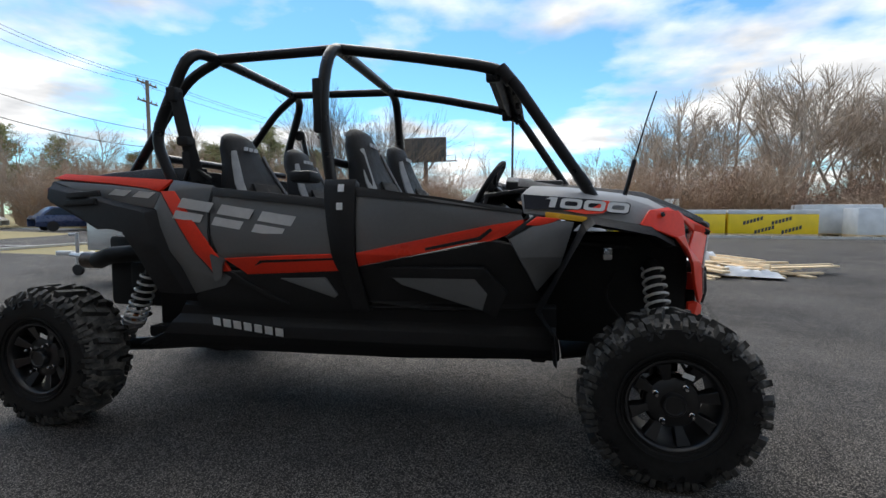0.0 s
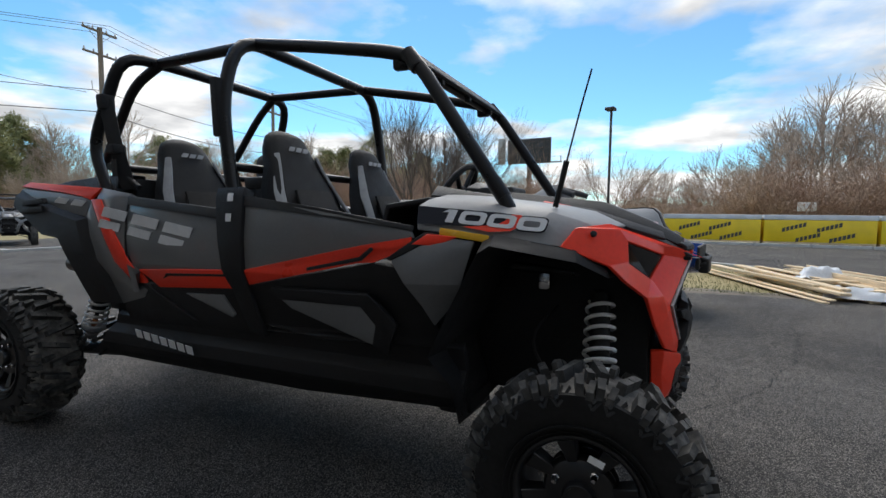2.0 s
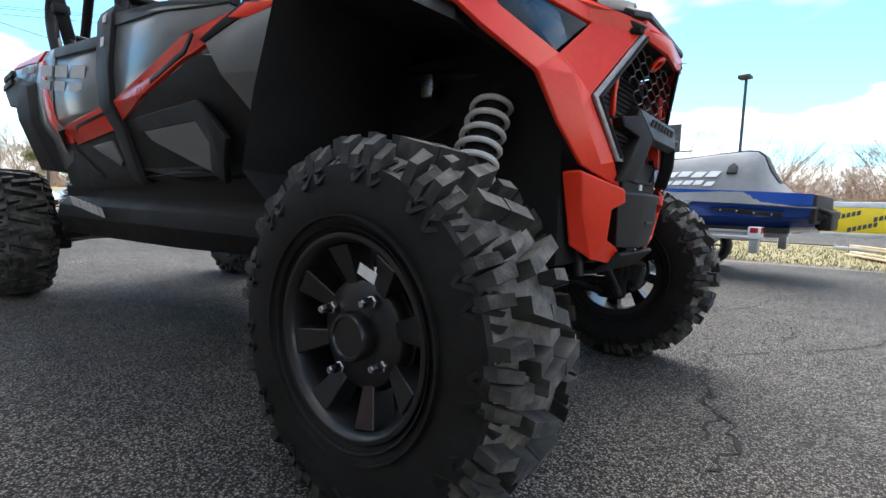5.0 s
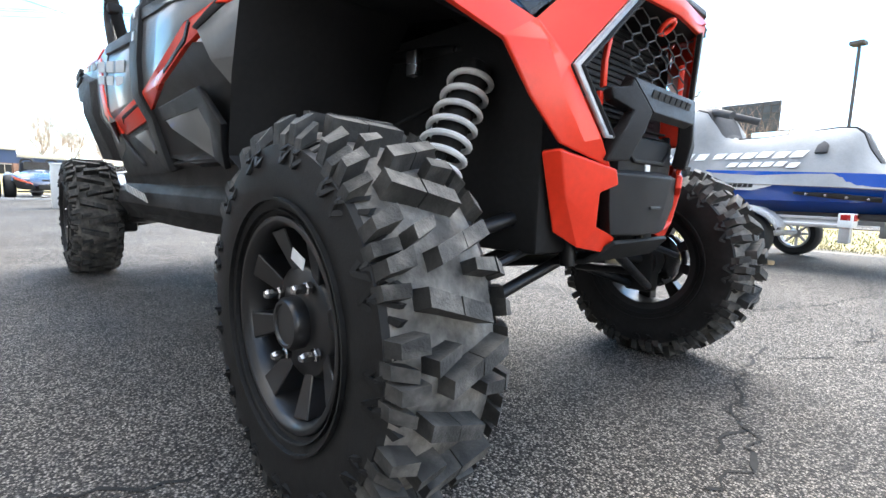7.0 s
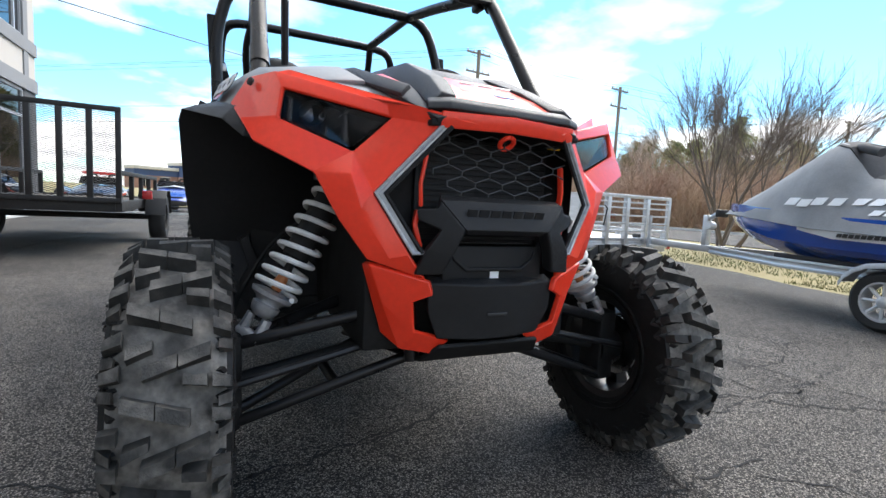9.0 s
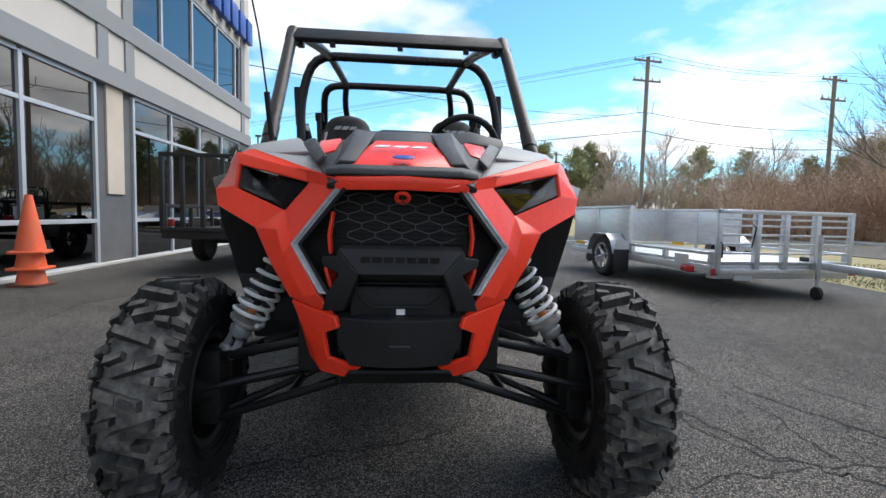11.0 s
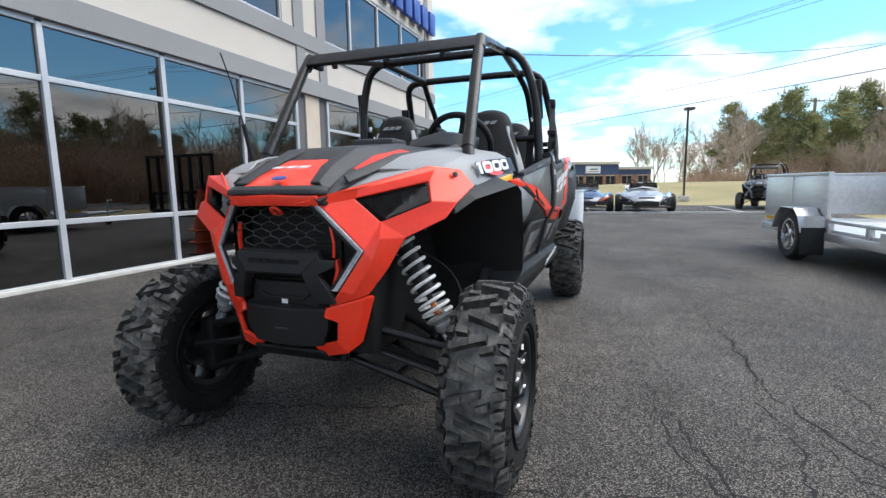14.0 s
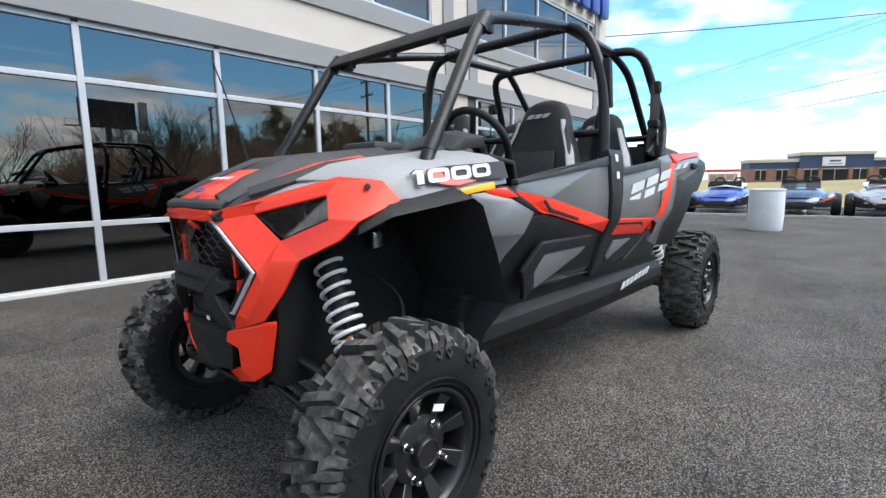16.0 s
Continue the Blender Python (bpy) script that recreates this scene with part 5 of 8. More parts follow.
# -- wheels --
def tyre_mesh(rad, half, bars=26):
    """A tyre about the y axis: leaning two-block bars, single blocks between them, shoulder blocks and raised zigzags on the side walls."""
    bm = bmesh.new()
    base = rad - 0.031
    wall = ((0.180, 0.86), (0.205, 1.0), (0.255, 1.06), (0.300, 1.02), (base - 0.022, 0.92), (base - 0.004, 0.70))
    prof = [(r, half * f) for r, f in wall] + [(base, half * 0.3), (base, -half * 0.3)] + [(r, -half * f) for r, f in reversed(wall)]
    lathe(bm, prof, n=104, closed=True)
    for f in bm.faces:
        c = f.calc_center_median()
        if math.hypot(c.x, c.z) > base - 0.016:
            f.material_index = 2
    p = 2 * math.pi / bars
    rnd = random.Random(5)
    SIX = ((0, 1, 3, 2), (4, 6, 7, 5), (0, 4, 5, 1), (2, 3, 7, 6), (0, 2, 6, 4), (1, 5, 7, 3))

    def block(th, w0, w1, sk0, sk1, length, top=0.0, drop0=0.0, drop1=0.0, taper=0.80, l1=None):
        vs = []
        for lift in (0, 1):
            for w, sk, dr, ln in ((w0, sk0, drop0, length), (w1, sk1, drop1, l1 or length)):
                for e in (-1, 1):
                    a = th + (sk + e * ln * 0.5 * (taper if lift else 1)) / rad
                    r = (base - 0.006 - dr) if not lift else (rad + top - dr + rnd.uniform(-0.0012, 0.0012))
                    vs.append(bm.verts.new((r * math.cos(a), w * half * (0.985 if lift else 1.0), r * math.sin(a))))
        for n_, f in enumerate(SIX):
            bm.faces.new([vs[i] for i in f]).material_index = 1 if n_ == 1 else 3

    def ridge(pts, q, width):
        """A raised line on a side wall through (radius, angle) places."""
        for (r0, a0), (r1, a1) in zip(pts, pts[1:]):
            d = Vector((r1 - r0, (a1 - a0) * r0)).normalized() * width / 2
            vs = []
            for lift in (0, 1):
                for r_, a_ in ((r0, a0), (r1, a1)):
                    for e in (-1, 1):
                        rr, aa = r_ - e * d.y * (0.7 if lift else 1), a_ + e * d.x / r_ * (0.7 if lift else 1)
                        vs.append(bm.verts.new((rr * math.cos(aa), q * (half * lerp(wall, rr) + (0.008 if lift else -0.004)), rr * math.sin(aa))))
            for f in SIX:
                bm.faces.new([vs[i] for i in f])

    for k in range(bars):
        th, q = k * p, (1 if k % 2 else -1)
        lean = 0.036 * q
        for w0, w1 in ((-0.66, -0.165), (-0.145, 0.36)):
            block(th, q * w0, q * w1, q * w0 * lean, q * w1 * lean, 0.031)
        block(th + 0.50 * p, -q * 0.62, -q * 0.24, 0.006 - 0.45 * lean, -0.004 - 0.30 * lean, 0.026, -0.001, l1=0.021)
        for e in (-1, 1):
            o = 0.0 if e == q else 0.28
            block(th + (0.10 + o) * p, e * 0.70, e * 1.0, 0.0, 0.006, 0.031, -0.003, 0.002, 0.020, l1=0.026)
            block(th + (0.58 + o) * p, e * 0.80, e * 1.03, 0.0, -0.004, 0.023, -0.008, 0.006, 0.034, l1=0.028)
            if k % 2:
                m, u = th + (0.3 if e > 0 else 0.9) * p, p
                ridge([(0.316, m - 0.78 * u), (0.272, m - 0.30 * u), (0.306, m), (0.272, m + 0.30 * u), (0.316, m + 0.78 * u)], e, 0.011)
                ridge([(0.318, m - 0.50 * u), (0.292, m - 0.29 * u), (0.318, m - 0.10 * u)], e, 0.008)
                ridge([(0.318, m + 0.10 * u), (0.292, m + 0.29 * u), (0.318, m + 0.50 * u)], e, 0.008)
    for r_, w_ in ((0.214, 0.006), (0.196, 0.004)):
        for e in (-1, 1):
            ridge([(r_, 2 * math.pi * k / 52) for k in range(53)], e, w_)
    for v in bm.verts:
        if v.co.z < -rad + 0.010:
            v.co.z = -rad + 0.010 + (v.co.z + rad - 0.010) * 0.1
    return finish(bm)


def rim_mesh(half, outer):
    """The rim, its outside towards +y."""
    bm = bmesh.new()
    o = half * 0.86
    lathe(bm, [(0.186, o), (0.186, o + 0.010), (0.176, o + 0.012), (0.166, o - 0.004), (0.160, o - 0.05), (0.158, -half * 0.8), (0.186, -half * 0.86), (0.182, -half * 0.7), (0.164, -half * 0.4), (0.168, o - 0.07), (0.180, o - 0.02)], n=48, closed=True)
    lathe(bm, [(0.045, o - 0.075), (0.100, o - 0.070), (0.108, o - 0.050), (0.098, o - 0.028), (0.050, o - 0.020)], n=32)
    for k in range(8):
        a = 2 * math.pi * k / 8
        for d0, d1 in ((-0.082, 0.082),):
            vs = []
            for y0, y1 in ((o - 0.032, o - 0.002), (o - 0.075, o - 0.060)):
                for r_, yy, f in ((0.080, y0, 1.9), (0.165, y1, 1.9)):
                    for d in (d0, d1):
                        aa = a + d * f
                        vs.append(bm.verts.new((r_ * math.cos(aa), yy, r_ * math.sin(aa))))
            for f in ((0, 1, 3, 2), (4, 6, 7, 5), (0, 4, 5, 1), (2, 3, 7, 6), (0, 2, 6, 4), (1, 5, 7, 3)):
                bm.faces.new([vs[i] for i in f])
    return finish(bm, 0.002, 1, 30)


def as_mesh(name, bm, mats):
    me = bpy.data.meshes.new(name)
    bm.to_mesh(me)
    bm.free()
    for m in mats:
        me.materials.append(m)
    for p in me.polygons:
        p.use_smooth = True
    me.set_sharp_from_angle(angle=radians(35))
    return me


def under(name, me, parent, m=None, label=""):
    o = new(name, me)
    o.parent = parent
    if m is not None:
        o.matrix_basis = m
    return tagged(o, label) if label else o


AXLE = 0.348
T_FRONT, T_REAR = as_mesh("tyre", tyre_mesh(0.357, 0.104), [RUBBER, DUSTY, DUST, LUGSIDE]), as_mesh("tyre", tyre_mesh(0.360, 0.126), [RUBBER, DUSTY, DUST, LUGSIDE])
RIMS = {h: as_mesh("rim", rim_mesh(h, 1), [RIM]) for h in (0.104, 0.126)}
CAP = as_mesh("hub_cap", finish(lathe(bmesh.new(), [(0.046, 0), (0.046, 0.024), (0.041, 0.032), (0.036, 0.032), (0.034, 0.028), (0.002, 0.028)], n=32)), [RIM])
NUT = as_mesh("lug_nut", finish(lathe(bmesh.new(), [(0.012, 0), (0.012, 0.008), (0.009, 0.010), (0.009, 0.028), (0.006, 0.033)], n=6)), [CHROME])
DISC = as_mesh("brake_disc", finish(lathe(bmesh.new(), [(0.04, 0), (0.105, 0), (0.105, 0.006), (0.04, 0.006)], n=32)), [CHROME])
TAG = as_mesh("rim_sticker", boxes(((-0.010, 0, -0.022), (0.010, 0.0015, 0.022))), [WHITE])
for wx, s, half, yc in ((0.0, -1, 0.104, 0.692), (0.0, 1, 0.104, 0.692), (-2.99, -1, 0.126, 0.700), (-2.99, 1, 0.126, 0.662)):
    w = new("wheel")
    w.parent = utv
    w.matrix_basis = pose(wx, s * yc, AXLE, 0, 0, 0 if s > 0 else 180)
    tagged(w, "black alloy wheel with knobbly dusty tyre")
    under("tyre", T_FRONT if half < 0.11 else T_REAR, w, label="dusty black off-road tyre with chunky tread")
    under("rim", RIMS[half], w, pose(0, 0, 0, 0, 14, 0))
    under("hub_cap", CAP, w, pose(0, half * 0.86 - 0.025, 0))
    for k in range(4):
        a = radians(31 + 90 * k)
        under("lug_nut", NUT, w, pose(0.078 * math.cos(a), half * 0.86 - 0.022, 0.078 * math.sin(a)), "silver lug nut")
    under("brake_disc", DISC, w, pose(0, -0.02, 0))
    under("rim_sticker", TAG, w, pose(-0.045, half * 0.86 + 0.001, 0.118, 0, 70, 0), "white paper sticker")


# -- suspension --
def shock(top, bot, s, colour):
    top, bot = Vector(top), Vector(bot)
    ax = (top - bot).normalized()
    L = (top - bot).length
    body = part("shock_absorber", finish(joined(lathe(bmesh.new(), [(0.030, L * 0.45), (0.034, L * 0.46), (0.034, L * 0.97), (0.020, L)], axis=ax, at=bot, n=18), lathe(bmesh.new(), [(0.011, 0.02), (0.011, L * 0.5)], axis=ax, at=bot, n=12))), CHASSIS, utv, "spring and damper unit")
    u = ax.orthogonal().normalized()
    v = ax.cross(u)
    n, turns = 200, 8.3
    pts = []
    for k in range(n + 1):
        f = k / n
        r_ = 0.054 - 0.010 * f
        a = 2 * math.pi * turns * (f ** 0.85)
        pts.append(bot + ax * (0.10 + (L - 0.13) * f) + (u * math.cos(a) + v * math.sin(a)) * r_)
    part("coil_spring", tubes(pts, r=0.0070, sides=8), colour, body, "light grey coil spring")
    part("spring_seat", finish(lathe(bmesh.new(), [(0.016, 0.030), (0.030, 0.040), (0.034, 0.050), (0.036, 0.062), (0.030, 0.066), (0.036, 0.074), (0.052, 0.084), (0.054, 0.094), (0.030, 0.100)], axis=ax, at=bot, n=20)), CLEVIS, body, "silver spring cup")
    part("lower_clevis", joined(*[tubes([bot + ax * -0.03 + u * q, bot + ax * 0.03 + u * q], r=0.013, sides=8) for q in (-0.024, 0.024)], tubes([bot - u * 0.034 - ax * 0.02, bot + u * 0.034 - ax * 0.02], r=0.015, sides=10)), CLEVIS, body, "silver fork mount")
    part("bump_sleeve", finish(lathe(bmesh.new(), [(0.012, L * 0.24), (0.016, L * 0.29), (0.012, L * 0.34)], axis=ax, at=bot, n=14)), RUST, body)
    return body


for s in (-1, 1):
    shock((-0.005, s * 0.325, 0.865), (0.02, s * 0.535, 0.490), s, SPRING)
    part("sensor_bracket", boxes(((-0.222, s * 0.335, 0.865), (-0.182, s * 0.360, 0.925)), bevel=0.004), CHROME, utv, "silver bracket")
    shock((-2.59, s * 0.48, 0.79), (-2.765, s * 0.50, 0.39), s, SPRING)
    part("reservoir", finish(lathe(bmesh.new(), [(0.028, 0), (0.03, 0.01), (0.03, 0.16), (0.02, 0.17)], axis=(0, 0, 1), at=Vector((0.12, s * 0.27, 0.62)), n=16)), SPRING, utv)
    part("upper_arm", tubes(mir([(0.11, 0.20, 0.550), (0.03, 0.57, 0.455)], s), mir([(-0.16, 0.20, 0.545), (0.0, 0.56, 0.455)], s), mir([(-0.02, 0.46, 0.48), (0.06, 0.46, 0.48)], s), r=0.0165), TUBE, utv, "black tubular suspension arm")
    part("lower_arm", tubes(mir([(0.12, 0.13, 0.428), (0.03, 0.60, 0.250)], s), mir([(-0.20, 0.14, 0.415), (-0.02, 0.60, 0.250)], s), mir([(0.08, 0.34, 0.347), (-0.12, 0.34, 0.337)], s), r=0.0145), TUBE, utv, "black tubular suspension arm")
    part("tie_rod", tubes(mir([(0.11, 0.18, 0.475), (0.12, 0.58, 0.385)], s), r=0.010, sides=8), TUBE, utv)
    part("drive_shaft", tubes(mir([(-0.01, 0.15, 0.44), (0.0, 0.60, 0.35)], s), r=0.016, sides=10), CHASSIS, utv)
    part("wheel_hub", joined(boxes(((-0.05, s * 0.56, 0.24), (0.05, s * 0.63, 0.48)), bevel=0.012), finish(lathe(bmesh.new(), [(0.06, -0.05), (0.065, 0), (0.05, 0.05)], axis=(0, 1, 0), at=Vector((0, s * 0.62, AXLE)), n=20))), CHASSIS, utv)
    part("trailing_arm", joined(tubes(mir([(-2.20, 0.44, 0.40), (-2.60, 0.47, 0.36), (-2.97, 0.50, 0.34)], s), r=0.035, round_=0.1), boxes(((-3.05, s * 0.46, 0.25), (-2.88, s * 0.56, 0.45)), bevel=0.02)), TUBE, utv)
    part("radius_rod", tubes(mir([(-3.12, 0.15, 0.42), (-3.05, 0.50, 0.42)], s), mir([(-3.12, 0.15, 0.33), (-3.05, 0.50, 0.28)], s), mir([(-2.97, 0.12, 0.44), (-2.97, 0.56, 0.35)], s), r=0.015), TUBE, utv)
    part("brake_hose", tubes(mir([(-0.16, 0.30, 0.80), (-0.24, 0.46, 0.70), (-0.10, 0.56, 0.56), (-0.03, 0.60, 0.46)], s), r=0.006, sides=6, round_=0.12), CHASSIS, utv)
    part("frame_tube", tubes(mir([(0.16, 0.17, 0.42), (0.14, 0.19, 0.66), (-0.05, 0.28, 0.92), (-0.45, 0.30, 0.95)], s), r=0.02, round_=0.06), TUBE, utv)

# ---- things round the vehicle ----
ALUMILL = mat("mill_aluminium", (0.58, 0.59, 0.60), 0.38, metal=0.6, var=0.08, scale=4, stretch=(1, 6, 6))
DECKW = mat("pale_deck", (0.55, 0.56, 0.57), 0.45, metal=0.3, var=0.08, scale=3)
STEELBLK = mat("black_trailer_steel", (0.018, 0.017, 0.016), 0.6, var=0.3, scale=5, bump=0.2, bscale=200)
TRTYRE = mat("road_tyre", (0.018, 0.018, 0.018), 0.8, var=0.2, scale=20)
REDLENS = mat("red_lens", (0.42, 0.02, 0.02), 0.25, var=0.1)
AMBER = mat("yellow_label", (0.75, 0.45, 0.03), 0.5, var=0.08)
PLATE = mat("grey_plate", (0.5, 0.5, 0.48), 0.5, var=0.1)
GALV = mat("galvanised_steel", (0.50, 0.51, 0.52), 0.45, metal=0.5, var=0.15, scale=8)


def wheel_parts(parent, at, rad, width, axis, rim_mat, spokes=6, rim_r=0.62):
    ax = Vector(axis).normalized()
    c = Vector(at)
    h = width / 2
    w = new("wheel")
    w.parent = parent
    bm = lathe(bmesh.new(), [(rad * rim_r, -h * 0.9), (rad * 0.86, -h), (rad * 0.97, -h * 0.75), (rad, -h * 0.4), (rad, h * 0.4), (rad * 0.97, h * 0.75), (rad * 0.86, h), (rad * rim_r, h * 0.9)], axis=ax, at=c, n=36, closed=True)
    part("tyre", finish(bm), TRTYRE, w, "black road tyre")
    bm = lathe(bmesh.new(), [(rad * rim_r, -h * 0.8), (rad * rim_r, h * 0.88), (rad * (rim_r - 0.06), h * 0.88), (rad * (rim_r - 0.09), h * 0.3), (rad * (rim_r - 0.09), -h * 0.8)], axis=ax, at=c, n=28, closed=True)
    lathe(bm, [(rad * 0.02, h * 0.15), (rad * 0.2, h * 0.15), (rad * 0.2, h * 0.6), (rad * 0.12, h * 0.75)], axis=ax, at=c, n=16)
    u = ax.orthogonal().normalized()
    v = ax.cross(u)
    for k in range(spokes):
        a = 2 * math.pi * k / spokes
        d = u * math.cos(a) + v * math.sin(a)
        tube(bm, [c + ax * h * 0.45 + d * rad * 0.15, c + ax * h * 0.55 + d * rad * (rim_r - 0.05)], rad * 0.06, 6)
    part("rim", finish(bm), rim_mat, w)
    return w


# -- low aluminium trailer; local x from its gate forwards, y to its left when looking forwards --
def aluminium_trailer():
    t = thing("utility_trailer", "open silver aluminium utility trailer with folded-up ramp gate", "trailer", at=pose(-3.77, 3.71, 0, 0, 0, 185.8))
    W, L = -1.95, 3.6     # it spreads to its right
    y0, y1 = 0.0, W
    part("deck", boxes(((0, y1, 0.40), (L, y0, 0.44)), bevel=0.004), DECKW, t, "pale aluminium deck")
    for y in (y0, y1):
        part("side_rail", boxes(((0, y - 0.04, 0.30), (L, y + 0.04, 0.40)), ((0, y - 0.03, 0.52), (1.7, y + 0.03, 0.56)), ((0.0, y - 0.03, 0.40), (0.06, y + 0.03, 0.56)), ((0.85, y - 0.03, 0.40), (0.91, y + 0.03, 0.56)), ((1.64, y - 0.03, 0.40), (1.70, y + 0.03, 0.56)), bevel=0.005), ALUMILL, t)
        part("side_wall", joined(boxes(((1.75, y - 0.012, 0.52), (2.70, y + 0.012, 1.12)), ((2.72, y - 0.012, 0.52), (L, y + 0.012, 1.12)), bevel=0.003), boxes(((1.75, y - 0.025, 1.10), (L, y + 0.025, 1.14)), ((1.73, y - 0.025, 0.44), (1.77, y + 0.025, 1.14)), ((2.69, y - 0.02, 0.44), (2.73, y + 0.02, 1.12)), bevel=0.004)), ALUMILL, t, "aluminium side wall sheet")
    part("front_wall", boxes(((L - 0.02, y1, 0.52), (L + 0.004, y0, 1.12)), ((L - 0.03, y1, 1.10), (L + 0.015, y0, 1.14)), bevel=0.003), ALUMILL, t)
    gate = part("ramp_gate", boxes(((-0.06, y1, 0.30), (-0.01, y0, 0.36)), ((-0.06, y1, 1.02), (-0.01, y0, 1.07)), ((-0.06, y0 - 0.06, 0.30), (-0.01, y0, 1.07)), ((-0.06, y1, 0.30), (-0.01, y1 + 0.06, 1.07)), bevel=0.006), ALUMILL, t, "upright aluminium ramp gate with slats")
    for y in (-0.55, -0.95, -1.40):
        part("gate_upright", boxes(((-0.07, y - 0.035, 0.36), (0.0, y + 0.035, 1.02)), bevel=0.005), ALUMILL, gate)
    for z in (0.44, 0.55, 0.66, 0.77, 0.88, 0.96):
        part("gate_slat", boxes(((-0.055, y1 + 0.06, z - 0.012), (-0.015, y0 - 0.06, z + 0.012)), bevel=0.003), ALUMILL, gate)
    part("gate_latch", tubes([(-0.10, y0 - 0.03, 0.50), (-0.10, y0 - 0.03, 0.66), (-0.02, y0 - 0.05, 0.70)], r=0.010, sides=8), STEELBLK, gate)
    part("gate_strap", tubes([(-0.075, -0.45, 0.62), (-0.075, -0.50, 0.86), (-0.04, -0.48, 0.90)], r=0.010, sides=6), STEELBLK, gate)
    part("rear_beam", boxes(((-0.02, y1, 0.24), (0.10, y0, 0.40)), bevel=0.006), ALUMILL, t)
    part("plate_holder", boxes(((-0.035, -0.52, 0.22), (-0.022, -0.27, 0.33)), bevel=0.003), PLATE, t, "blank grey plate board")
    part("registration_plate", joined(boxes(((0.36, 0.045, 0.38), (0.62, 0.052, 0.50))), boxes(*[((0.40 + 0.05 * k, 0.0525, 0.415), (0.43 + 0.05 * k, 0.0545, 0.455)) for k in range(4)])), PLATE, t, "small pale plate with plain bars")
    for y in (0.03, y1 - 0.03):
        part("tail_lamp", boxes(((0.26, y - 0.03, 0.28), (0.50, y + 0.03, 0.37)), bevel=0.02), REDLENS, t, "oval red tail lamp")
        part("side_marker", boxes(((-0.035, y - 0.08, 0.28), (-0.022, y + 0.01, 0.36)), bevel=0.004), REDLENS, t)
    for y, q in ((0.16, 1), (y1 - 0.16, -1)):
        wheel_parts(t, (2.15, y, 0.335), 0.335, 0.20, (0, q, 0), CHROME, 6)
        part("mudguard", strip([[(2.15 + 0.42 * math.cos(a), y - 0.13, 0.335 + 0.40 * math.sin(a)), (2.15 + 0.42 * math.cos(a), y + 0.13, 0.335 + 0.40 * math.sin(a))] for a in (0.15, 0.7, 1.1, 2.04, 2.44, 2.99)], 0.008, 0.003), ALUMILL, t)
        part("mud_flap", boxes(((1.70, y - 0.13, 0.12), (1.712, y + 0.13, 0.46)), bevel=0.003), TRTYRE, t, "black rubber mud flap")
        part("maker_label", joined(boxes(((1.694, y - 0.11, 0.46), (1.70, y + 0.11, 0.60))), boxes(((1.690, y - 0.08, 0.55), (1.694, y + 0.08, 0.575)))), PLATE, t, "white label with plain bar")
        part("caution_label", boxes(((3.1, y * 0 + (0.043 if q > 0 else y1 - 0.043), 0.45), (3.45, (0.046 if q > 0 else y1 - 0.046), 0.51))), AMBER, t, "yellow caution label")
    part("wheel_box", boxes(((2.4, -0.35, 0.44), (2.75, -0.05, 0.56)), bevel=0.01), AMBER, t)
    part("tongue", joined(tubes([(L, -0.25, 0.36), (L + 1.25, W / 2, 0.36)], [(L, W + 0.25, 0.36), (L + 1.25, W / 2, 0.36)], r=0.04, sides=8), boxes(((L + 1.2, W / 2 - 0.05, 0.34), (L + 1.5, W / 2 + 0.05, 0.42)), bevel=0.01)), ALUMILL, t)
    jack = part("tongue_jack", tubes([(L + 1.0, W / 2 + 0.12, 0.16), (L + 1.0, W / 2 + 0.12, 0.75)], [(L + 1.0, W / 2 + 0.12, 0.72), (L + 1.14, W / 2 + 0.12, 0.72)], r=0.028), GALV, t)
    part("jack_wheel", finish(lathe(bmesh.new(), [(0.02, -0.03), (0.095, -0.028), (0.1, 0), (0.095, 0.028), (0.02, 0.03)], at=Vector((L + 1.0, W / 2 + 0.12, 0.1)), n=18)), TRTYRE, jack)
    part("axle", tubes([(2.15, 0.1, 0.335), (2.15, W - 0.1, 0.335)], r=0.035), STEELBLK, t)
    return t


aluminium_trailer()


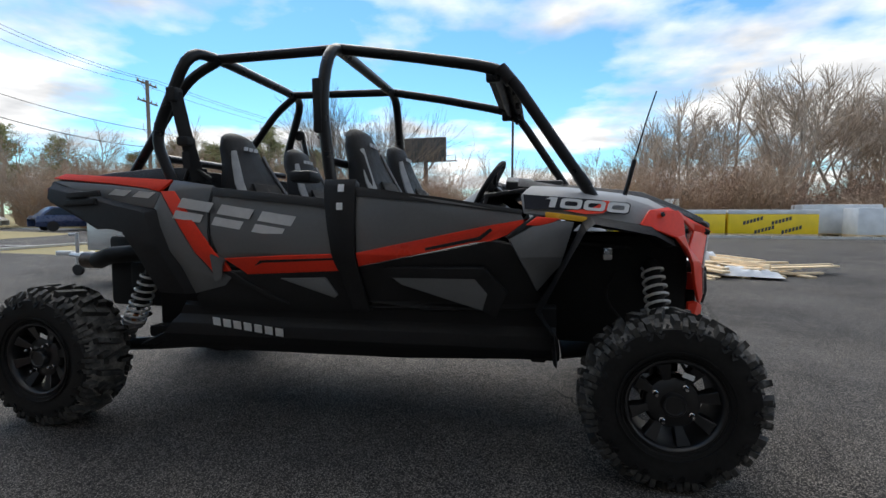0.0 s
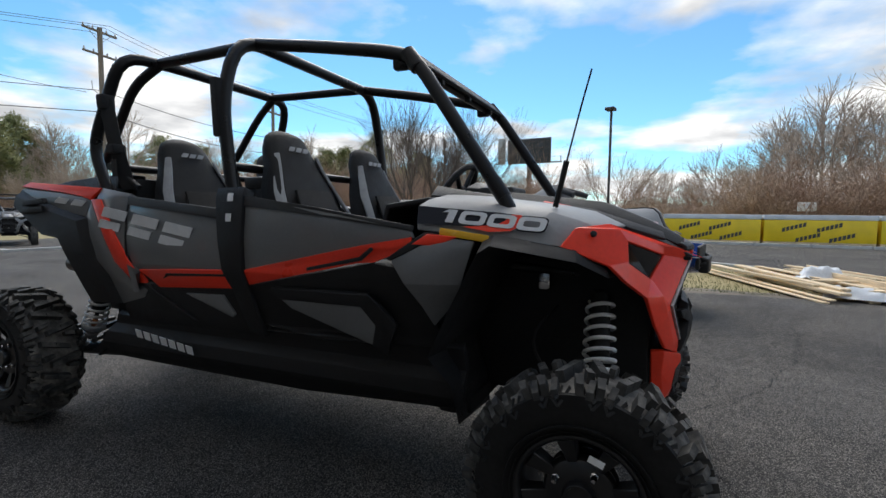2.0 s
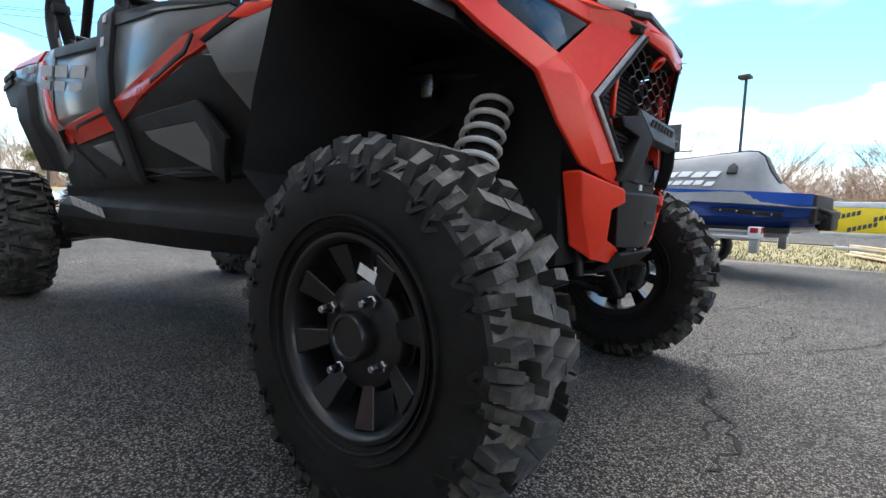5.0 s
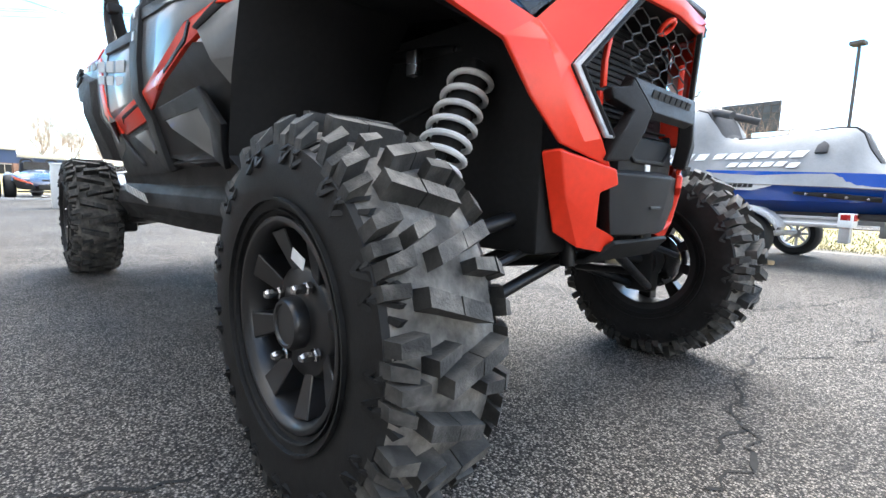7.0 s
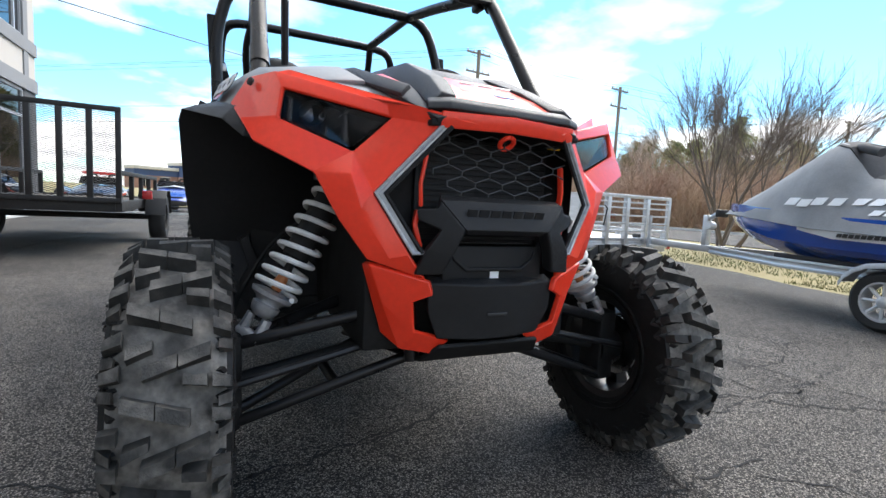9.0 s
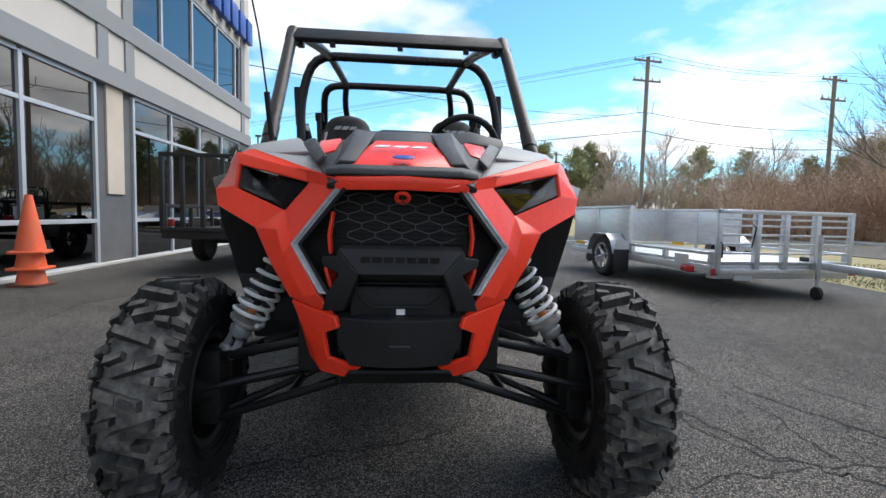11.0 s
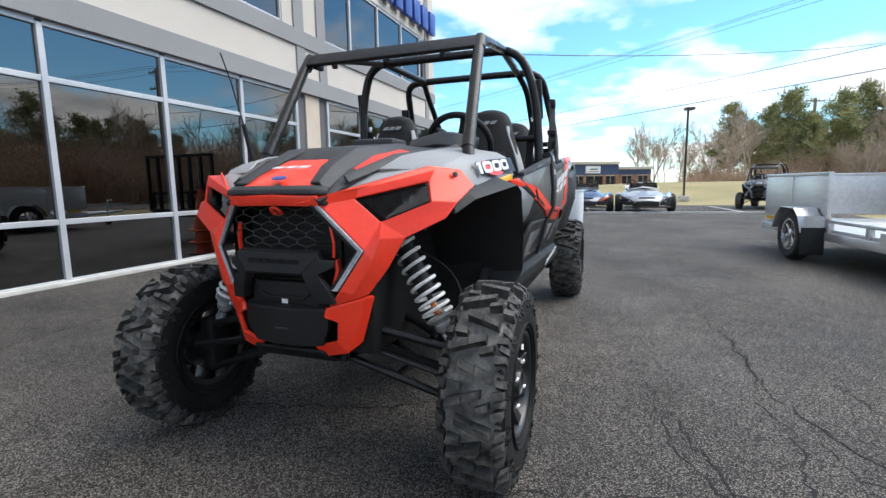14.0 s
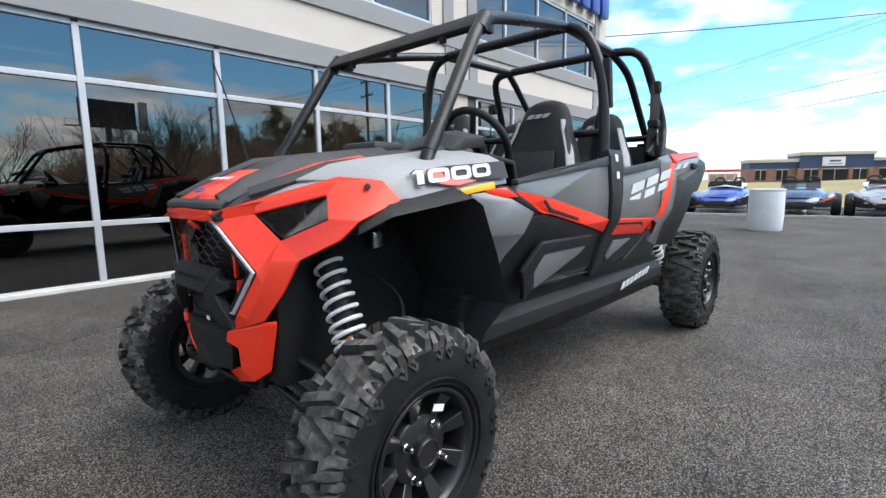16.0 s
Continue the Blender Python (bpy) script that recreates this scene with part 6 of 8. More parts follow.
def mesh_trailer():
    """Black steel trailer, its mesh gate towards the vehicle."""
    t = thing("mesh_gate_trailer", "black steel trailer with upright expanded-mesh ramp gate", "trailer", at=pose(-5.34, -1.65, 0, 0, 0, 180) @ Matrix.Scale(1.083, 4))
    W, L = 1.55, 3.1
    part("bed_frame", boxes(((0, 0, 0.46), (L, 0.06, 0.58)), ((0, W - 0.06, 0.46), (L, W, 0.58)), ((0, 0.06, 0.46), (0.07, W - 0.06, 0.58)), ((L - 0.07, 0.06, 0.46), (L, W - 0.06, 0.58)), bevel=0.005), STEELBLK, t)
    part("deck", boxes(((0.07, 0.06, 0.53), (L - 0.07, W - 0.06, 0.56))), mat("weathered_boards", (0.10, 0.085, 0.07), 0.9, var=0.25, scale=3, stretch=(1, 12, 12)), t, "weathered board deck")
    for y in (0.03, W - 0.03):
        part("side_rail", boxes(((0, y - 0.025, 0.86), (L, y + 0.025, 0.91)), *[((x - 0.025, y - 0.025, 0.58), (x + 0.025, y + 0.025, 0.86)) for x in (0.03, 0.8, 1.55, 2.3, L - 0.03)], bevel=0.004), STEELBLK, t)
    gate = part("ramp_gate", boxes(((-0.05, 0, 0.56), (0.0, W, 0.61)), ((-0.05, 0, 1.51), (0.0, W, 1.56)), bevel=0.004), STEELBLK, t, "black mesh ramp gate standing upright")
    for k in range(7):
        y = 0.025 + (W - 0.05) * k / 6
        part("gate_post", boxes(((-0.05, y - 0.025, 0.61), (0.0, y + 0.025, 1.51)), bevel=0.004), STEELBLK, gate)
    bm = bmesh.new()
    rows, cols = 40, 26
    for r in range(rows):
        for c in range(cols):
            ya, yb = W * c / cols, W * (c + 0.5) / cols
            z0, z1 = 0.61 + 0.90 * r / rows, 0.61 + 0.90 * (r + 1) / rows
            zm = (z0 + z1) / 2
            for p, q in (((ya, zm), (yb, z1)), ((ya, zm), (yb, z0)), ((yb, z1), (W * (c + 1) / cols, zm)), ((yb, z0), (W * (c + 1) / cols, zm))):
                d = Vector((q[0] - p[0], q[1] - p[1])).normalized() * 0.0022
                n = Vector((-d.y, d.x))
                vs = [bm.verts.new((-0.024, a, b)) for a, b in ((p[0] + n.x, p[1] + n.y), (q[0] + n.x, q[1] + n.y), (q[0] - n.x, q[1] - n.y), (p[0] - n.x, p[1] - n.y))]
                bm.faces.new(vs)
    tagged(part("gate_mesh", bm, STEELBLK, gate, "expanded steel mesh", smooth=0), kind="stuff")
    for y, q in ((-0.16, -1), (W + 0.16, 1)):
        wheel_parts(t, (1.75, y, 0.33), 0.33, 0.2, (0, q, 0), STEELBLK, 5)
        part("mudguard", strip([[(1.75 + 0.44 * math.cos(a), y - 0.12, 0.33 + 0.42 * math.sin(a)), (1.75 + 0.44 * math.cos(a), y + 0.12, 0.33 + 0.42 * math.sin(a))] for a in (0.1, 0.7, 1.1, 2.04, 2.44, 3.04)], 0.008, 0.003), STEELBLK, t)
        part("tail_lamp", boxes(((0.55, y - 0.05, 0.60), (0.61, y + 0.05, 0.70)), bevel=0.008), REDLENS, t, "red tail lamp")
    part("axle", tubes([(1.75, -0.1, 0.33), (1.75, W + 0.1, 0.33)], r=0.04), STEELBLK, t)
    part("tongue", tubes([(L, 0.2, 0.5), (L + 1.0, W / 2, 0.5)], [(L, W - 0.2, 0.5), (L + 1.0, W / 2, 0.5)], r=0.045, sides=8), STEELBLK, t)
    return t


mesh_trailer()

# -- covered jet ski on its trailer; local x runs from stern to bow --
COVER = mat("grey_cover_cloth", (0.22, 0.228, 0.236), 0.85, var=0.07, scale=3, bump=0.5, bscale=7, col2=(0.30, 0.308, 0.316))
COVERD = mat("black_cover_cloth", (0.05, 0.05, 0.053), 0.8, var=0.15, scale=5, bump=0.3, bscale=12)
HULL = mat("blue_gelcoat", (0.006, 0.065, 0.36), 0.14, var=0.06, scale=2, coat=0.8)
SKI_AT = pose(0.66, 4.47, 0, 0, 0, 171.5) @ Matrix.Scale(0.93, 4)


def jet_ski():
    t = thing("jet_ski", "blue jet ski under a fitted grey cover, resting on a trailer", "jet ski", at=SKI_AT)
    st = ((0.0, 0.50, 0.50, 0.87), (0.4, 0.57, 0.46, 0.89), (1.2, 0.60, 0.44, 0.92), (2.0, 0.585, 0.44, 0.95), (2.5, 0.48, 0.48, 1.00), (2.95, 0.32, 0.60, 1.04), (3.25, 0.15, 0.78, 1.06), (3.40, 0.02, 0.93, 1.06))
    secs = []
    for x, w, zb, zt in st:
        secs.append([(x, q * w * a, zb + (zt - zb) * b) for q, a, b in ((-1, 0.96, 1), (-1, 1.0, 0.72), (-1, 0.90, 0.40), (-1, 0.55, 0.15), (-1, 0.0, 0), (1, 0.55, 0.15), (1, 0.90, 0.40), (1, 1.0, 0.72), (1, 0.96, 1))])
    bm = strip(secs, 0.02, 0)
    part("hull", bm, HULL, t, "glossy blue hull", smooth=30)
    part("stern", boxes(((-0.03, -0.48, 0.58), (0.02, 0.48, 0.87)), ((-0.12, -0.20, 0.52), (0.0, 0.20, 0.72)), bevel=0.02), STEELBLK, t)
    part("boarding_step", tubes([(0, -0.36, 0.74), (-0.10, -0.36, 0.70), (-0.10, 0.36, 0.70), (0, 0.36, 0.74)], [(0, -0.36, 0.62), (-0.09, -0.36, 0.66)], [(0, 0.36, 0.62), (-0.09, 0.36, 0.66)], r=0.022, round_=0.06), STEELBLK, t)
    for q in (-1, 1):
        spo = part("sponson", strip([[(0.22, q * 0.545, 0.635), (0.22, q * 0.57, 0.675)], [(0.55, q * 0.590, 0.66), (0.55, q * 0.605, 0.705)], [(0.86, q * 0.602, 0.695), (0.86, q * 0.606, 0.715)]], 0.022, 0.003), STEELBLK, t)
        for x, z, y in ((0.30, 0.662, 0.585), (0.45, 0.673, 0.600), (0.60, 0.688, 0.612), (0.75, 0.697, 0.615)):
            part("bolt", finish(lathe(bmesh.new(), [(0.002, 0.014), (0.011, 0.012), (0.012, 0.0)], axis=(0, q, 0), at=Vector((x, q * y, z)), n=8)), CHROME, spo)
        part("hull_decal", joined(strip([[(1.05, q * 0.614, 0.770), (1.02, q * 0.614, 0.800)], [(1.22, q * 0.612, 0.725), (1.22, q * 0.616, 0.805)], [(1.75, q * 0.606, 0.735), (1.75, q * 0.612, 0.82)], [(2.1, q * 0.584, 0.80), (2.1, q * 0.586, 0.83)]], 0.004, 0)), SILVER, t, "silver flash on the hull")
        bm = word_bars(0.50, 0.035, 10, slant=0.3)
        bmesh.ops.transform(bm, matrix=pose(1.45, q * 0.620, 0.772, 0, 0, (0 if q < 0 else 180)) @ pose(0, 0, 0, 90, 0, 0), verts=bm.verts)
        part("hull_print", bm, STEELBLK, t, "dark lettering blocks", smooth=0)
    # the cover: a low deck, a long seat ridge and the steering hump
    top = ((-0.03, 0.765, 0.30), (0.10, 0.80, 0.27), (0.24, 0.885, 0.22), (0.36, 1.00, 0.19), (0.45, 1.14, 0.18), (0.51, 1.29, 0.17), (0.58, 1.35, 0.17), (0.70, 1.36, 0.18), (1.0, 1.335, 0.19), (1.35, 1.305, 0.20), (1.62, 1.305, 0.20), (1.70, 1.35, 0.23), (1.77, 1.50, 0.28), (1.87, 1.65, 0.30), (2.0, 1.69, 0.28), (2.15, 1.64, 0.24), (2.4, 1.50, 0.20), (2.75, 1.30, 0.16), (3.05, 1.15, 0.11), (3.30, 1.03, 0.05), (3.44, 0.97, 0.02))
    rnd = random.Random(3)

    def drape(a, z, w, hw, edge):
        if a < 0.42:
            return a / 0.42 * w, z - 0.03 * (a / 0.42) ** 2
        f = (a - 0.42) / 0.58
        return w + (hw - w) * f ** 0.75, (z - 0.03) + (edge - z + 0.03) * f ** (1.35 if z > 1.15 else 1.1)

    def on_cover(bm, x, height, q, off=0.012):
        """Lays a flat shape on the cover's side at a height."""
        z, w = lerp(tuple((a, b) for a, b, _ in top), x), lerp(tuple((a, c) for a, _, c in top), x)
        hw, edge = lerp(tuple((a, b) for a, b, _, _ in st), x) + 0.034, lerp(tuple((a, d) for a, _, _, d in st), x) - 0.13
        pts = [drape(0.42 + 0.0145 * k, z, w, hw, edge) for k in range(41)]
        k = min(range(1, 40), key=lambda j: abs(pts[j][1] - height))
        lean = math.degrees(math.atan2(pts[k - 1][1] - pts[k + 1][1], pts[k + 1][0] - pts[k - 1][0]))
        bmesh.ops.transform(bm, matrix=pose(x, q * (pts[k][0] + off * math.sin(radians(lean))), pts[k][1] + off * math.cos(radians(lean)), 0, 0, 0 if q < 0 else 180) @ pose(0, 0, 0, lean, 0, 0), verts=bm.verts)
        return bm

    secs = []
    for x, z, w in top:
        hw = lerp(tuple((a, b) for a, b, _, _ in st), x) + 0.034
        edge = lerp(tuple((a, d) for a, _, _, d in st), x) - 0.13
        row = []
        for k in range(17):
            u = -1 + k / 8
            yy, zz = drape(abs(u), z, w, hw, edge)
            row.append((x + rnd.uniform(-0.006, 0.006), math.copysign(yy, u), zz + rnd.uniform(-0.008, 0.008) * (abs(u) < 0.95)))
        secs.append(row)
    part("fitted_cover", strip(secs, 0.010, 0), COVER, t, "grey cloth cover with white lettering shapes", smooth=60)
    secs = []
    for x, z, w in ((1.63, 1.318, 0.20), (1.70, 1.365, 0.25), (1.77, 1.515, 0.30), (1.87, 1.665, 0.32), (2.0, 1.705, 0.29), (2.15, 1.655, 0.20), (2.4, 1.512, 0.10)):
        secs.append([(x, u * w * 1.05, z - 0.06 * abs(u) ** 2) for u in (-1, -0.6, -0.2, 0.2, 0.6, 1)])
    part("cover_panel", strip(secs, 0.012, 0.003), COVERD, t, "black cloth top panel")
    part("cover_panel", strip([[(x, -0.10, z + 0.004), (x, 0.10, z + 0.004)] for x, z, w in top[3:11]], 0.014, 0.003), COVERD, t, "black cloth strip along the seat")
    for q in (-1, 1):
        part("handlebar_bump", tubes([(1.92, q * 0.14, 1.63), (1.80, q * 0.28, 1.60), (1.60, q * 0.34, 1.535)], r=0.042, sides=10, round_=0.1), COVERD, t)
        for n, (x0, x1, h, z) in enumerate(((2.28, 0.80, 0.075, 1.075), (1.50, 0.84, 0.055, 0.975))):
            count = 10 if n == 0 else 6
            pieces = [on_cover(word_bars(abs(x1 - x0) / count, h, 1, slant=0.55, gap=0.24), x0 + (x1 - x0) * (k + 0.5) / count, z, q) for k in range(count)]
            part("cover_print", joined(*pieces), WHITE, t, "white lettering blocks", smooth=0)
        part("cover_vent", on_cover(prism([(-0.05, -0.06), (0.05, -0.06), (0.045, 0.03), (0, 0.08), (-0.045, 0.03)], 0.03, None, 0.008), 0.72, 1.12, q, 0.0), COVERD, t, "small black vent hood")
    return t


jet_ski()


RIMSTEEL = mat("silver_steel_rim", (0.55, 0.56, 0.57), 0.4, metal=0.35, var=0.1, scale=8)


def ski_trailer():
    t = thing("ski_trailer", "silver galvanised jet ski trailer", "trailer", at=SKI_AT)
    for q in (-1, 1):
        part("frame_rail", strip([[(x, q * (y + 0.03), 0.395), (x, q * (y + 0.03), 0.425), (x, q * (y + 0.022), 0.435), (x, q * (y + 0.022), 0.46), (x, q * (y + 0.03), 0.47), (x, q * (y + 0.03), 0.495), (x, q * (y - 0.03), 0.495)] for x, y in ((0.42, 0.52), (2.3, 0.52), (3.6, 0.07))], 0.012, 0.002), ALUMILL, t, "aluminium frame rail")
        part("bunk", boxes(((0.2, q * 0.26, 0.47), (2.5, q * 0.34, 0.53)), bevel=0.01), COVERD, t)
        wheel_parts(t, (1.22, q * 0.665, 0.254), 0.254, 0.16, (0, q, 0), RIMSTEEL, 8, 0.66)
        part("mudguard", strip([[(1.22 + 0.35 * math.cos(a), q * 0.665 - 0.10, 0.27 + 0.31 * math.sin(a)), (1.22 + 0.35 * math.cos(a), q * 0.665 + 0.10, 0.27 + 0.31 * math.sin(a)), (1.22 + 0.34 * math.cos(a), q * 0.665 + 0.105, 0.235 + 0.30 * math.sin(a))] for a in (0.35, 0.6, 0.9, 1.2, 1.57, 1.94, 2.24, 2.54, 2.79)], 0.008, 0.003), GALV, t, "galvanised mudguard")
        lamp = part("lamp_post", boxes(((0.38, q * 0.58, 0.27), (0.46, q * 0.66, 0.46)), bevel=0.006), ALUMILL, t)
        part("tail_lamp", boxes(((0.36, q * 0.55, 0.41), (0.47, q * 0.69, 0.535)), bevel=0.01), WHITE, lamp, "white lamp housing")
        part("lamp_lens", boxes(((0.354, q * 0.565, 0.47), (0.36, q * 0.675, 0.525)), ((0.38, q * 0.62 - 0.0705 if q < 0 else 0.6895, 0.475), (0.45, q * 0.62 - 0.0695 if q < 0 else 0.6925, 0.525)), bevel=0.003), REDLENS, lamp, "red lens")
    part("axle", tubes([(1.22, -0.62, 0.27), (1.22, 0.62, 0.27)], r=0.03), GALV, t)
    part("tongue", boxes(((3.6, -0.045, 0.40), (5.0, 0.045, 0.49)), bevel=0.008), ALUMILL, t)
    part("coupler", boxes(((5.0, -0.06, 0.43), (5.2, 0.06, 0.54)), bevel=0.02), STEELBLK, t)
    part("winch_post", joined(boxes(((3.72, -0.04, 0.45), (3.80, 0.04, 0.90)), bevel=0.008), tubes([(3.76, 0, 0.84), (3.55, 0, 0.95)], r=0.03), finish(lathe(bmesh.new(), [(0.05, -0.05), (0.06, 0), (0.05, 0.05)], at=Vector((3.70, 0, 0.76)), n=14))), ALUMILL, t, "aluminium winch post with black winch")
    part("bow_stop", boxes(((3.50, -0.08, 0.88), (3.58, 0.08, 0.98)), bevel=0.02), STEELBLK, t)
    part("jack", tubes([(4.75, 0.10, 0.16), (4.75, 0.10, 0.85)], r=0.028), GALV, t)
    part("jack_wheel", finish(lathe(bmesh.new(), [(0.02, -0.03), (0.085, -0.028), (0.09, 0), (0.085, 0.028), (0.02, 0.03)], at=Vector((4.75, 0.10, 0.09)), n=18)), TRTYRE, t)
    return t


ski_trailer()
tagged(part("wheel_chock", boxes(((-0.43, 3.98, 0.0), (-0.29, 4.06, 0.035)), bevel=0.006), mat("raw_wood_chock", (0.42, 0.30, 0.17), 0.85, var=0.2, scale=9), None), "block of raw wood chocking the trailer wheel", "wood block")

# -- stack of traffic cones by the window --
CONE = mat("orange_cone", (0.80, 0.11, 0.025), 0.5, var=0.10, scale=5, col2=(0.62, 0.13, 0.06))
CONEB = mat("worn_cone_base", (0.10, 0.035, 0.02), 0.8, var=0.3, scale=9)
cs = thing("traffic_cones", "stack of worn orange traffic cones by the window", "traffic cone", at=pose(-4.18, -4.19, 0) @ Matrix.Scale(0.94, 4))
for k, z in enumerate((0.0, 0.20, 0.40)):
    c = part("cone", finish(lathe(bmesh.new(), [(0.155, z + 0.03), (0.150, z + 0.06), (0.035, z + 0.70), (0.028, z + 0.70), (0.13, z + 0.05)], axis=(0, 0, 1), n=28, closed=True)), CONE, cs)
    part("cone_base", prism([(a * 0.19, b * 0.19) for a, b in ((-1, -0.8), (-0.8, -1), (0.8, -1), (1, -0.8), (1, 0.8), (0.8, 1), (-0.8, 1), (-1, 0.8))], 0.03, pose(0, 0, z, 0, 0, 12 * k), 0.006), CONE if k else CONEB, c)

# -- white barrel --
BAR = mat("white_plastic_drum", (0.74, 0.76, 0.77), 0.5, var=0.05, scale=3)
b = thing("plastic_drum", "plain white plastic drum standing on asphalt", "barrel", at=pose(-11.15, -0.03, 0))
part("drum_body", finish(lathe(bmesh.new(), [(0.30, 0.0), (0.315, 0.03), (0.325, 0.30), (0.325, 0.55), (0.315, 0.82), (0.31, 0.85)], axis=(0, 0, 1), n=40)), BAR, b)
part("drum_rim", finish(lathe(bmesh.new(), [(0.318, 0.83), (0.330, 0.84), (0.330, 0.865), (0.300, 0.87), (0.296, 0.85)], axis=(0, 0, 1), n=40, closed=True)), BAR, b)

# -- wrapped crates beyond the road --
CRY = mat("yellow_wrap", (0.78, 0.55, 0.012), 0.45, var=0.06, scale=2, bump=0.3, bscale=5)
CRW = mat("white_wrap", (0.62, 0.64, 0.66), 0.4, var=0.10, scale=2, bump=0.5, bscale=6)
PALW = mat("raw_lumber", (0.74, 0.58, 0.38), 0.85, var=0.18, scale=3, stretch=(1, 10, 10), rnd=0.2)
PRINT = mat("dark_print", (0.05, 0.05, 0.05), 0.6)


def crate(x0, x1, yellow=True, y=23.5, tall=1.34):
    c = thing("shipping_crate", "yellow plastic-wrapped crate on a wooden base" if yellow else "crate wrapped in white plastic on a wooden base", "crate", "crates along the road", at=pose((x0 + x1) / 2, y + 0.6, 0.0))
    h = (x1 - x0) / 2 - 0.06
    body = CRY if yellow else CRW
    part("wrapping", boxes(((-h, -0.6, 0.14), (h, 0.6, tall - (0.22 if yellow else 0))), bevel=0.03), body, c)
    if yellow:
        part("top_wrap", boxes(((-h - 0.01, -0.61, tall - 0.22), (h + 0.01, 0.61, tall)), bevel=0.03), CRW, c, "white top wrapping")
        for n, x in enumerate((-1.62, -0.35, 0.85)):
            for row, z in enumerate((0.36, 0.80)):
                bm = word_bars(0.95, 0.17, 6, slant=0.35, gap=0.25)
                xx = x + 0.75 * row
                if abs(xx) + 0.42 < h:
                    bmesh.ops.transform(bm, matrix=pose(xx, -0.605, z, 0, 0, 0) @ pose(0, 0, 0, 90, 0, 0) @ pose(0, 0, 0, 0, 0, 17), verts=bm.verts)
                    part("print", bm, PRINT, c, "dark slanted lettering blocks", smooth=0)
    part("skid", boxes(((-h, -0.58, 0.08), (h, 0.58, 0.14)), *[((x - 0.06, -0.6, 0.0), (x + 0.06, 0.6, 0.08)) for x in (-h + 0.1, -h / 2, 0, h / 2, h - 0.1)]), PALW, c, "raw wood skid")
    return c


for k in range(3):
    crate(0.37 + 4.13 * k, 0.37 + 4.13 * (k + 1))
crate(12.7, 16.4, False, 25.2, 1.62)
crate(14.15, 15.75, False, 23.3, 1.42)
crate(16.0, 19.6, False, 23.6, 1.45)
crate(20.1, 24.3, False)
crate(24.4, 28.5, False)
sgn = thing("small_sign", "small white sign on a post behind the crates", "sign", at=pose(6.9, 27.0, 0))
part("post", tubes([(0, 0, 0), (0, 0, 1.6)], r=0.03, sides=6), GALV, sgn)
part("board", boxes(((-0.4, -0.03, 1.55), (0.4, -0.01, 2.0)), bevel=0.004), WHITE, sgn)

# -- broken lumber frames lying at the grass tongue's end --
rnd = random.Random(11)
for k in range(46):
    long_ = k % 3 != 2
    u, w = rnd.random(), rnd.random()
    if k < 4:
        u, w = 0.04 * k, 0.5
    if long_:      # along the front edge
        L, ang = rnd.uniform(2.2, 3.9) if k > 3 else 3.9, -72.5 + rnd.uniform(-5, 5) * (k > 3)
        c = Vector((1.70, 7.68)) + Vector((0.95, 0.30)) * (2.0 * u) + Vector((0.30, -0.95)) * (w - 0.5) * (3.9 - L)
    else:          # across it
        L, ang = rnd.uniform(1.1, 2.4), 17 + rnd.uniform(-9, 9)
        c = Vector((1.45, 9.2)) + Vector((0.30, -0.95)) * (3.4 * u) + Vector((0.95, 0.30)) * (L / 2 + 0.25 + 0.5 * w)
    width, h = rnd.choice(((0.09, 0.038), (0.14, 0.038), (0.038, 0.09), (0.10, 0.02)))
    p = part("plank", boxes(((-L / 2, -width / 2, 0), (L / 2, width / 2, h)), bevel=0.003), PALW, None)
    p.matrix_basis = pose(c.x, c.y, 0.002 + 0.036 * (k % 5), rnd.uniform(-2, 2), 0, ang)
    tagged(p, "loose raw lumber plank in a heap on the ground", "plank", "heap of lumber")
bm = bmesh.new()
bmesh.ops.create_grid(bm, x_segments=26, y_segments=14, size=0.5)
for v in bm.verts:
    x, y = v.co.x * 1.1, v.co.y * 0.6
    v.co = (x, y, max(0.004, 0.16 + 0.10 * noise.noise((x * 4, y * 4, 1)) + 0.05 * noise.noise((x * 11, y * 11, 2)) - 0.35 * max(0, (x / 0.55) ** 2 + (y / 0.30) ** 2 - 0.55)))
sh = part("plastic_sheet", bm, CRW, None, smooth=60)
sh.matrix_basis = pose(2.85, 8.3, 0.12, 0, 0, 60)
sh2 = new("plastic_sheet", sh.data.copy())
for v in sh2.data.vertices:
    v.co.z = 0.10 + (v.co.z - 0.08) * 0.7
sh2.matrix_basis = pose(2.95, 6.35, 0.0, 0, 0, -15)
tagged(sh2, "crumpled white plastic sheet hanging off the lumber", "plastic sheet")
tagged(sh, "crumpled white plastic sheet over the lumber", "plastic sheet")


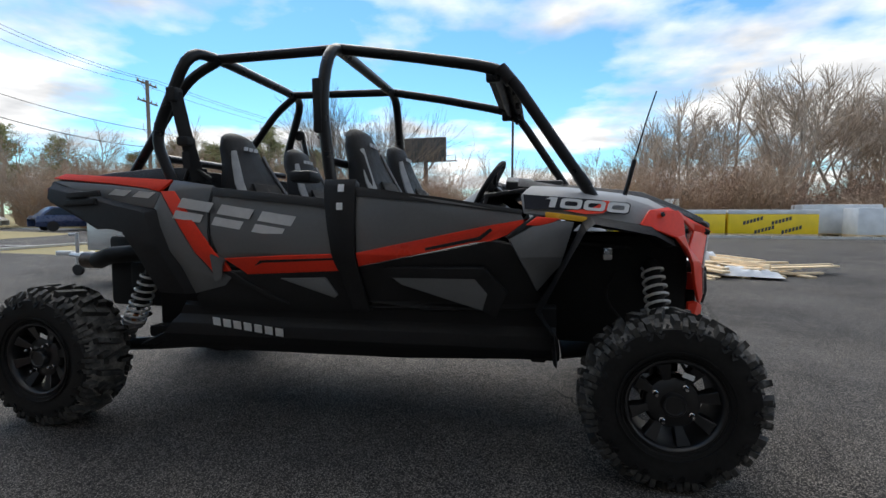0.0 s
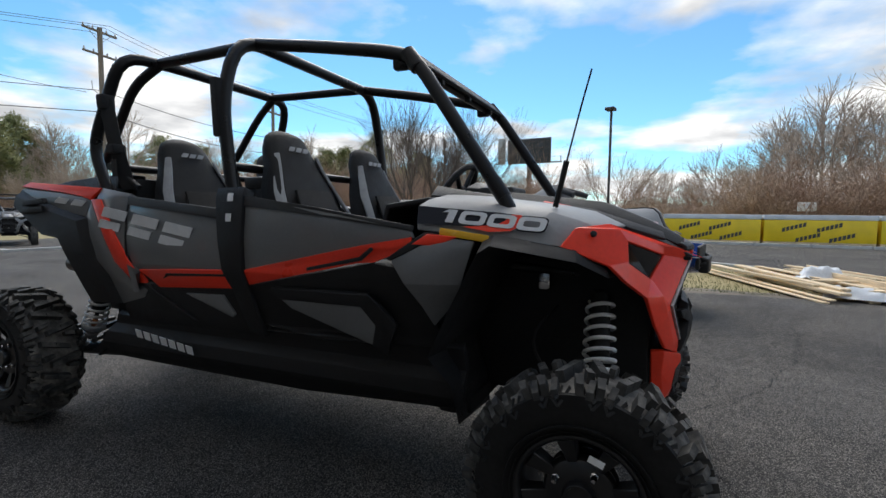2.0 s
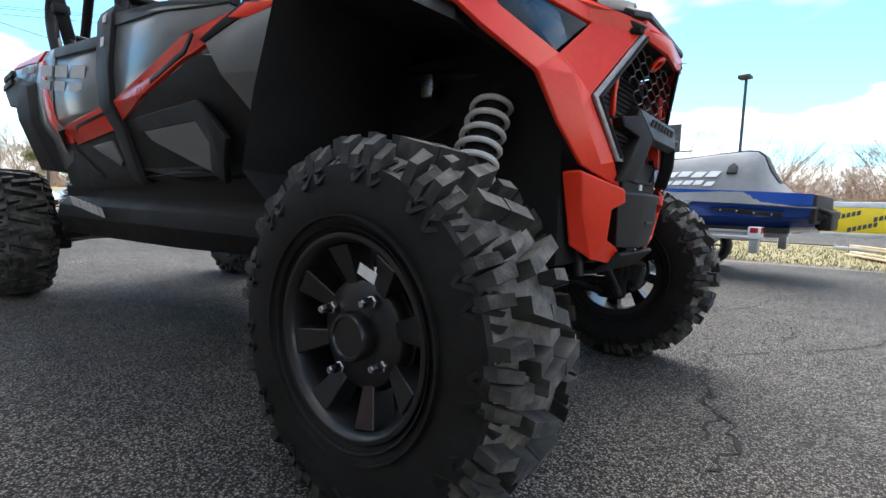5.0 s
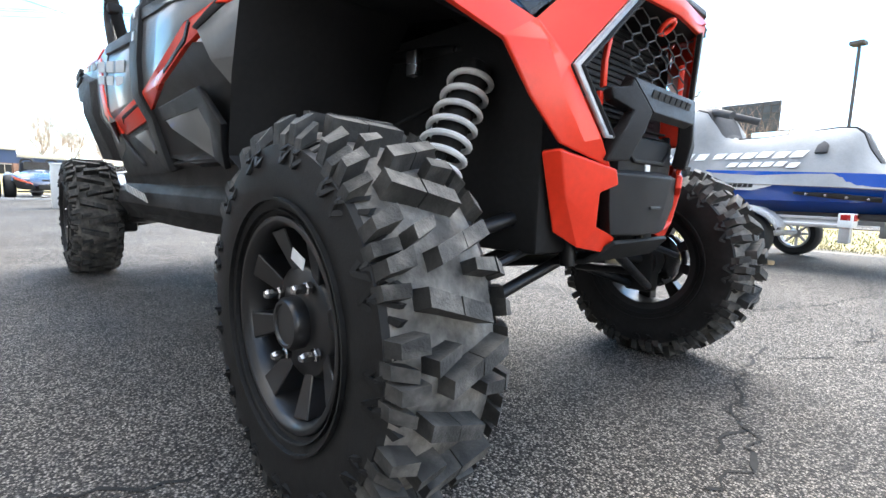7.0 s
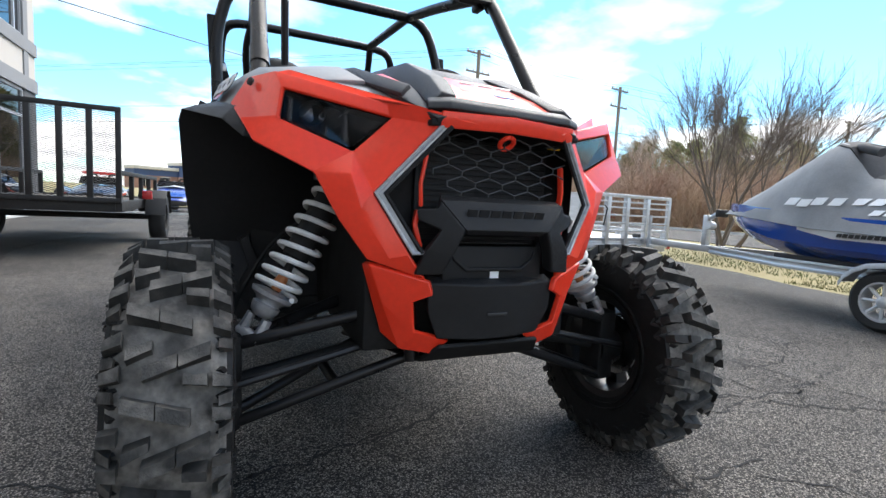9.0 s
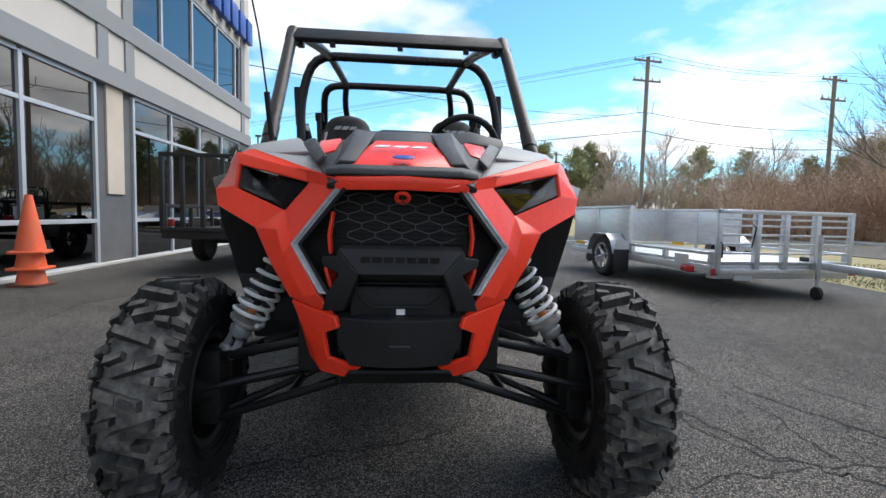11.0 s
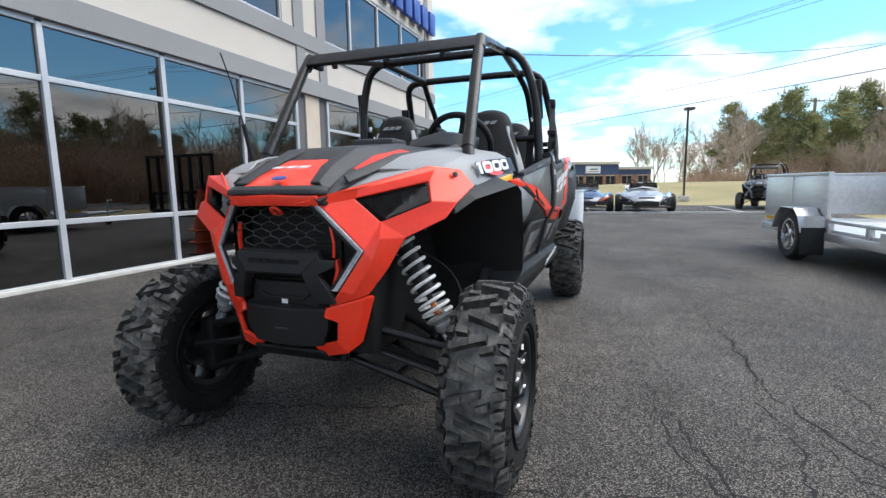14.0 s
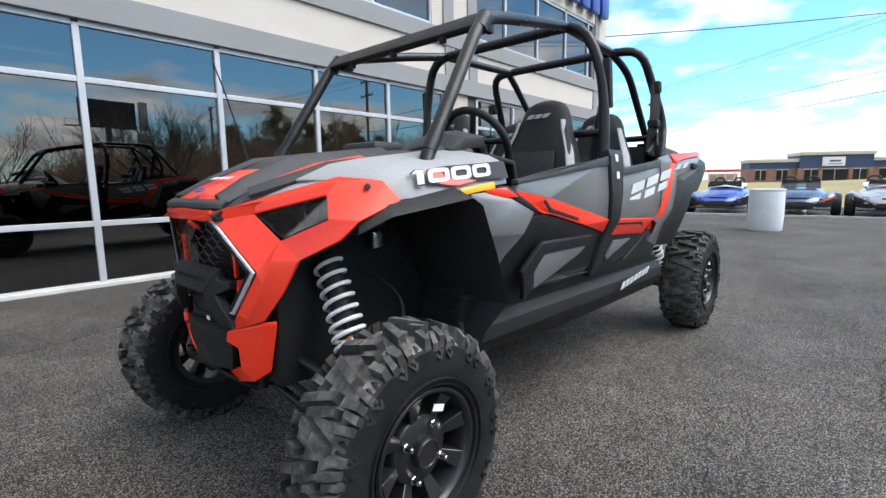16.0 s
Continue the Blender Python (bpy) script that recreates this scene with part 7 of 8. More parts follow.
# -- three-wheeled roadsters behind the kerb, noses towards the lot --
def roadster(name_label, body_col, accent, at, covered):
    t = thing("three_wheel_roadster", name_label, "roadster", "roadsters along the kerb", at=at)
    B = mat("roadster_body", body_col, 0.3, var=0.06, scale=2, coat=0.6)
    A = mat("roadster_accent", accent, 0.35, var=0.06)
    # nose at +x
    st = ((1.75, 0.30, 0.30, 0.42), (1.45, 0.62, 0.26, 0.56), (0.9, 0.66, 0.24, 0.72), (0.3, 0.70, 0.24, 0.80), (-0.5, 0.72, 0.26, 0.74), (-1.1, 0.60, 0.32, 0.84), (-1.7, 0.26, 0.45, 0.88))
    part("body", strip([[(x, q * w * a, zb + (zt - zb) * b) for q, a, b in ((-1, 0.7, 0), (-1, 1, 0.35), (-1, 0.92, 0.75), (-1, 0.55, 1), (1, 0.55, 1), (1, 0.92, 0.75), (1, 1, 0.35), (1, 0.7, 0))] for x, w, zb, zt in st], 0.02, 0.008), B, t, "angular painted body")
    part("grille", boxes(((1.50, -0.36, 0.25), (1.765, 0.36, 0.40)), ((1.40, -0.26, 0.485), (1.60, 0.26, 0.535)), bevel=0.02), STEELBLK, t, "black nose intake")
    part("splitter", boxes(((1.30, -0.75, 0.19), (1.82, 0.75, 0.225)), bevel=0.01), STEELBLK, t)
    for q in (-1, 1):
        wheel_parts(t, (0.95, q * 0.86, 0.32), 0.32, 0.23, (0, q, 0), STEELBLK, 7)
        part("front_pod", strip([[(1.62, q * 0.40, 0.34), (1.66, q * 0.55, 0.42), (1.55, q * 0.66, 0.36)], [(1.2, q * 0.55, 0.50), (1.22, q * 0.74, 0.62), (1.2, q * 0.86, 0.50)], [(0.7, q * 0.6, 0.60), (0.7, q * 0.86, 0.72), (0.7, q * 0.98, 0.62)]], 0.03, 0.008), B, t)
        part("pod_trim", strip([[(1.735, q * 0.48, 0.40), (1.730, q * 0.49, 0.43)], [(1.62, q * 0.66, 0.46), (1.60, q * 0.67, 0.52)], [(1.48, q * 0.80, 0.52), (1.44, q * 0.84, 0.60)]], 0.02, 0.004), A, t)
        part("side_intake", strip([[(1.700, q * 0.42, 0.27), (1.690, q * 0.46, 0.40)], [(1.60, q * 0.62, 0.26), (1.56, q * 0.66, 0.50)], [(1.44, q * 0.76, 0.28), (1.38, q * 0.84, 0.56)]], 0.05, 0.008), STEELBLK, t, "black triangular side intake")
        part("headlamp", boxes(((1.42, q * 0.50, 0.52), (1.52, q * 0.68, 0.56)), bevel=0.01), LED, t)
        part("roll_hoop", tubes([(-0.75, q * 0.14, 0.75), (-0.72, q * 0.16, 1.12), (-0.72, q * 0.42, 1.12), (-0.75, q * 0.46, 0.75)], r=0.03, round_=0.1), STEELBLK, t)
    wheel_parts(t, (-1.65, 0, 0.33), 0.33, 0.28, (0, 1, 0), STEELBLK, 7)
    part("windscreen", shell([(0.42, -0.5, 0.80), (0.42, 0.5, 0.80), (0.22, 0.46, 1.02), (0.22, -0.46, 1.02)], [(0, 1, 2, 3)], 0.008, 0), LENS, t)
    if covered:
        part("seat_cover", strip([[(0.45, -0.50, 0.80), (0.45, 0, 0.86), (0.45, 0.50, 0.80)], [(0.05, -0.58, 0.86), (0.05, 0, 1.0), (0.05, 0.58, 0.86)], [(-0.6, -0.55, 0.92), (-0.6, 0, 1.05), (-0.6, 0.55, 0.92)], [(-0.95, -0.5, 0.85), (-0.95, 0, 0.9), (-0.95, 0.5, 0.85)]], 0.02, 0.005), CRW, t, "white cover over the seats")
    else:
        for q in (-1, 1):
            part("seat", boxes(((-0.70, q * 0.12, 0.5), (-0.5, q * 0.48, 1.02)), bevel=0.06), SEAT, t)
    return t


HEAD = math.degrees(math.atan2(0.674, 0.739))
for k, (lab, bc, ac, cov) in enumerate((("metallic blue three-wheel roadster with covered seats", (0.02, 0.06, 0.32), (0.02, 0.02, 0.03), True), ("dark blue three-wheel roadster with orange trim", (0.05, 0.07, 0.12), (0.75, 0.12, 0.05), False), ("silver three-wheel roadster under a clear sheet", (0.36, 0.37, 0.38), (0.05, 0.05, 0.055), True))):
    roadster(lab, bc, ac, pose(-17.5 - 0.06 * k, -2.08 + 2.02 * k, 0, 0, 0, 4), cov)
roadster("dark grey three-wheel roadster with orange trim", (0.04, 0.04, 0.05), (0.5, 0.08, 0.04), pose(-17.4, -4.15, 0, 0, 0, 4), False)


# -- lamp posts, poles, wires --
POLEW = mat("weathered_pole", (0.23, 0.195, 0.155), 0.9, var=0.15, scale=2, stretch=(8, 8, 0.6))
WIRE = mat("black_cable", (0.06, 0.06, 0.065), 0.6)
LAMPM = mat("bronze_lamp_post", (0.06, 0.05, 0.045), 0.6)


def lamp_post(x, y, h, face=0.0):
    t = thing("street_lamp", "tall bronze parking lot lamp post", "street lamp", "lamp posts", at=pose(x, y, bank_z(x, y), 0, 0, face))
    part("pole", tubes([(0, 0, 0), (0, 0, h)], r=0.055, sides=8), LAMPM, t)
    part("lamp_head", boxes(((-0.10, -0.20, h - 0.04), (0.34, 0.20, h + 0.09)), bevel=0.03), LAMPM, t)
    part("footing", boxes(((-0.2, -0.2, 0), (0.2, 0.2, 0.25)), bevel=0.02), CONC, t)


lamp_post(-1.87, 20.0, 5.78, -100)
lamp_post(-25.4, 4.3, 4.5, 20)
lamp_post(-36, -11, 6.0, 20)


def utility_pole(x, y, h, turn, arms=2):
    t = thing("utility_pole", "weathered wooden utility pole with crossarms and insulators", "utility pole", "power line poles", at=pose(x, y, 0, 0, 0, turn))
    part("pole", tubes([(0, 0, 0), (0, 0, h)], r=0.19, sides=10), POLEW, t)
    for k in range(arms):
        z = h - 0.35 - 1.9 * k
        arm = part("crossarm", boxes(((-0.08, -1.5, z - 0.08), (0.08, 1.5, z + 0.08)), bevel=0.01), POLEW, t)
        for y_ in (-1.4, -0.6, 0.6, 1.4):
            part("insulator", finish(lathe(bmesh.new(), [(0.05, 0), (0.09, 0.04), (0.05, 0.1), (0.08, 0.14), (0.03, 0.26)], axis=(0, 0, 1), at=Vector((0, y_, z + 0.08)), n=8)), PLATE, arm)
    part("arm_brace", tubes([(0, -1.0, h - 0.4), (0, 0, h - 1.3), (0, 1.0, h - 0.4)], r=0.03, sides=5), GALV, t)
    part("drop_bracket", tubes([(0, 0.15, h - 5.5), (0, 0.8, h - 5.2), (0, 0.85, h - 4.2)], [(0, -0.15, h - 5.6), (0, -0.8, h - 5.3), (0, -0.85, h - 4.6)], r=0.035, sides=6), GALV, t)
    return t


POLES = [((-43.5, 23.4), 16.6), ((-41.8, 41.4), 15.2), ((-112, -63), 16.0), ((-36, 78), 15.0)]
for (px, py), h in POLES:
    utility_pole(px, py, h, 8)
utility_pole(-78, 26, 12, 30, 1)
utility_pole(-96, 20, 12, 30, 1)
bm = bmesh.new()


def cable(a, b, sag, r=0.02):
    a, b = Vector(a), Vector(b)
    tube(bm, [a.lerp(b, k / 14) - Vector((0, 0, sag * 4 * (k / 14) * (1 - k / 14))) for k in range(15)], r, 4, cap=False)


order = [3, 1, 0, 2]
for i, j in zip(order, order[1:]):
    (ax, ay), ah = POLES[i]
    (bx, by), bh = POLES[j]
    for o in (-1.4, 0.6, 1.4):
        cable((ax + o, ay, ah - 0.1), (bx + o, by, bh - 0.1), 0.7)
    cable((ax, ay, ah - 5.2), (bx, by, bh - 5.2), 0.5, 0.03)
    cable((ax, ay, ah - 7.0), (bx, by, bh - 7.0), 0.6, 0.035)
cable((-43.5, 22.2, 11), (-12.4, -14, 6.6), 1.0, 0.02)
w = part("power_lines", bm, WIRE, None)
tagged(w, "black overhead power lines between the poles", "power line", kind="stuff")

# -- billboard --
bb = thing("billboard", "dark steel billboard seen from behind on a post", "billboard", at=pose(-22.0, 86.0, 0, 0, 0, -6))
part("panel", boxes(((-4.6, 0, 11.0), (3.8, 0.35, 15.6)), bevel=0.03), mat("billboard_back", (0.05, 0.055, 0.06), 0.7, var=0.3, scale=1), bb)
for k in range(4):
    part("stringer", boxes(((-4.6, -0.12, 11.4 + 1.2 * k), (3.8, 0.0, 11.5 + 1.2 * k))), LAMPM, bb, smooth=0)
for k in range(8):
    part("upright", boxes(((-4.4 + 1.15 * k, -0.14, 11.0), (-4.3 + 1.15 * k, 0.0, 15.6))), LAMPM, bb, smooth=0)
part("side_panel", boxes(((-6.2, -0.9, 11.0), (-5.0, 0.0, 15.8)), bevel=0.03), PLATE, bb)
part("catwalk", boxes(((3.8, -0.8, 11.0), (6.0, 0.3, 11.1)), ((3.8, -0.8, 12.0), (6.0, -0.76, 12.06)), ((5.9, -0.8, 11.0), (5.98, -0.74, 12.06))), LAMPM, bb)
part("column", tubes([(-0.4, 0.6, 0), (-0.4, 0.6, 11.2)], r=0.45, sides=14), LAMPM, bb)

# -- far shop --
BRICK = mat("far_brick", (0.28, 0.155, 0.11), 0.9, var=0.15, scale=0.8)
BLUEW = mat("blue_fascia", (0.045, 0.075, 0.16), 0.7, var=0.06)
CREAM = mat("cream_cornice", (0.55, 0.51, 0.44), 0.8)
DARKW = mat("dark_shop_window", (0.02, 0.022, 0.025), 0.15)
shop = thing("shop_building", "single-storey brick shop with blue fascia and cream cornice", "building", at=pose(-82.0, -12.3, 0.45, 0, 0, 118.5) @ Matrix.Scale(0.69, 4))
# local x along its front, -y towards the lot
for n, (x0, x1, zb, zt) in enumerate(((0, 9, 2.9, 4.9), (9, 22, 2.9, 6.2), (22, 31.5, 2.9, 4.9))):
    d = 0.7 if n == 1 else 0
    part("wall", boxes(((x0, -d, 0), (x1, 5, zb))), BRICK, shop, smooth=0)
    part("fascia", boxes(((x0, -d - 0.05, zb), (x1, 5, zt - 0.7))), BLUEW, shop, smooth=0)
    part("cornice", boxes(((x0 - 0.2, -d - 0.5, zt - 0.7), (x1 + 0.2, 5, zt)), bevel=0.05), CREAM, shop)
for x0, x1 in ((1.2, 3.2), (5.2, 7.2), (10.0, 12.4), (13.2, 17.6), (18.6, 21.0), (23.5, 26.0), (28, 30.5)):
    d = 0.7 if 9 < x0 < 22 else 0
    wdw = part("window", boxes(((x0, -d - 0.06, 0.5 if x0 not in (13.2,) else 0.05), (x1, -d + 0.2, 2.6))), DARKW, shop)
    part("window_frame", boxes(((x0 - 0.12, -d - 0.1, 2.6), (x1 + 0.12, -d + 0.1, 2.75)), (((x0 + x1) / 2 - 0.05, -d - 0.1, 0.5), ((x0 + x1) / 2 + 0.05, -d - 0.07, 2.6))), CREAM, wdw)
for x in (9.0, 12.8, 18.1, 21.5):
    part("pier", boxes(((x - 0.35, -1.0, 0), (x + 0.35, -0.7, 2.9)), bevel=0.03), BRICK, shop)
part("shop_sign", joined(boxes(((13.0, -0.95, 3.25), (17.0, -0.8, 5.1)), bevel=0.03)), WHITE, shop, "white sign board")
part("sign_bar", boxes(((14.2, -0.965, 4.1), (16.2, -0.955, 4.45)), ((14.0, -0.965, 3.6), (16.5, -0.955, 3.75))), BLUEW, shop, smooth=0)
rs = thing("filling_station", "red and white canopy of a far filling station", "building", at=pose(-96, -18.6, 0.5, 0, 0, 112) @ Matrix.Scale(0.45, 4))
part("canopy", boxes(((-6, -3, 4.0), (7, 3, 5.0)), bevel=0.1), mat("red_canopy", (0.6, 0.03, 0.03), 0.5), rs)
part("column", boxes(*[((x - 0.2, -0.2, 0), (x + 0.2, 0.2, 4.0)) for x in (-5, -2, 1, 4, 6.5)]), WHITE, rs)
part("kiosk", boxes(((-4, 4, 0), (6, 8, 3.4)), bevel=0.05), CREAM, rs)


# -- far parked cars --
def far_car(x, y, turn, col, lab):
    t = thing("parked_car", lab, "car", "far parked cars", at=pose(x, y, bank_z(x, y), 0, 0, turn))
    P = mat("car_paint", col, 0.3, var=0.05, coat=0.6)
    part("body", strip([[(xx, q * w, z) for q, w, z in ((-1, 0.82, 0.28), (-1, 0.9, 0.6), (-1, 0.82, zt), (1, 0.82, zt), (1, 0.9, 0.6), (1, 0.82, 0.28))] for xx, zt in ((-2.2, 0.75), (-2.1, 0.95), (-1.2, 1.0), (0.9, 0.98), (2.0, 0.85), (2.25, 0.62))], 0.04, 0.02), P, t)
    part("cabin", strip([[(xx, q * w, z) for q, w, z in ((-1, 0.80, 0.96), (-1, 0.62, zt), (1, 0.62, zt), (1, 0.80, 0.96))] for xx, zt in ((-1.9, 1.0), (-1.3, 1.52), (0.1, 1.56), (1.1, 1.0))], 0.04, 0.02), P, t)
    part("glass", strip([[(xx, q * w, z) for q, w, z in ((-1, 0.815, 1.02), (-1, 0.675, zt), (1, 0.675, zt), (1, 0.815, 1.02))] for xx, zt in ((-1.75, 1.05), (-1.25, 1.42), (0.05, 1.46), (0.95, 1.05))], 0.02, 0), DARKW, t)
    for wx in (-1.35, 1.35):
        for q in (-1, 1):
            part("wheel", finish(lathe(bmesh.new(), [(0.05, -0.1), (0.3, -0.1), (0.32, 0), (0.3, 0.1), (0.05, 0.1)], at=Vector((wx, q * 0.8, 0.32)), n=18)), TRTYRE, t)


rnd = random.Random(4)
for k, (x, y, col, lab) in enumerate(((-72, 13, (0.6, 0.6, 0.6), "white parked car far off"), (-76, 16.5, (0.5, 0.5, 0.5), "white parked car far off"), (-70, 20, (0.45, 0.46, 0.48), "silver parked car far off"), (-66, 24, (0.05, 0.05, 0.06), "black parked car far off"), (-60, 27.5, (0.5, 0.5, 0.5), "white parked car far off"), (-38, 21.5, (0.55, 0.52, 0.45), "pale parked car beyond the trailer"), (-30, 22.5, (0.03, 0.05, 0.12), "dark blue parked car beyond the trailer"), (-27, 24.2, (0.45, 0.04, 0.04), "red parked car beyond the trailer"))):
    far_car(x, y, rnd.uniform(20, 70), col, lab)

# a second, dark vehicle of the same make far off
copy2 = copy_thing(utv, pose(-18.8, 6.0, 0, 0, 0, -24) @ Matrix.Scale(0.88, 4))
tagged(copy2, "dark grey four-seat off-road side-by-side parked beyond the trailer", "off-road vehicle")
recolour = {RED: GREY, LGREY: GREY, YELLOW: BLACKP}
for o in copy2.children_recursive:
    if o.type == "MESH" and o.data.materials and o.data.materials[0] in recolour:
        o.data = o.data.copy()
        o.data.materials[0] = recolour[o.data.materials[0]]

# -- fine cracks in the asphalt, thin strips on it with their shadow as colour --
CRACK = mat("crack_shadow", (0.012, 0.012, 0.012), 0.95, var=0.2, scale=30)
bm = bmesh.new()
rnd = random.Random(8)


def crack(pts, w, rough=0.05):
    path = []
    for (x0, y0), (x1, y1) in zip(pts, pts[1:]):
        n = max(2, int(math.hypot(x1 - x0, y1 - y0) / 0.035))
        for k in range(n):
            f = k / n
            path.append(Vector((x0 + (x1 - x0) * f + rnd.gauss(0, rough * 0.25) + 0.03 * noise.noise((x0 + 9 * f, y0, 0)), y0 + (y1 - y0) * f + rnd.gauss(0, rough * 0.25) + 0.03 * noise.noise((y0, 9 * f, 3)), 0.0022)))
    prev = None
    for a, b in zip(path, path[1:]):
        d = (b - a).normalized()
        h = Vector((-d.y, d.x, 0)) * w * rnd.uniform(0.25, 1.0)
        cur = (bm.verts.new(a + h), bm.verts.new(a - h))
        if prev:
            bm.faces.new((prev[0], prev[1], cur[1], cur[0]))
        prev = cur


for pts, w in (([(0.30, 1.05), (0.33, 0.70), (0.40, 0.36), (0.52, 0.05), (0.46, -0.22)], 0.0045), ([(-0.45, 0.3), (-0.276, -0.024), (-0.215, -0.311), (-0.15, -0.437), (0.1, -0.75)], 0.0035),
               ([(-2.9, 1.75), (-2.28, 1.76), (-1.75, 1.83), (-1.04, 1.82), (-0.76, 1.90), (-0.3, 2.1), (0.3, 2.2)], 0.0045), ([(-0.75, 1.32), (-0.45, 1.40), (-0.13, 1.49), (0.1, 1.75), (0.3, 2.2), (0.9, 2.3)], 0.0045),
               ([(-0.33, 1.93), (-0.33, 2.30), (-0.6, 2.9), (-0.4, 3.6)], 0.004), ([(-0.75, 1.32), (-1.3, 1.2), (-1.8, 1.05)], 0.003), ([(0.83, 1.53), (0.6, 1.2), (0.33, 0.9)], 0.003), ([(0.83, 1.53), (1.2, 2.4), (1.5, 3.6), (1.4, 5.0)], 0.004),
               ([(0.3, 2.2), (0.5, 3.0), (0.2, 4.2), (0.6, 6.0)], 0.0045), ([(-0.4, 3.6), (0.2, 4.2), (1.4, 5.0), (3, 5.4)], 0.004), ([(0.7, -0.62), (1.1, -0.9), (1.3, -1.5)], 0.003), ([(-3.9, 2.6), (-2.9, 1.75), (-2.5, 1.2)], 0.003),
               ([(1.0, 0.1), (0.8, -0.2), (0.7, -0.62)], 0.0025), ([(2.3, 3.0), (1.5, 3.6), (0.5, 3.0)], 0.0035), ([(-6.5, 1.2), (-5, 1.6), (-3.9, 2.6)], 0.004), ([(0.55, 1.45), (0.62, 1.75), (0.45, 2.0), (0.3, 2.2)], 0.004), ([(0.1, 1.75), (-0.1, 2.05), (-0.33, 1.93)], 0.0035)):
    crack(pts, w * 1.9)
for pts in ([(-2.12, 1.82), (-1.26, 1.81), (-0.9, 1.75), (-0.63, 1.81), (-0.3, 1.74), (-0.03, 1.70)], [(-0.75, 1.28), (-0.36, 1.32), (-0.11, 1.45), (-0.04, 1.65), (-0.03, 1.9), (-0.17, 2.63)],
            [(-1.29, 2.17), (-0.94, 2.23), (-0.73, 2.33), (-0.2, 2.6)], [(-0.13, -0.6), (-0.2, -0.32), (-0.26, -0.02), (-0.45, 0.3)], [(0.14, 0.75), (0.35, 0.63), (0.4, 0.34), (0.46, 0.23), (0.43, -0.03)],
            [(-0.35, -1.2), (-0.27, -1.0), (-0.22, -0.9), (-0.16, -0.78)], [(0.11, 0.75), (0.0, 1.2), (-0.03, 1.65)]):
    crack(pts, 0.007)


def crack_net(x0, x1, y0, y1, step, keep, w):
    """Cracks along the edges of an uneven net of cells."""
    nx, ny = int((x1 - x0) / step), int((y1 - y0) / step)
    node = {(i, j): (x0 + step * (i + 0.5 * (j % 2) + rnd.uniform(-0.32, 0.32)), y0 + step * (j + rnd.uniform(-0.32, 0.32))) for i in range(nx + 1) for j in range(ny + 1)}
    for (i, j), p in node.items():
        for q in ((i + 1, j), (i, j + 1)):
            if q in node and rnd.random() < keep:
                crack([p, node[q]], w * rnd.uniform(0.5, 1.0), 0.03)


crack_net(-1.6, 1.3, 1.9, 5.2, 0.42, 0.5, 0.0036)
crack_net(-3.2, 0.4, 1.5, 3.4, 0.75, 0.35, 0.003)
tagged(part("asphalt_cracks", bm, CRACK, None, smooth=0), "fine dark cracks in the asphalt", "crack", kind="stuff")

# -- stock inside the showroom --
stock = copy_thing(utv, pose(0.9, -7.1, 0.005, 0, 0, 176))
tagged(stock, "dark four-seat off-road side-by-side inside the showroom", "off-road vehicle")
recolour = {RED: BLACKP, LGREY: GREY, YELLOW: BLACKP}
for o in stock.children_recursive:
    if o.type == "MESH" and o.data.materials and o.data.materials[0] in recolour:
        o.data = o.data.copy()
        o.data.materials[0] = recolour[o.data.materials[0]]


def quad_bike(x, y, turn, col, lab):
    t = thing("quad_bike", lab, "quad bike", "stock in the showroom", at=pose(x, y, 0.005, 0, 0, turn))
    P = mat("quad_plastic", col, 0.4, var=0.06)
    part("body", strip([[(xx, q * w, z) for q, w, z in ((-1, w0, z0 - 0.15), (-1, w0 * 0.7, z0), (1, w0 * 0.7, z0), (1, w0, z0 - 0.15))] for xx, w0, z0 in ((0.9, 0.25, 0.62), (0.6, 0.42, 0.82), (0.2, 0.2, 0.86), (-0.3, 0.18, 0.78), (-0.6, 0.4, 0.80), (-0.9, 0.3, 0.72))], 0.03, 0.01), P, t)
    part("seat", boxes(((-0.65, -0.14, 0.78), (0.1, 0.14, 0.90)), bevel=0.05), SEAT, t)
    part("handlebar", tubes([(0.30, -0.38, 1.06), (0.38, -0.15, 1.0), (0.38, 0.15, 1.0), (0.30, 0.38, 1.06)], [(0.38, 0, 1.0), (0.52, 0, 0.8)], r=0.018), STEELBLK, t)
    part("windshield", shell([(0.55, -0.16, 0.86), (0.55, 0.16, 0.86), (0.42, 0.10, 1.12), (0.42, -0.10, 1.12)], [(0, 1, 2, 3)], 0.01, 0.002), P, t)
    part("price_card", boxes(((0.60, 0.05, 0.88), (0.61, 0.22, 1.08))), WHITE, t, smooth=0)
    for wx in (0.62, -0.62):
        for q in (-1, 1):
            wheel_parts(t, (wx, q * 0.46, 0.28), 0.28, 0.2, (0, q, 0), STEELBLK, 5, 0.5)


for x, y, tr, col, lab in ((-1.9, -6.4, 60, (0.55, 0.62, 0.03), "lime yellow quad bike inside the showroom"), (-3.3, -6.6, 70, (0.03, 0.12, 0.55), "blue quad bike inside the showroom"), (-4.6, -6.2, 60, (0.5, 0.03, 0.03), "red quad bike inside the showroom"), (-8.2, -6.3, 50, (0.5, 0.5, 0.5), "white quad bike inside the showroom"), (3.9, -6.4, 100, (0.5, 0.03, 0.03), "red quad bike inside the showroom")):
    quad_bike(x, y, tr, col, lab)
lit = mat("tube_light", (0.9, 0.9, 0.9), 0.5)
lit.node_tree.nodes["Principled BSDF"].inputs["Emission Color"].default_value = (1, 0.97, 0.92, 1)
lit.node_tree.nodes["Principled BSDF"].inputs["Emission Strength"].default_value = 5.0
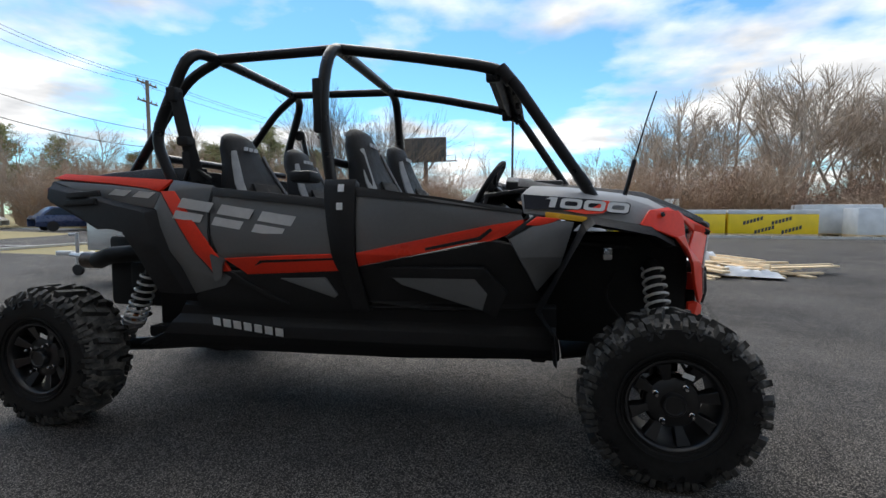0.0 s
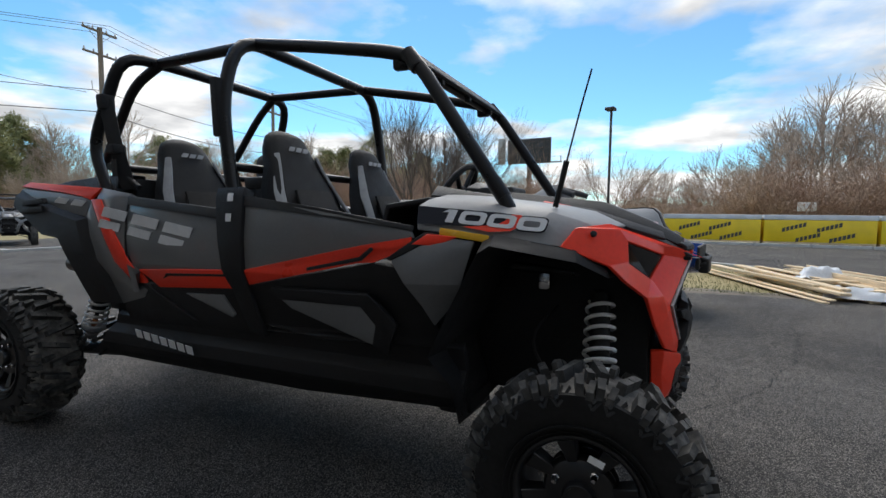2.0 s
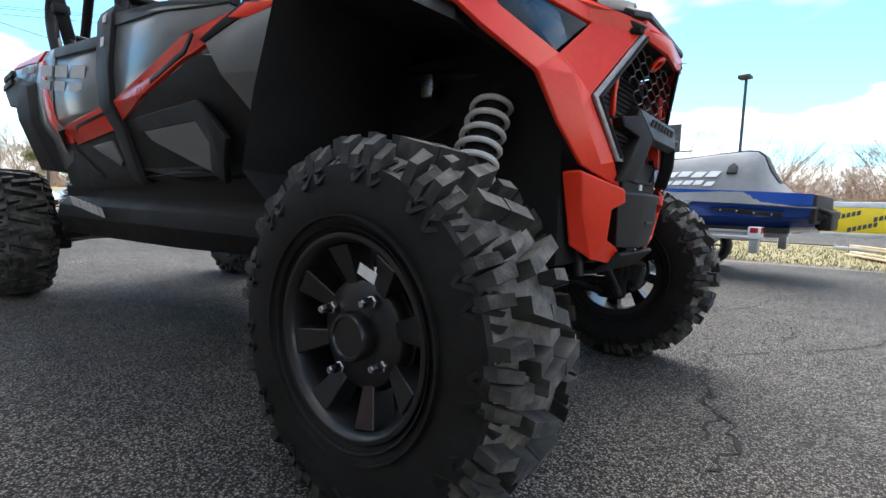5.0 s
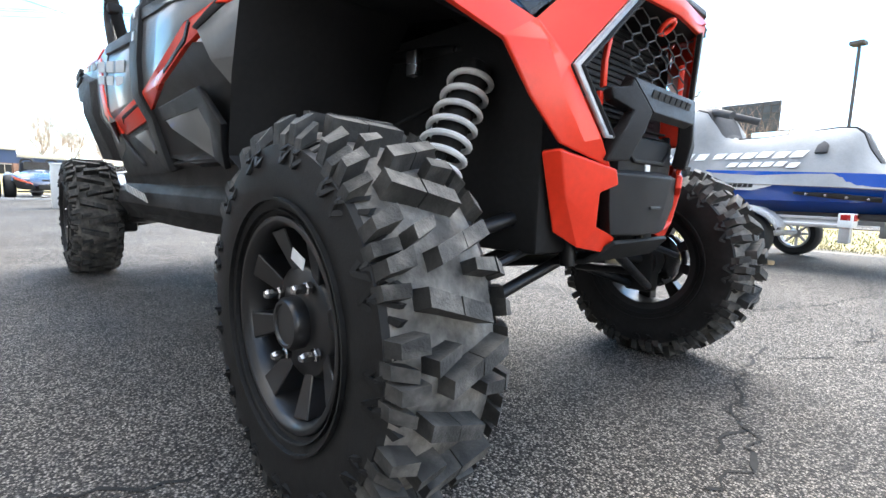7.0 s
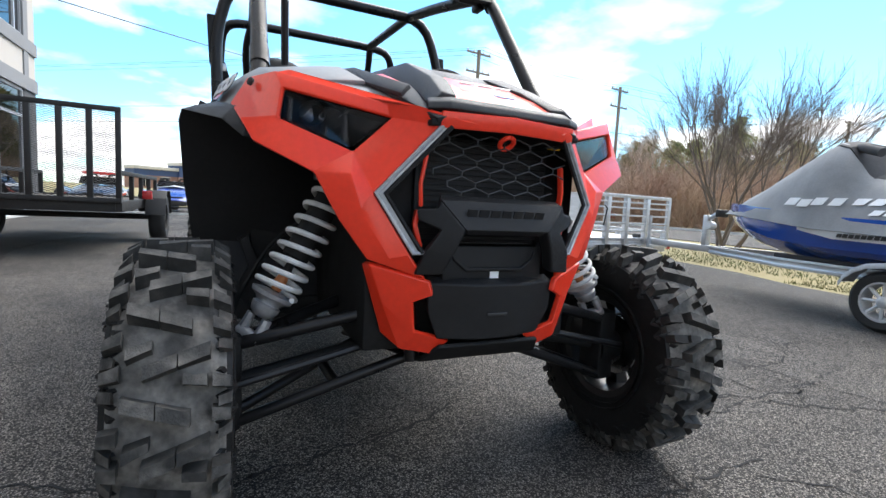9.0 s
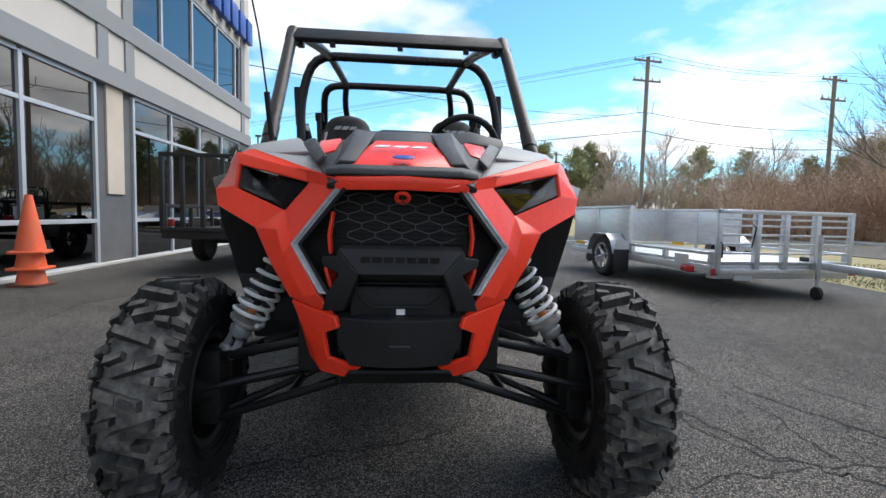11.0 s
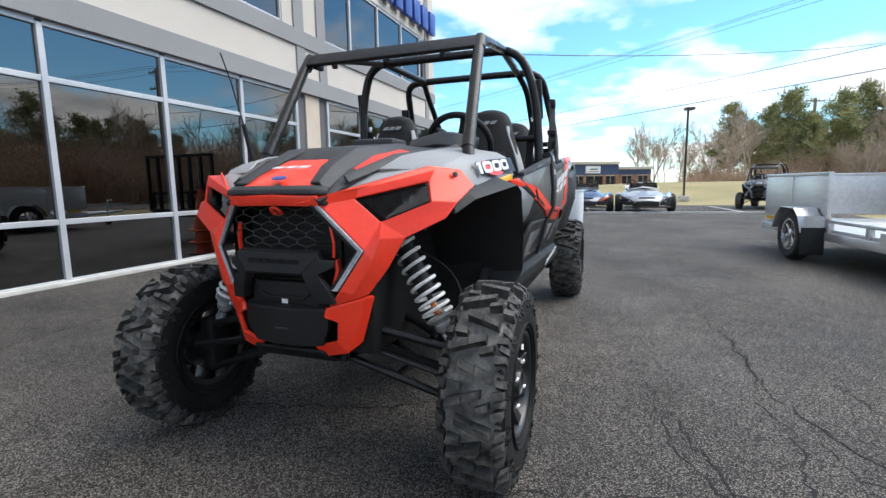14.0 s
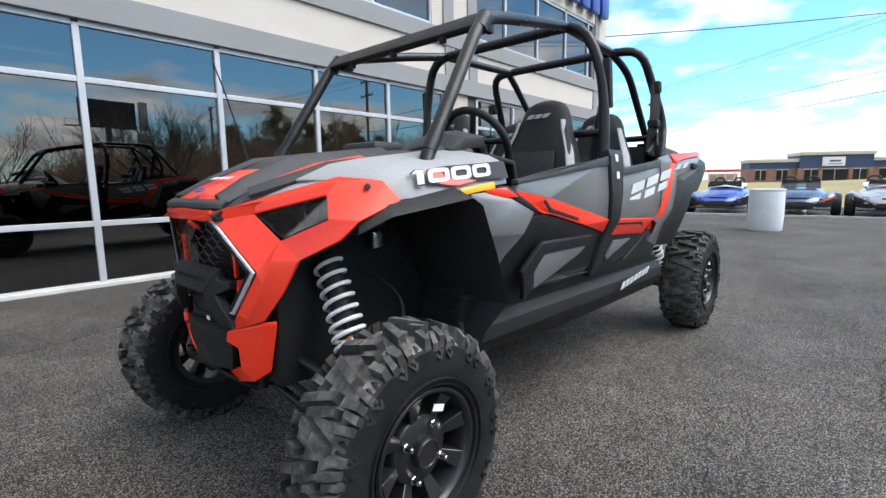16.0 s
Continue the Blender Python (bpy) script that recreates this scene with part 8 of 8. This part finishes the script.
for k in range(6):
    f = thing("ceiling_light", "white strip light on the showroom ceiling", "ceiling light", "showroom lights", at=pose(6 - 3.2 * k, -8.4, 3.2))
    part("tube", boxes(((-0.6, -0.03, 0.02), (0.6, 0.03, 0.06))), lit, f, smooth=0)
    part("housing", boxes(((-0.65, -0.08, 0.06), (0.65, 0.08, 0.10))), WHITE, f, smooth=0)

# ---- trees and brush ----
BARK = mat("grey_bark", (0.38, 0.33, 0.28), 0.95, var=0.25, scale=3)
TWIG = mat("brown_twigs", (0.42, 0.34, 0.27), 0.95, var=0.25, scale=2)
BRUSHM = mat("dry_brush", (0.30, 0.18, 0.125), 0.95, var=0.3, scale=0.35, fine=3, col2=(0.46, 0.34, 0.24))
NEEDLE = mat("pine_needles", (0.14, 0.17, 0.065), 0.8, var=0.3, scale=0.9, fine=6, col2=(0.31, 0.30, 0.125))


class Mesher:
    """Collects tapered three-sided limbs and loose leaves."""
    def __init__(self):
        self.v, self.f = [], []

    def limb(self, a, b, ra, rb, sides=3):
        d = (b - a).normalized()
        s = d.orthogonal().normalized()
        o = d.cross(s)
        n = len(self.v)
        for p, r in ((a, ra), (b, rb)):
            for k in range(sides):
                an = 2 * math.pi * k / sides
                self.v.append(p + (s * math.cos(an) + o * math.sin(an)) * r)
        for k in range(sides):
            self.f.append((n + k, n + (k + 1) % sides, n + sides + (k + 1) % sides, n + sides + k))

    def leaf(self, p, d, w):
        n = len(self.v)
        s = d.orthogonal().normalized() * w
        self.v += [p - s, p + s, p + d]
        self.f.append((n, n + 1, n + 2))

    def mesh(self, name, material):
        me = bpy.data.meshes.new(name)
        me.from_pydata([tuple(p) for p in self.v], [], self.f)
        me.materials.append(material)
        return me


def grow(M, rnd, p, d, length, r, depth, spread, up=0.12, fine=4):
    segs = 3 if depth > 1 else 2
    for k in range(segs):
        q = p + d * (length / segs)
        M.limb(p, q, r * (1 - 0.25 * k / segs), r * (1 - 0.25 * (k + 1) / segs), 5 if depth > 3 else 3)
        if depth and (k > 0 or depth < 4):
            for _ in range(1 if depth > 3 else rnd.choice((1, 2))):
                side = Vector((rnd.gauss(0, 1), rnd.gauss(0, 1), rnd.gauss(0, 0.5)))
                nd = (d + side.normalized() * spread * rnd.uniform(0.6, 1.2) + Vector((0, 0, up))).normalized()
                grow(M, rnd, q, nd, length * rnd.uniform(0.5, 0.78), r * rnd.uniform(0.42, 0.6), depth - 1, spread, up)
        d = (d + Vector((rnd.gauss(0, 0.10), rnd.gauss(0, 0.10), 0.04))).normalized()
        p = q
    if depth:
        grow(M, rnd, p, d, length * 0.72, r * 0.66, depth - 1, spread, up)


def bare_tree(seed, height, stems, spread, depth=5, up=0.12, thick=0.0065):
    rnd = random.Random(seed)
    M = Mesher()
    for s in range(stems):
        lean = 0.10 if stems == 1 else 0.42
        d = Vector((rnd.gauss(0, lean), rnd.gauss(0, lean), 1)).normalized()
        if stems > 1:      # stems fan out evenly all round
            fan = 2.4 * s + rnd.uniform(-0.3, 0.3)
            d = Vector((math.cos(fan), math.sin(fan), rnd.uniform(1.1, 3.2))).normalized()
        grow(M, rnd, Vector((0.1 * rnd.gauss(0, 1), 0.1 * rnd.gauss(0, 1), -0.1)), d, height * (0.36 if stems == 1 else 0.30), height * (0.014 if stems == 1 else thick), depth, spread, up)
    top = max(p.z for p in M.v)
    M.v = [p * (height / top) for p in M.v]
    return M


def pine(seed, height):
    rnd = random.Random(seed)
    T, N = Mesher(), Mesher()
    T.limb(Vector((0, 0, -0.2)), Vector((rnd.gauss(0, 0.2), rnd.gauss(0, 0.2), height * 0.95)), height * 0.016, height * 0.004, 7)
    for k in range(46):
        z = height * (0.24 + 0.74 * (k / 46))
        f = (z / height - 0.24) / 0.76
        reach = height * 0.26 * (1.05 - f) ** 0.7 * rnd.uniform(0.55, 1.15)
        a = rnd.uniform(0, 6.283)
        tip = Vector((math.cos(a) * reach, math.sin(a) * reach, z + reach * 0.18))
        T.limb(Vector((0, 0, z - 0.05)), tip, height * 0.004, height * 0.0012)
        for _ in range(7):
            c = Vector((0, 0, z)).lerp(tip, rnd.uniform(0.45, 1.05)) + Vector((rnd.gauss(0, 0.35), rnd.gauss(0, 0.35), rnd.gauss(0, 0.22)))
            for _ in range(20):
                d = Vector((rnd.gauss(0, 1), rnd.gauss(0, 1), rnd.gauss(0.25, 0.8))).normalized() * rnd.uniform(0.22, 0.5)
                N.leaf(c + Vector((rnd.gauss(0, 0.22), rnd.gauss(0, 0.22), rnd.gauss(0, 0.14))), d, rnd.uniform(0.03, 0.07))
    return T, N


def plant(name, label, trunk, crown, x, y, scale, turn, group, category="tree"):
    t = thing(name, label, category, group, at=pose(x, y, 0, 0, 0, turn) @ Matrix.Scale(scale, 4))
    for n, me in (("trunk", trunk), ("crown", crown)):
        if me:
            o = new(n, me)
            o.parent = t
    return t


def split_tree(M, h, twig=None):
    """The lower limbs as trunk, the rest as crown."""
    A, B = Mesher(), Mesher()
    A.v = B.v = M.v
    A.f, B.f = [f for f in M.f if M.v[f[0]].z < h * 0.34], [f for f in M.f if M.v[f[0]].z >= h * 0.34]
    out = []
    for m_, nm, mt in ((A, "trunk", twig or BARK), (B, "crown", twig or TWIG)):
        used = sorted({i for f in m_.f for i in f})
        ix = {o: n for n, o in enumerate(used)}
        me = bpy.data.meshes.new(nm)
        me.from_pydata([tuple(M.v[i]) for i in used], [], [tuple(ix[i] for i in f) for f in m_.f])
        me.materials.append(mt)
        out.append(me)
    return out


TALL = [split_tree(bare_tree(s, 10.0, 1, 0.78, 5, 0.06), 10.0) for s in (1, 2, 3, 4, 5)]
ROUND = [split_tree(bare_tree(s, 6.0, 4, 0.60, 4), 6.0) for s in (11, 12)]
VASE = split_tree(bare_tree(21, 4.3, 9, 0.58, 5, 0.12, 0.0062), 4.4, mat("dark_grey_twigs", (0.15, 0.12, 0.10), 0.95, var=0.25, scale=2))
SHRUB = split_tree(bare_tree(23, 5.0, 12, 0.55, 4, 0.05), 5.0)
PINES = []
for s in (31, 32, 33):
    T_, N_ = pine(s, 10.0)
    PINES.append((T_.mesh("trunk", BARK), N_.mesh("crown", NEEDLE)))

plant("ornamental_tree", "leafless multi-stemmed ornamental tree with brown twigs", VASE[0], VASE[1], -5.8, 10.0, 1.07, 30, "", "tree")
rnd = random.Random(77)
# woods beyond the road, to the north-east
for k in range(84):
    x = 2.0 + 47 * (k / 84) + rnd.uniform(-1.2, 1.2)
    y = 29 + rnd.uniform(0, 15) + max(0, (8 - x)) * 1.2
    h = rnd.uniform(0.75, 1.2) * min(1.02, 0.48 + 0.05 * max(0, x - 1))
    tk = rnd.choice(TALL)
    plant("bare_tree", "tall leafless woodland tree with grey bark", tk[0], tk[1], x, y, h, rnd.uniform(0, 360), "woods beyond the road")
for x, y, sc in ((-4.0, 46, 1.3), (-22, 52, 1.15), (-1, 62, 1.3), (-29, 60, 1.2)):
    tk = rnd.choice(ROUND)
    plant("bare_tree", "round-crowned leafless tree beyond the road", tk[0], tk[1], x, y, sc, rnd.uniform(0, 360), "scattered bare trees")
for x, y, sc in ((-46, 23.5, 1.15), (-49, 21.0, 1.0), (-45, 26.5, 1.2), (-52, 26.0, 1.25), (-42, 29.5, 1.0)):
    plant("bare_shrub", "broad leafless brown shrub by the utility pole", SHRUB[0], SHRUB[1], x, y, sc, rnd.uniform(0, 360), "shrubs by the pole", "shrub")
# mixed belt to the north-west
for k in range(64):
    a = radians(112 + 58 * k / 64 + rnd.uniform(-1, 1))
    d = rnd.uniform(56, 84)
    x, y = d * math.cos(a), d * math.sin(a)
    if rnd.random() < 0.46:
        tk = rnd.choice(PINES)
        plant("pine_tree", "dark green pine tree with uneven crown", tk[0], tk[1], x, y, rnd.uniform(0.65, 1.25), rnd.uniform(0, 360), "far mixed woods")
    else:
        tk = rnd.choice(TALL)
        plant("bare_tree", "tall leafless woodland tree with grey bark", tk[0], tk[1], x, y, rnd.uniform(0.85, 1.2), rnd.uniform(0, 360), "far mixed woods")
for k in range(44):
    x, y = -100 + rnd.uniform(-8, 8), 4 + 1.1 * k + rnd.uniform(-1, 1)
    tk = rnd.choice(TALL if y < 24 or rnd.random() < 0.75 else PINES)
    plant("bare_tree" if tk in TALL else "pine_tree", "tall leafless woodland tree with grey bark" if tk in TALL else "dark green pine tree with uneven crown", tk[0], tk[1], x, y, rnd.uniform(0.9, 1.3), rnd.uniform(0, 360), "far mixed woods")
for x, y, sc in ((-38, 47, 0.9), (-35, 50, 0.95), (-62, 48, 1.1), (-66, 44, 1.2), (-88, 29, 1.12), (-92, 26.5, 0.95), (-93, 31.5, 1.0)):
    tk = rnd.choice(PINES)
    plant("pine_tree", "dark green pine tree with uneven crown", tk[0], tk[1], x, y, sc, rnd.uniform(0, 360), "far mixed woods")


def thicket(name, label, n, place, hmin, hmax, seed, material):
    rnd = random.Random(seed)
    M = Mesher()
    for k in range(n):
        x, y, g = place(rnd)
        p = Vector((x, y, -0.05))
        h = rnd.uniform(hmin, hmax) * g * (0.55 + 1.1 * max(0.0, 0.42 + noise.noise((x * 0.22, y * 0.22, 4.0))))
        for _ in range(4):
            d = Vector((rnd.gauss(0, 0.45), rnd.gauss(0, 0.45), 1)).normalized()
            q = p + d * h * rnd.uniform(0.5, 0.8)
            M.limb(p, q, 0.022, 0.014)
            for _ in range(3):
                e = (d + Vector((rnd.gauss(0, 0.6), rnd.gauss(0, 0.6), rnd.gauss(0.1, 0.4)))).normalized()
                w = q + e * h * rnd.uniform(0.25, 0.55)
                M.limb(q, w, 0.013, 0.006)
                M.limb(w, w + (e + Vector((rnd.gauss(0, 0.6), rnd.gauss(0, 0.6), rnd.gauss(0, 0.5)))).normalized() * h * 0.2, 0.006, 0.004)
                if rnd.random() < 0.35:
                    M.leaf(w, Vector((rnd.gauss(0, 1), rnd.gauss(0, 1), rnd.gauss(0, 0.6))).normalized() * 0.16, 0.05)
    o = new(name, M.mesh(name, material))
    return tagged(o, label, "brush", kind="stuff")


thicket("brush", "brown leafless brush and briars at the wood's edge", 4200, lambda r: ((lambda t: (t, 27.0 + r.uniform(0, 8) + max(0, 6 - t) * 0.9, 0.85 + (0.35 * r.random() if 1 < t < 14 else 0)))(r.uniform(-2, 48))), 1.6, 3.2, 5, BRUSHM)
thicket("brush", "brown leafless brush beyond the grass", 2400, lambda r: ((lambda a, d: (d * math.cos(a), d * math.sin(a), 1.0))(radians(r.uniform(100, 142)), r.uniform(32, 52))), 1.4, 3.4, 6, BRUSHM)
thicket("brush", "tall brown thicket before the far woods", 1500, lambda r: ((lambda a, d: (d * math.cos(a), d * math.sin(a), 1.0))(radians(r.uniform(108, 146)), r.uniform(50, 60))), 2.6, 5.0, 16, BRUSHM)
thicket("brush", "low brown brush at the foot of the far woods", 900, lambda r: ((lambda a, d: (d * math.cos(a), d * math.sin(a), 1.0))(radians(r.uniform(150, 172)), r.uniform(55, 80))), 1.2, 3.0, 7, BRUSHM)
# winter grass blades on the strip by the trailers
M = Mesher()
rnd = random.Random(9)
for k in range(9000):
    x, y = rnd.uniform(-9, 2.9), 6.4 + 6.2 * rnd.random() ** 1.6
    if y < 7.1 and x < -2.6 or y > 12.4 - 1.1 * max(0.0, x - 0.6):
        continue
    h = rnd.uniform(0.03, 0.07)
    M.leaf(Vector((x, y, -0.034)), Vector((rnd.gauss(0, 0.4), rnd.gauss(0, 0.4), 1)).normalized() * h, 0.006)
tagged(new("grass_blades", M.mesh("grass_blades", mat("grass_blades", (0.13, 0.115, 0.045), 0.9, var=0.3, scale=0.8, fine=4, col2=(0.075, 0.105, 0.028)))), "short dry winter grass blades", "grass", kind="stuff")
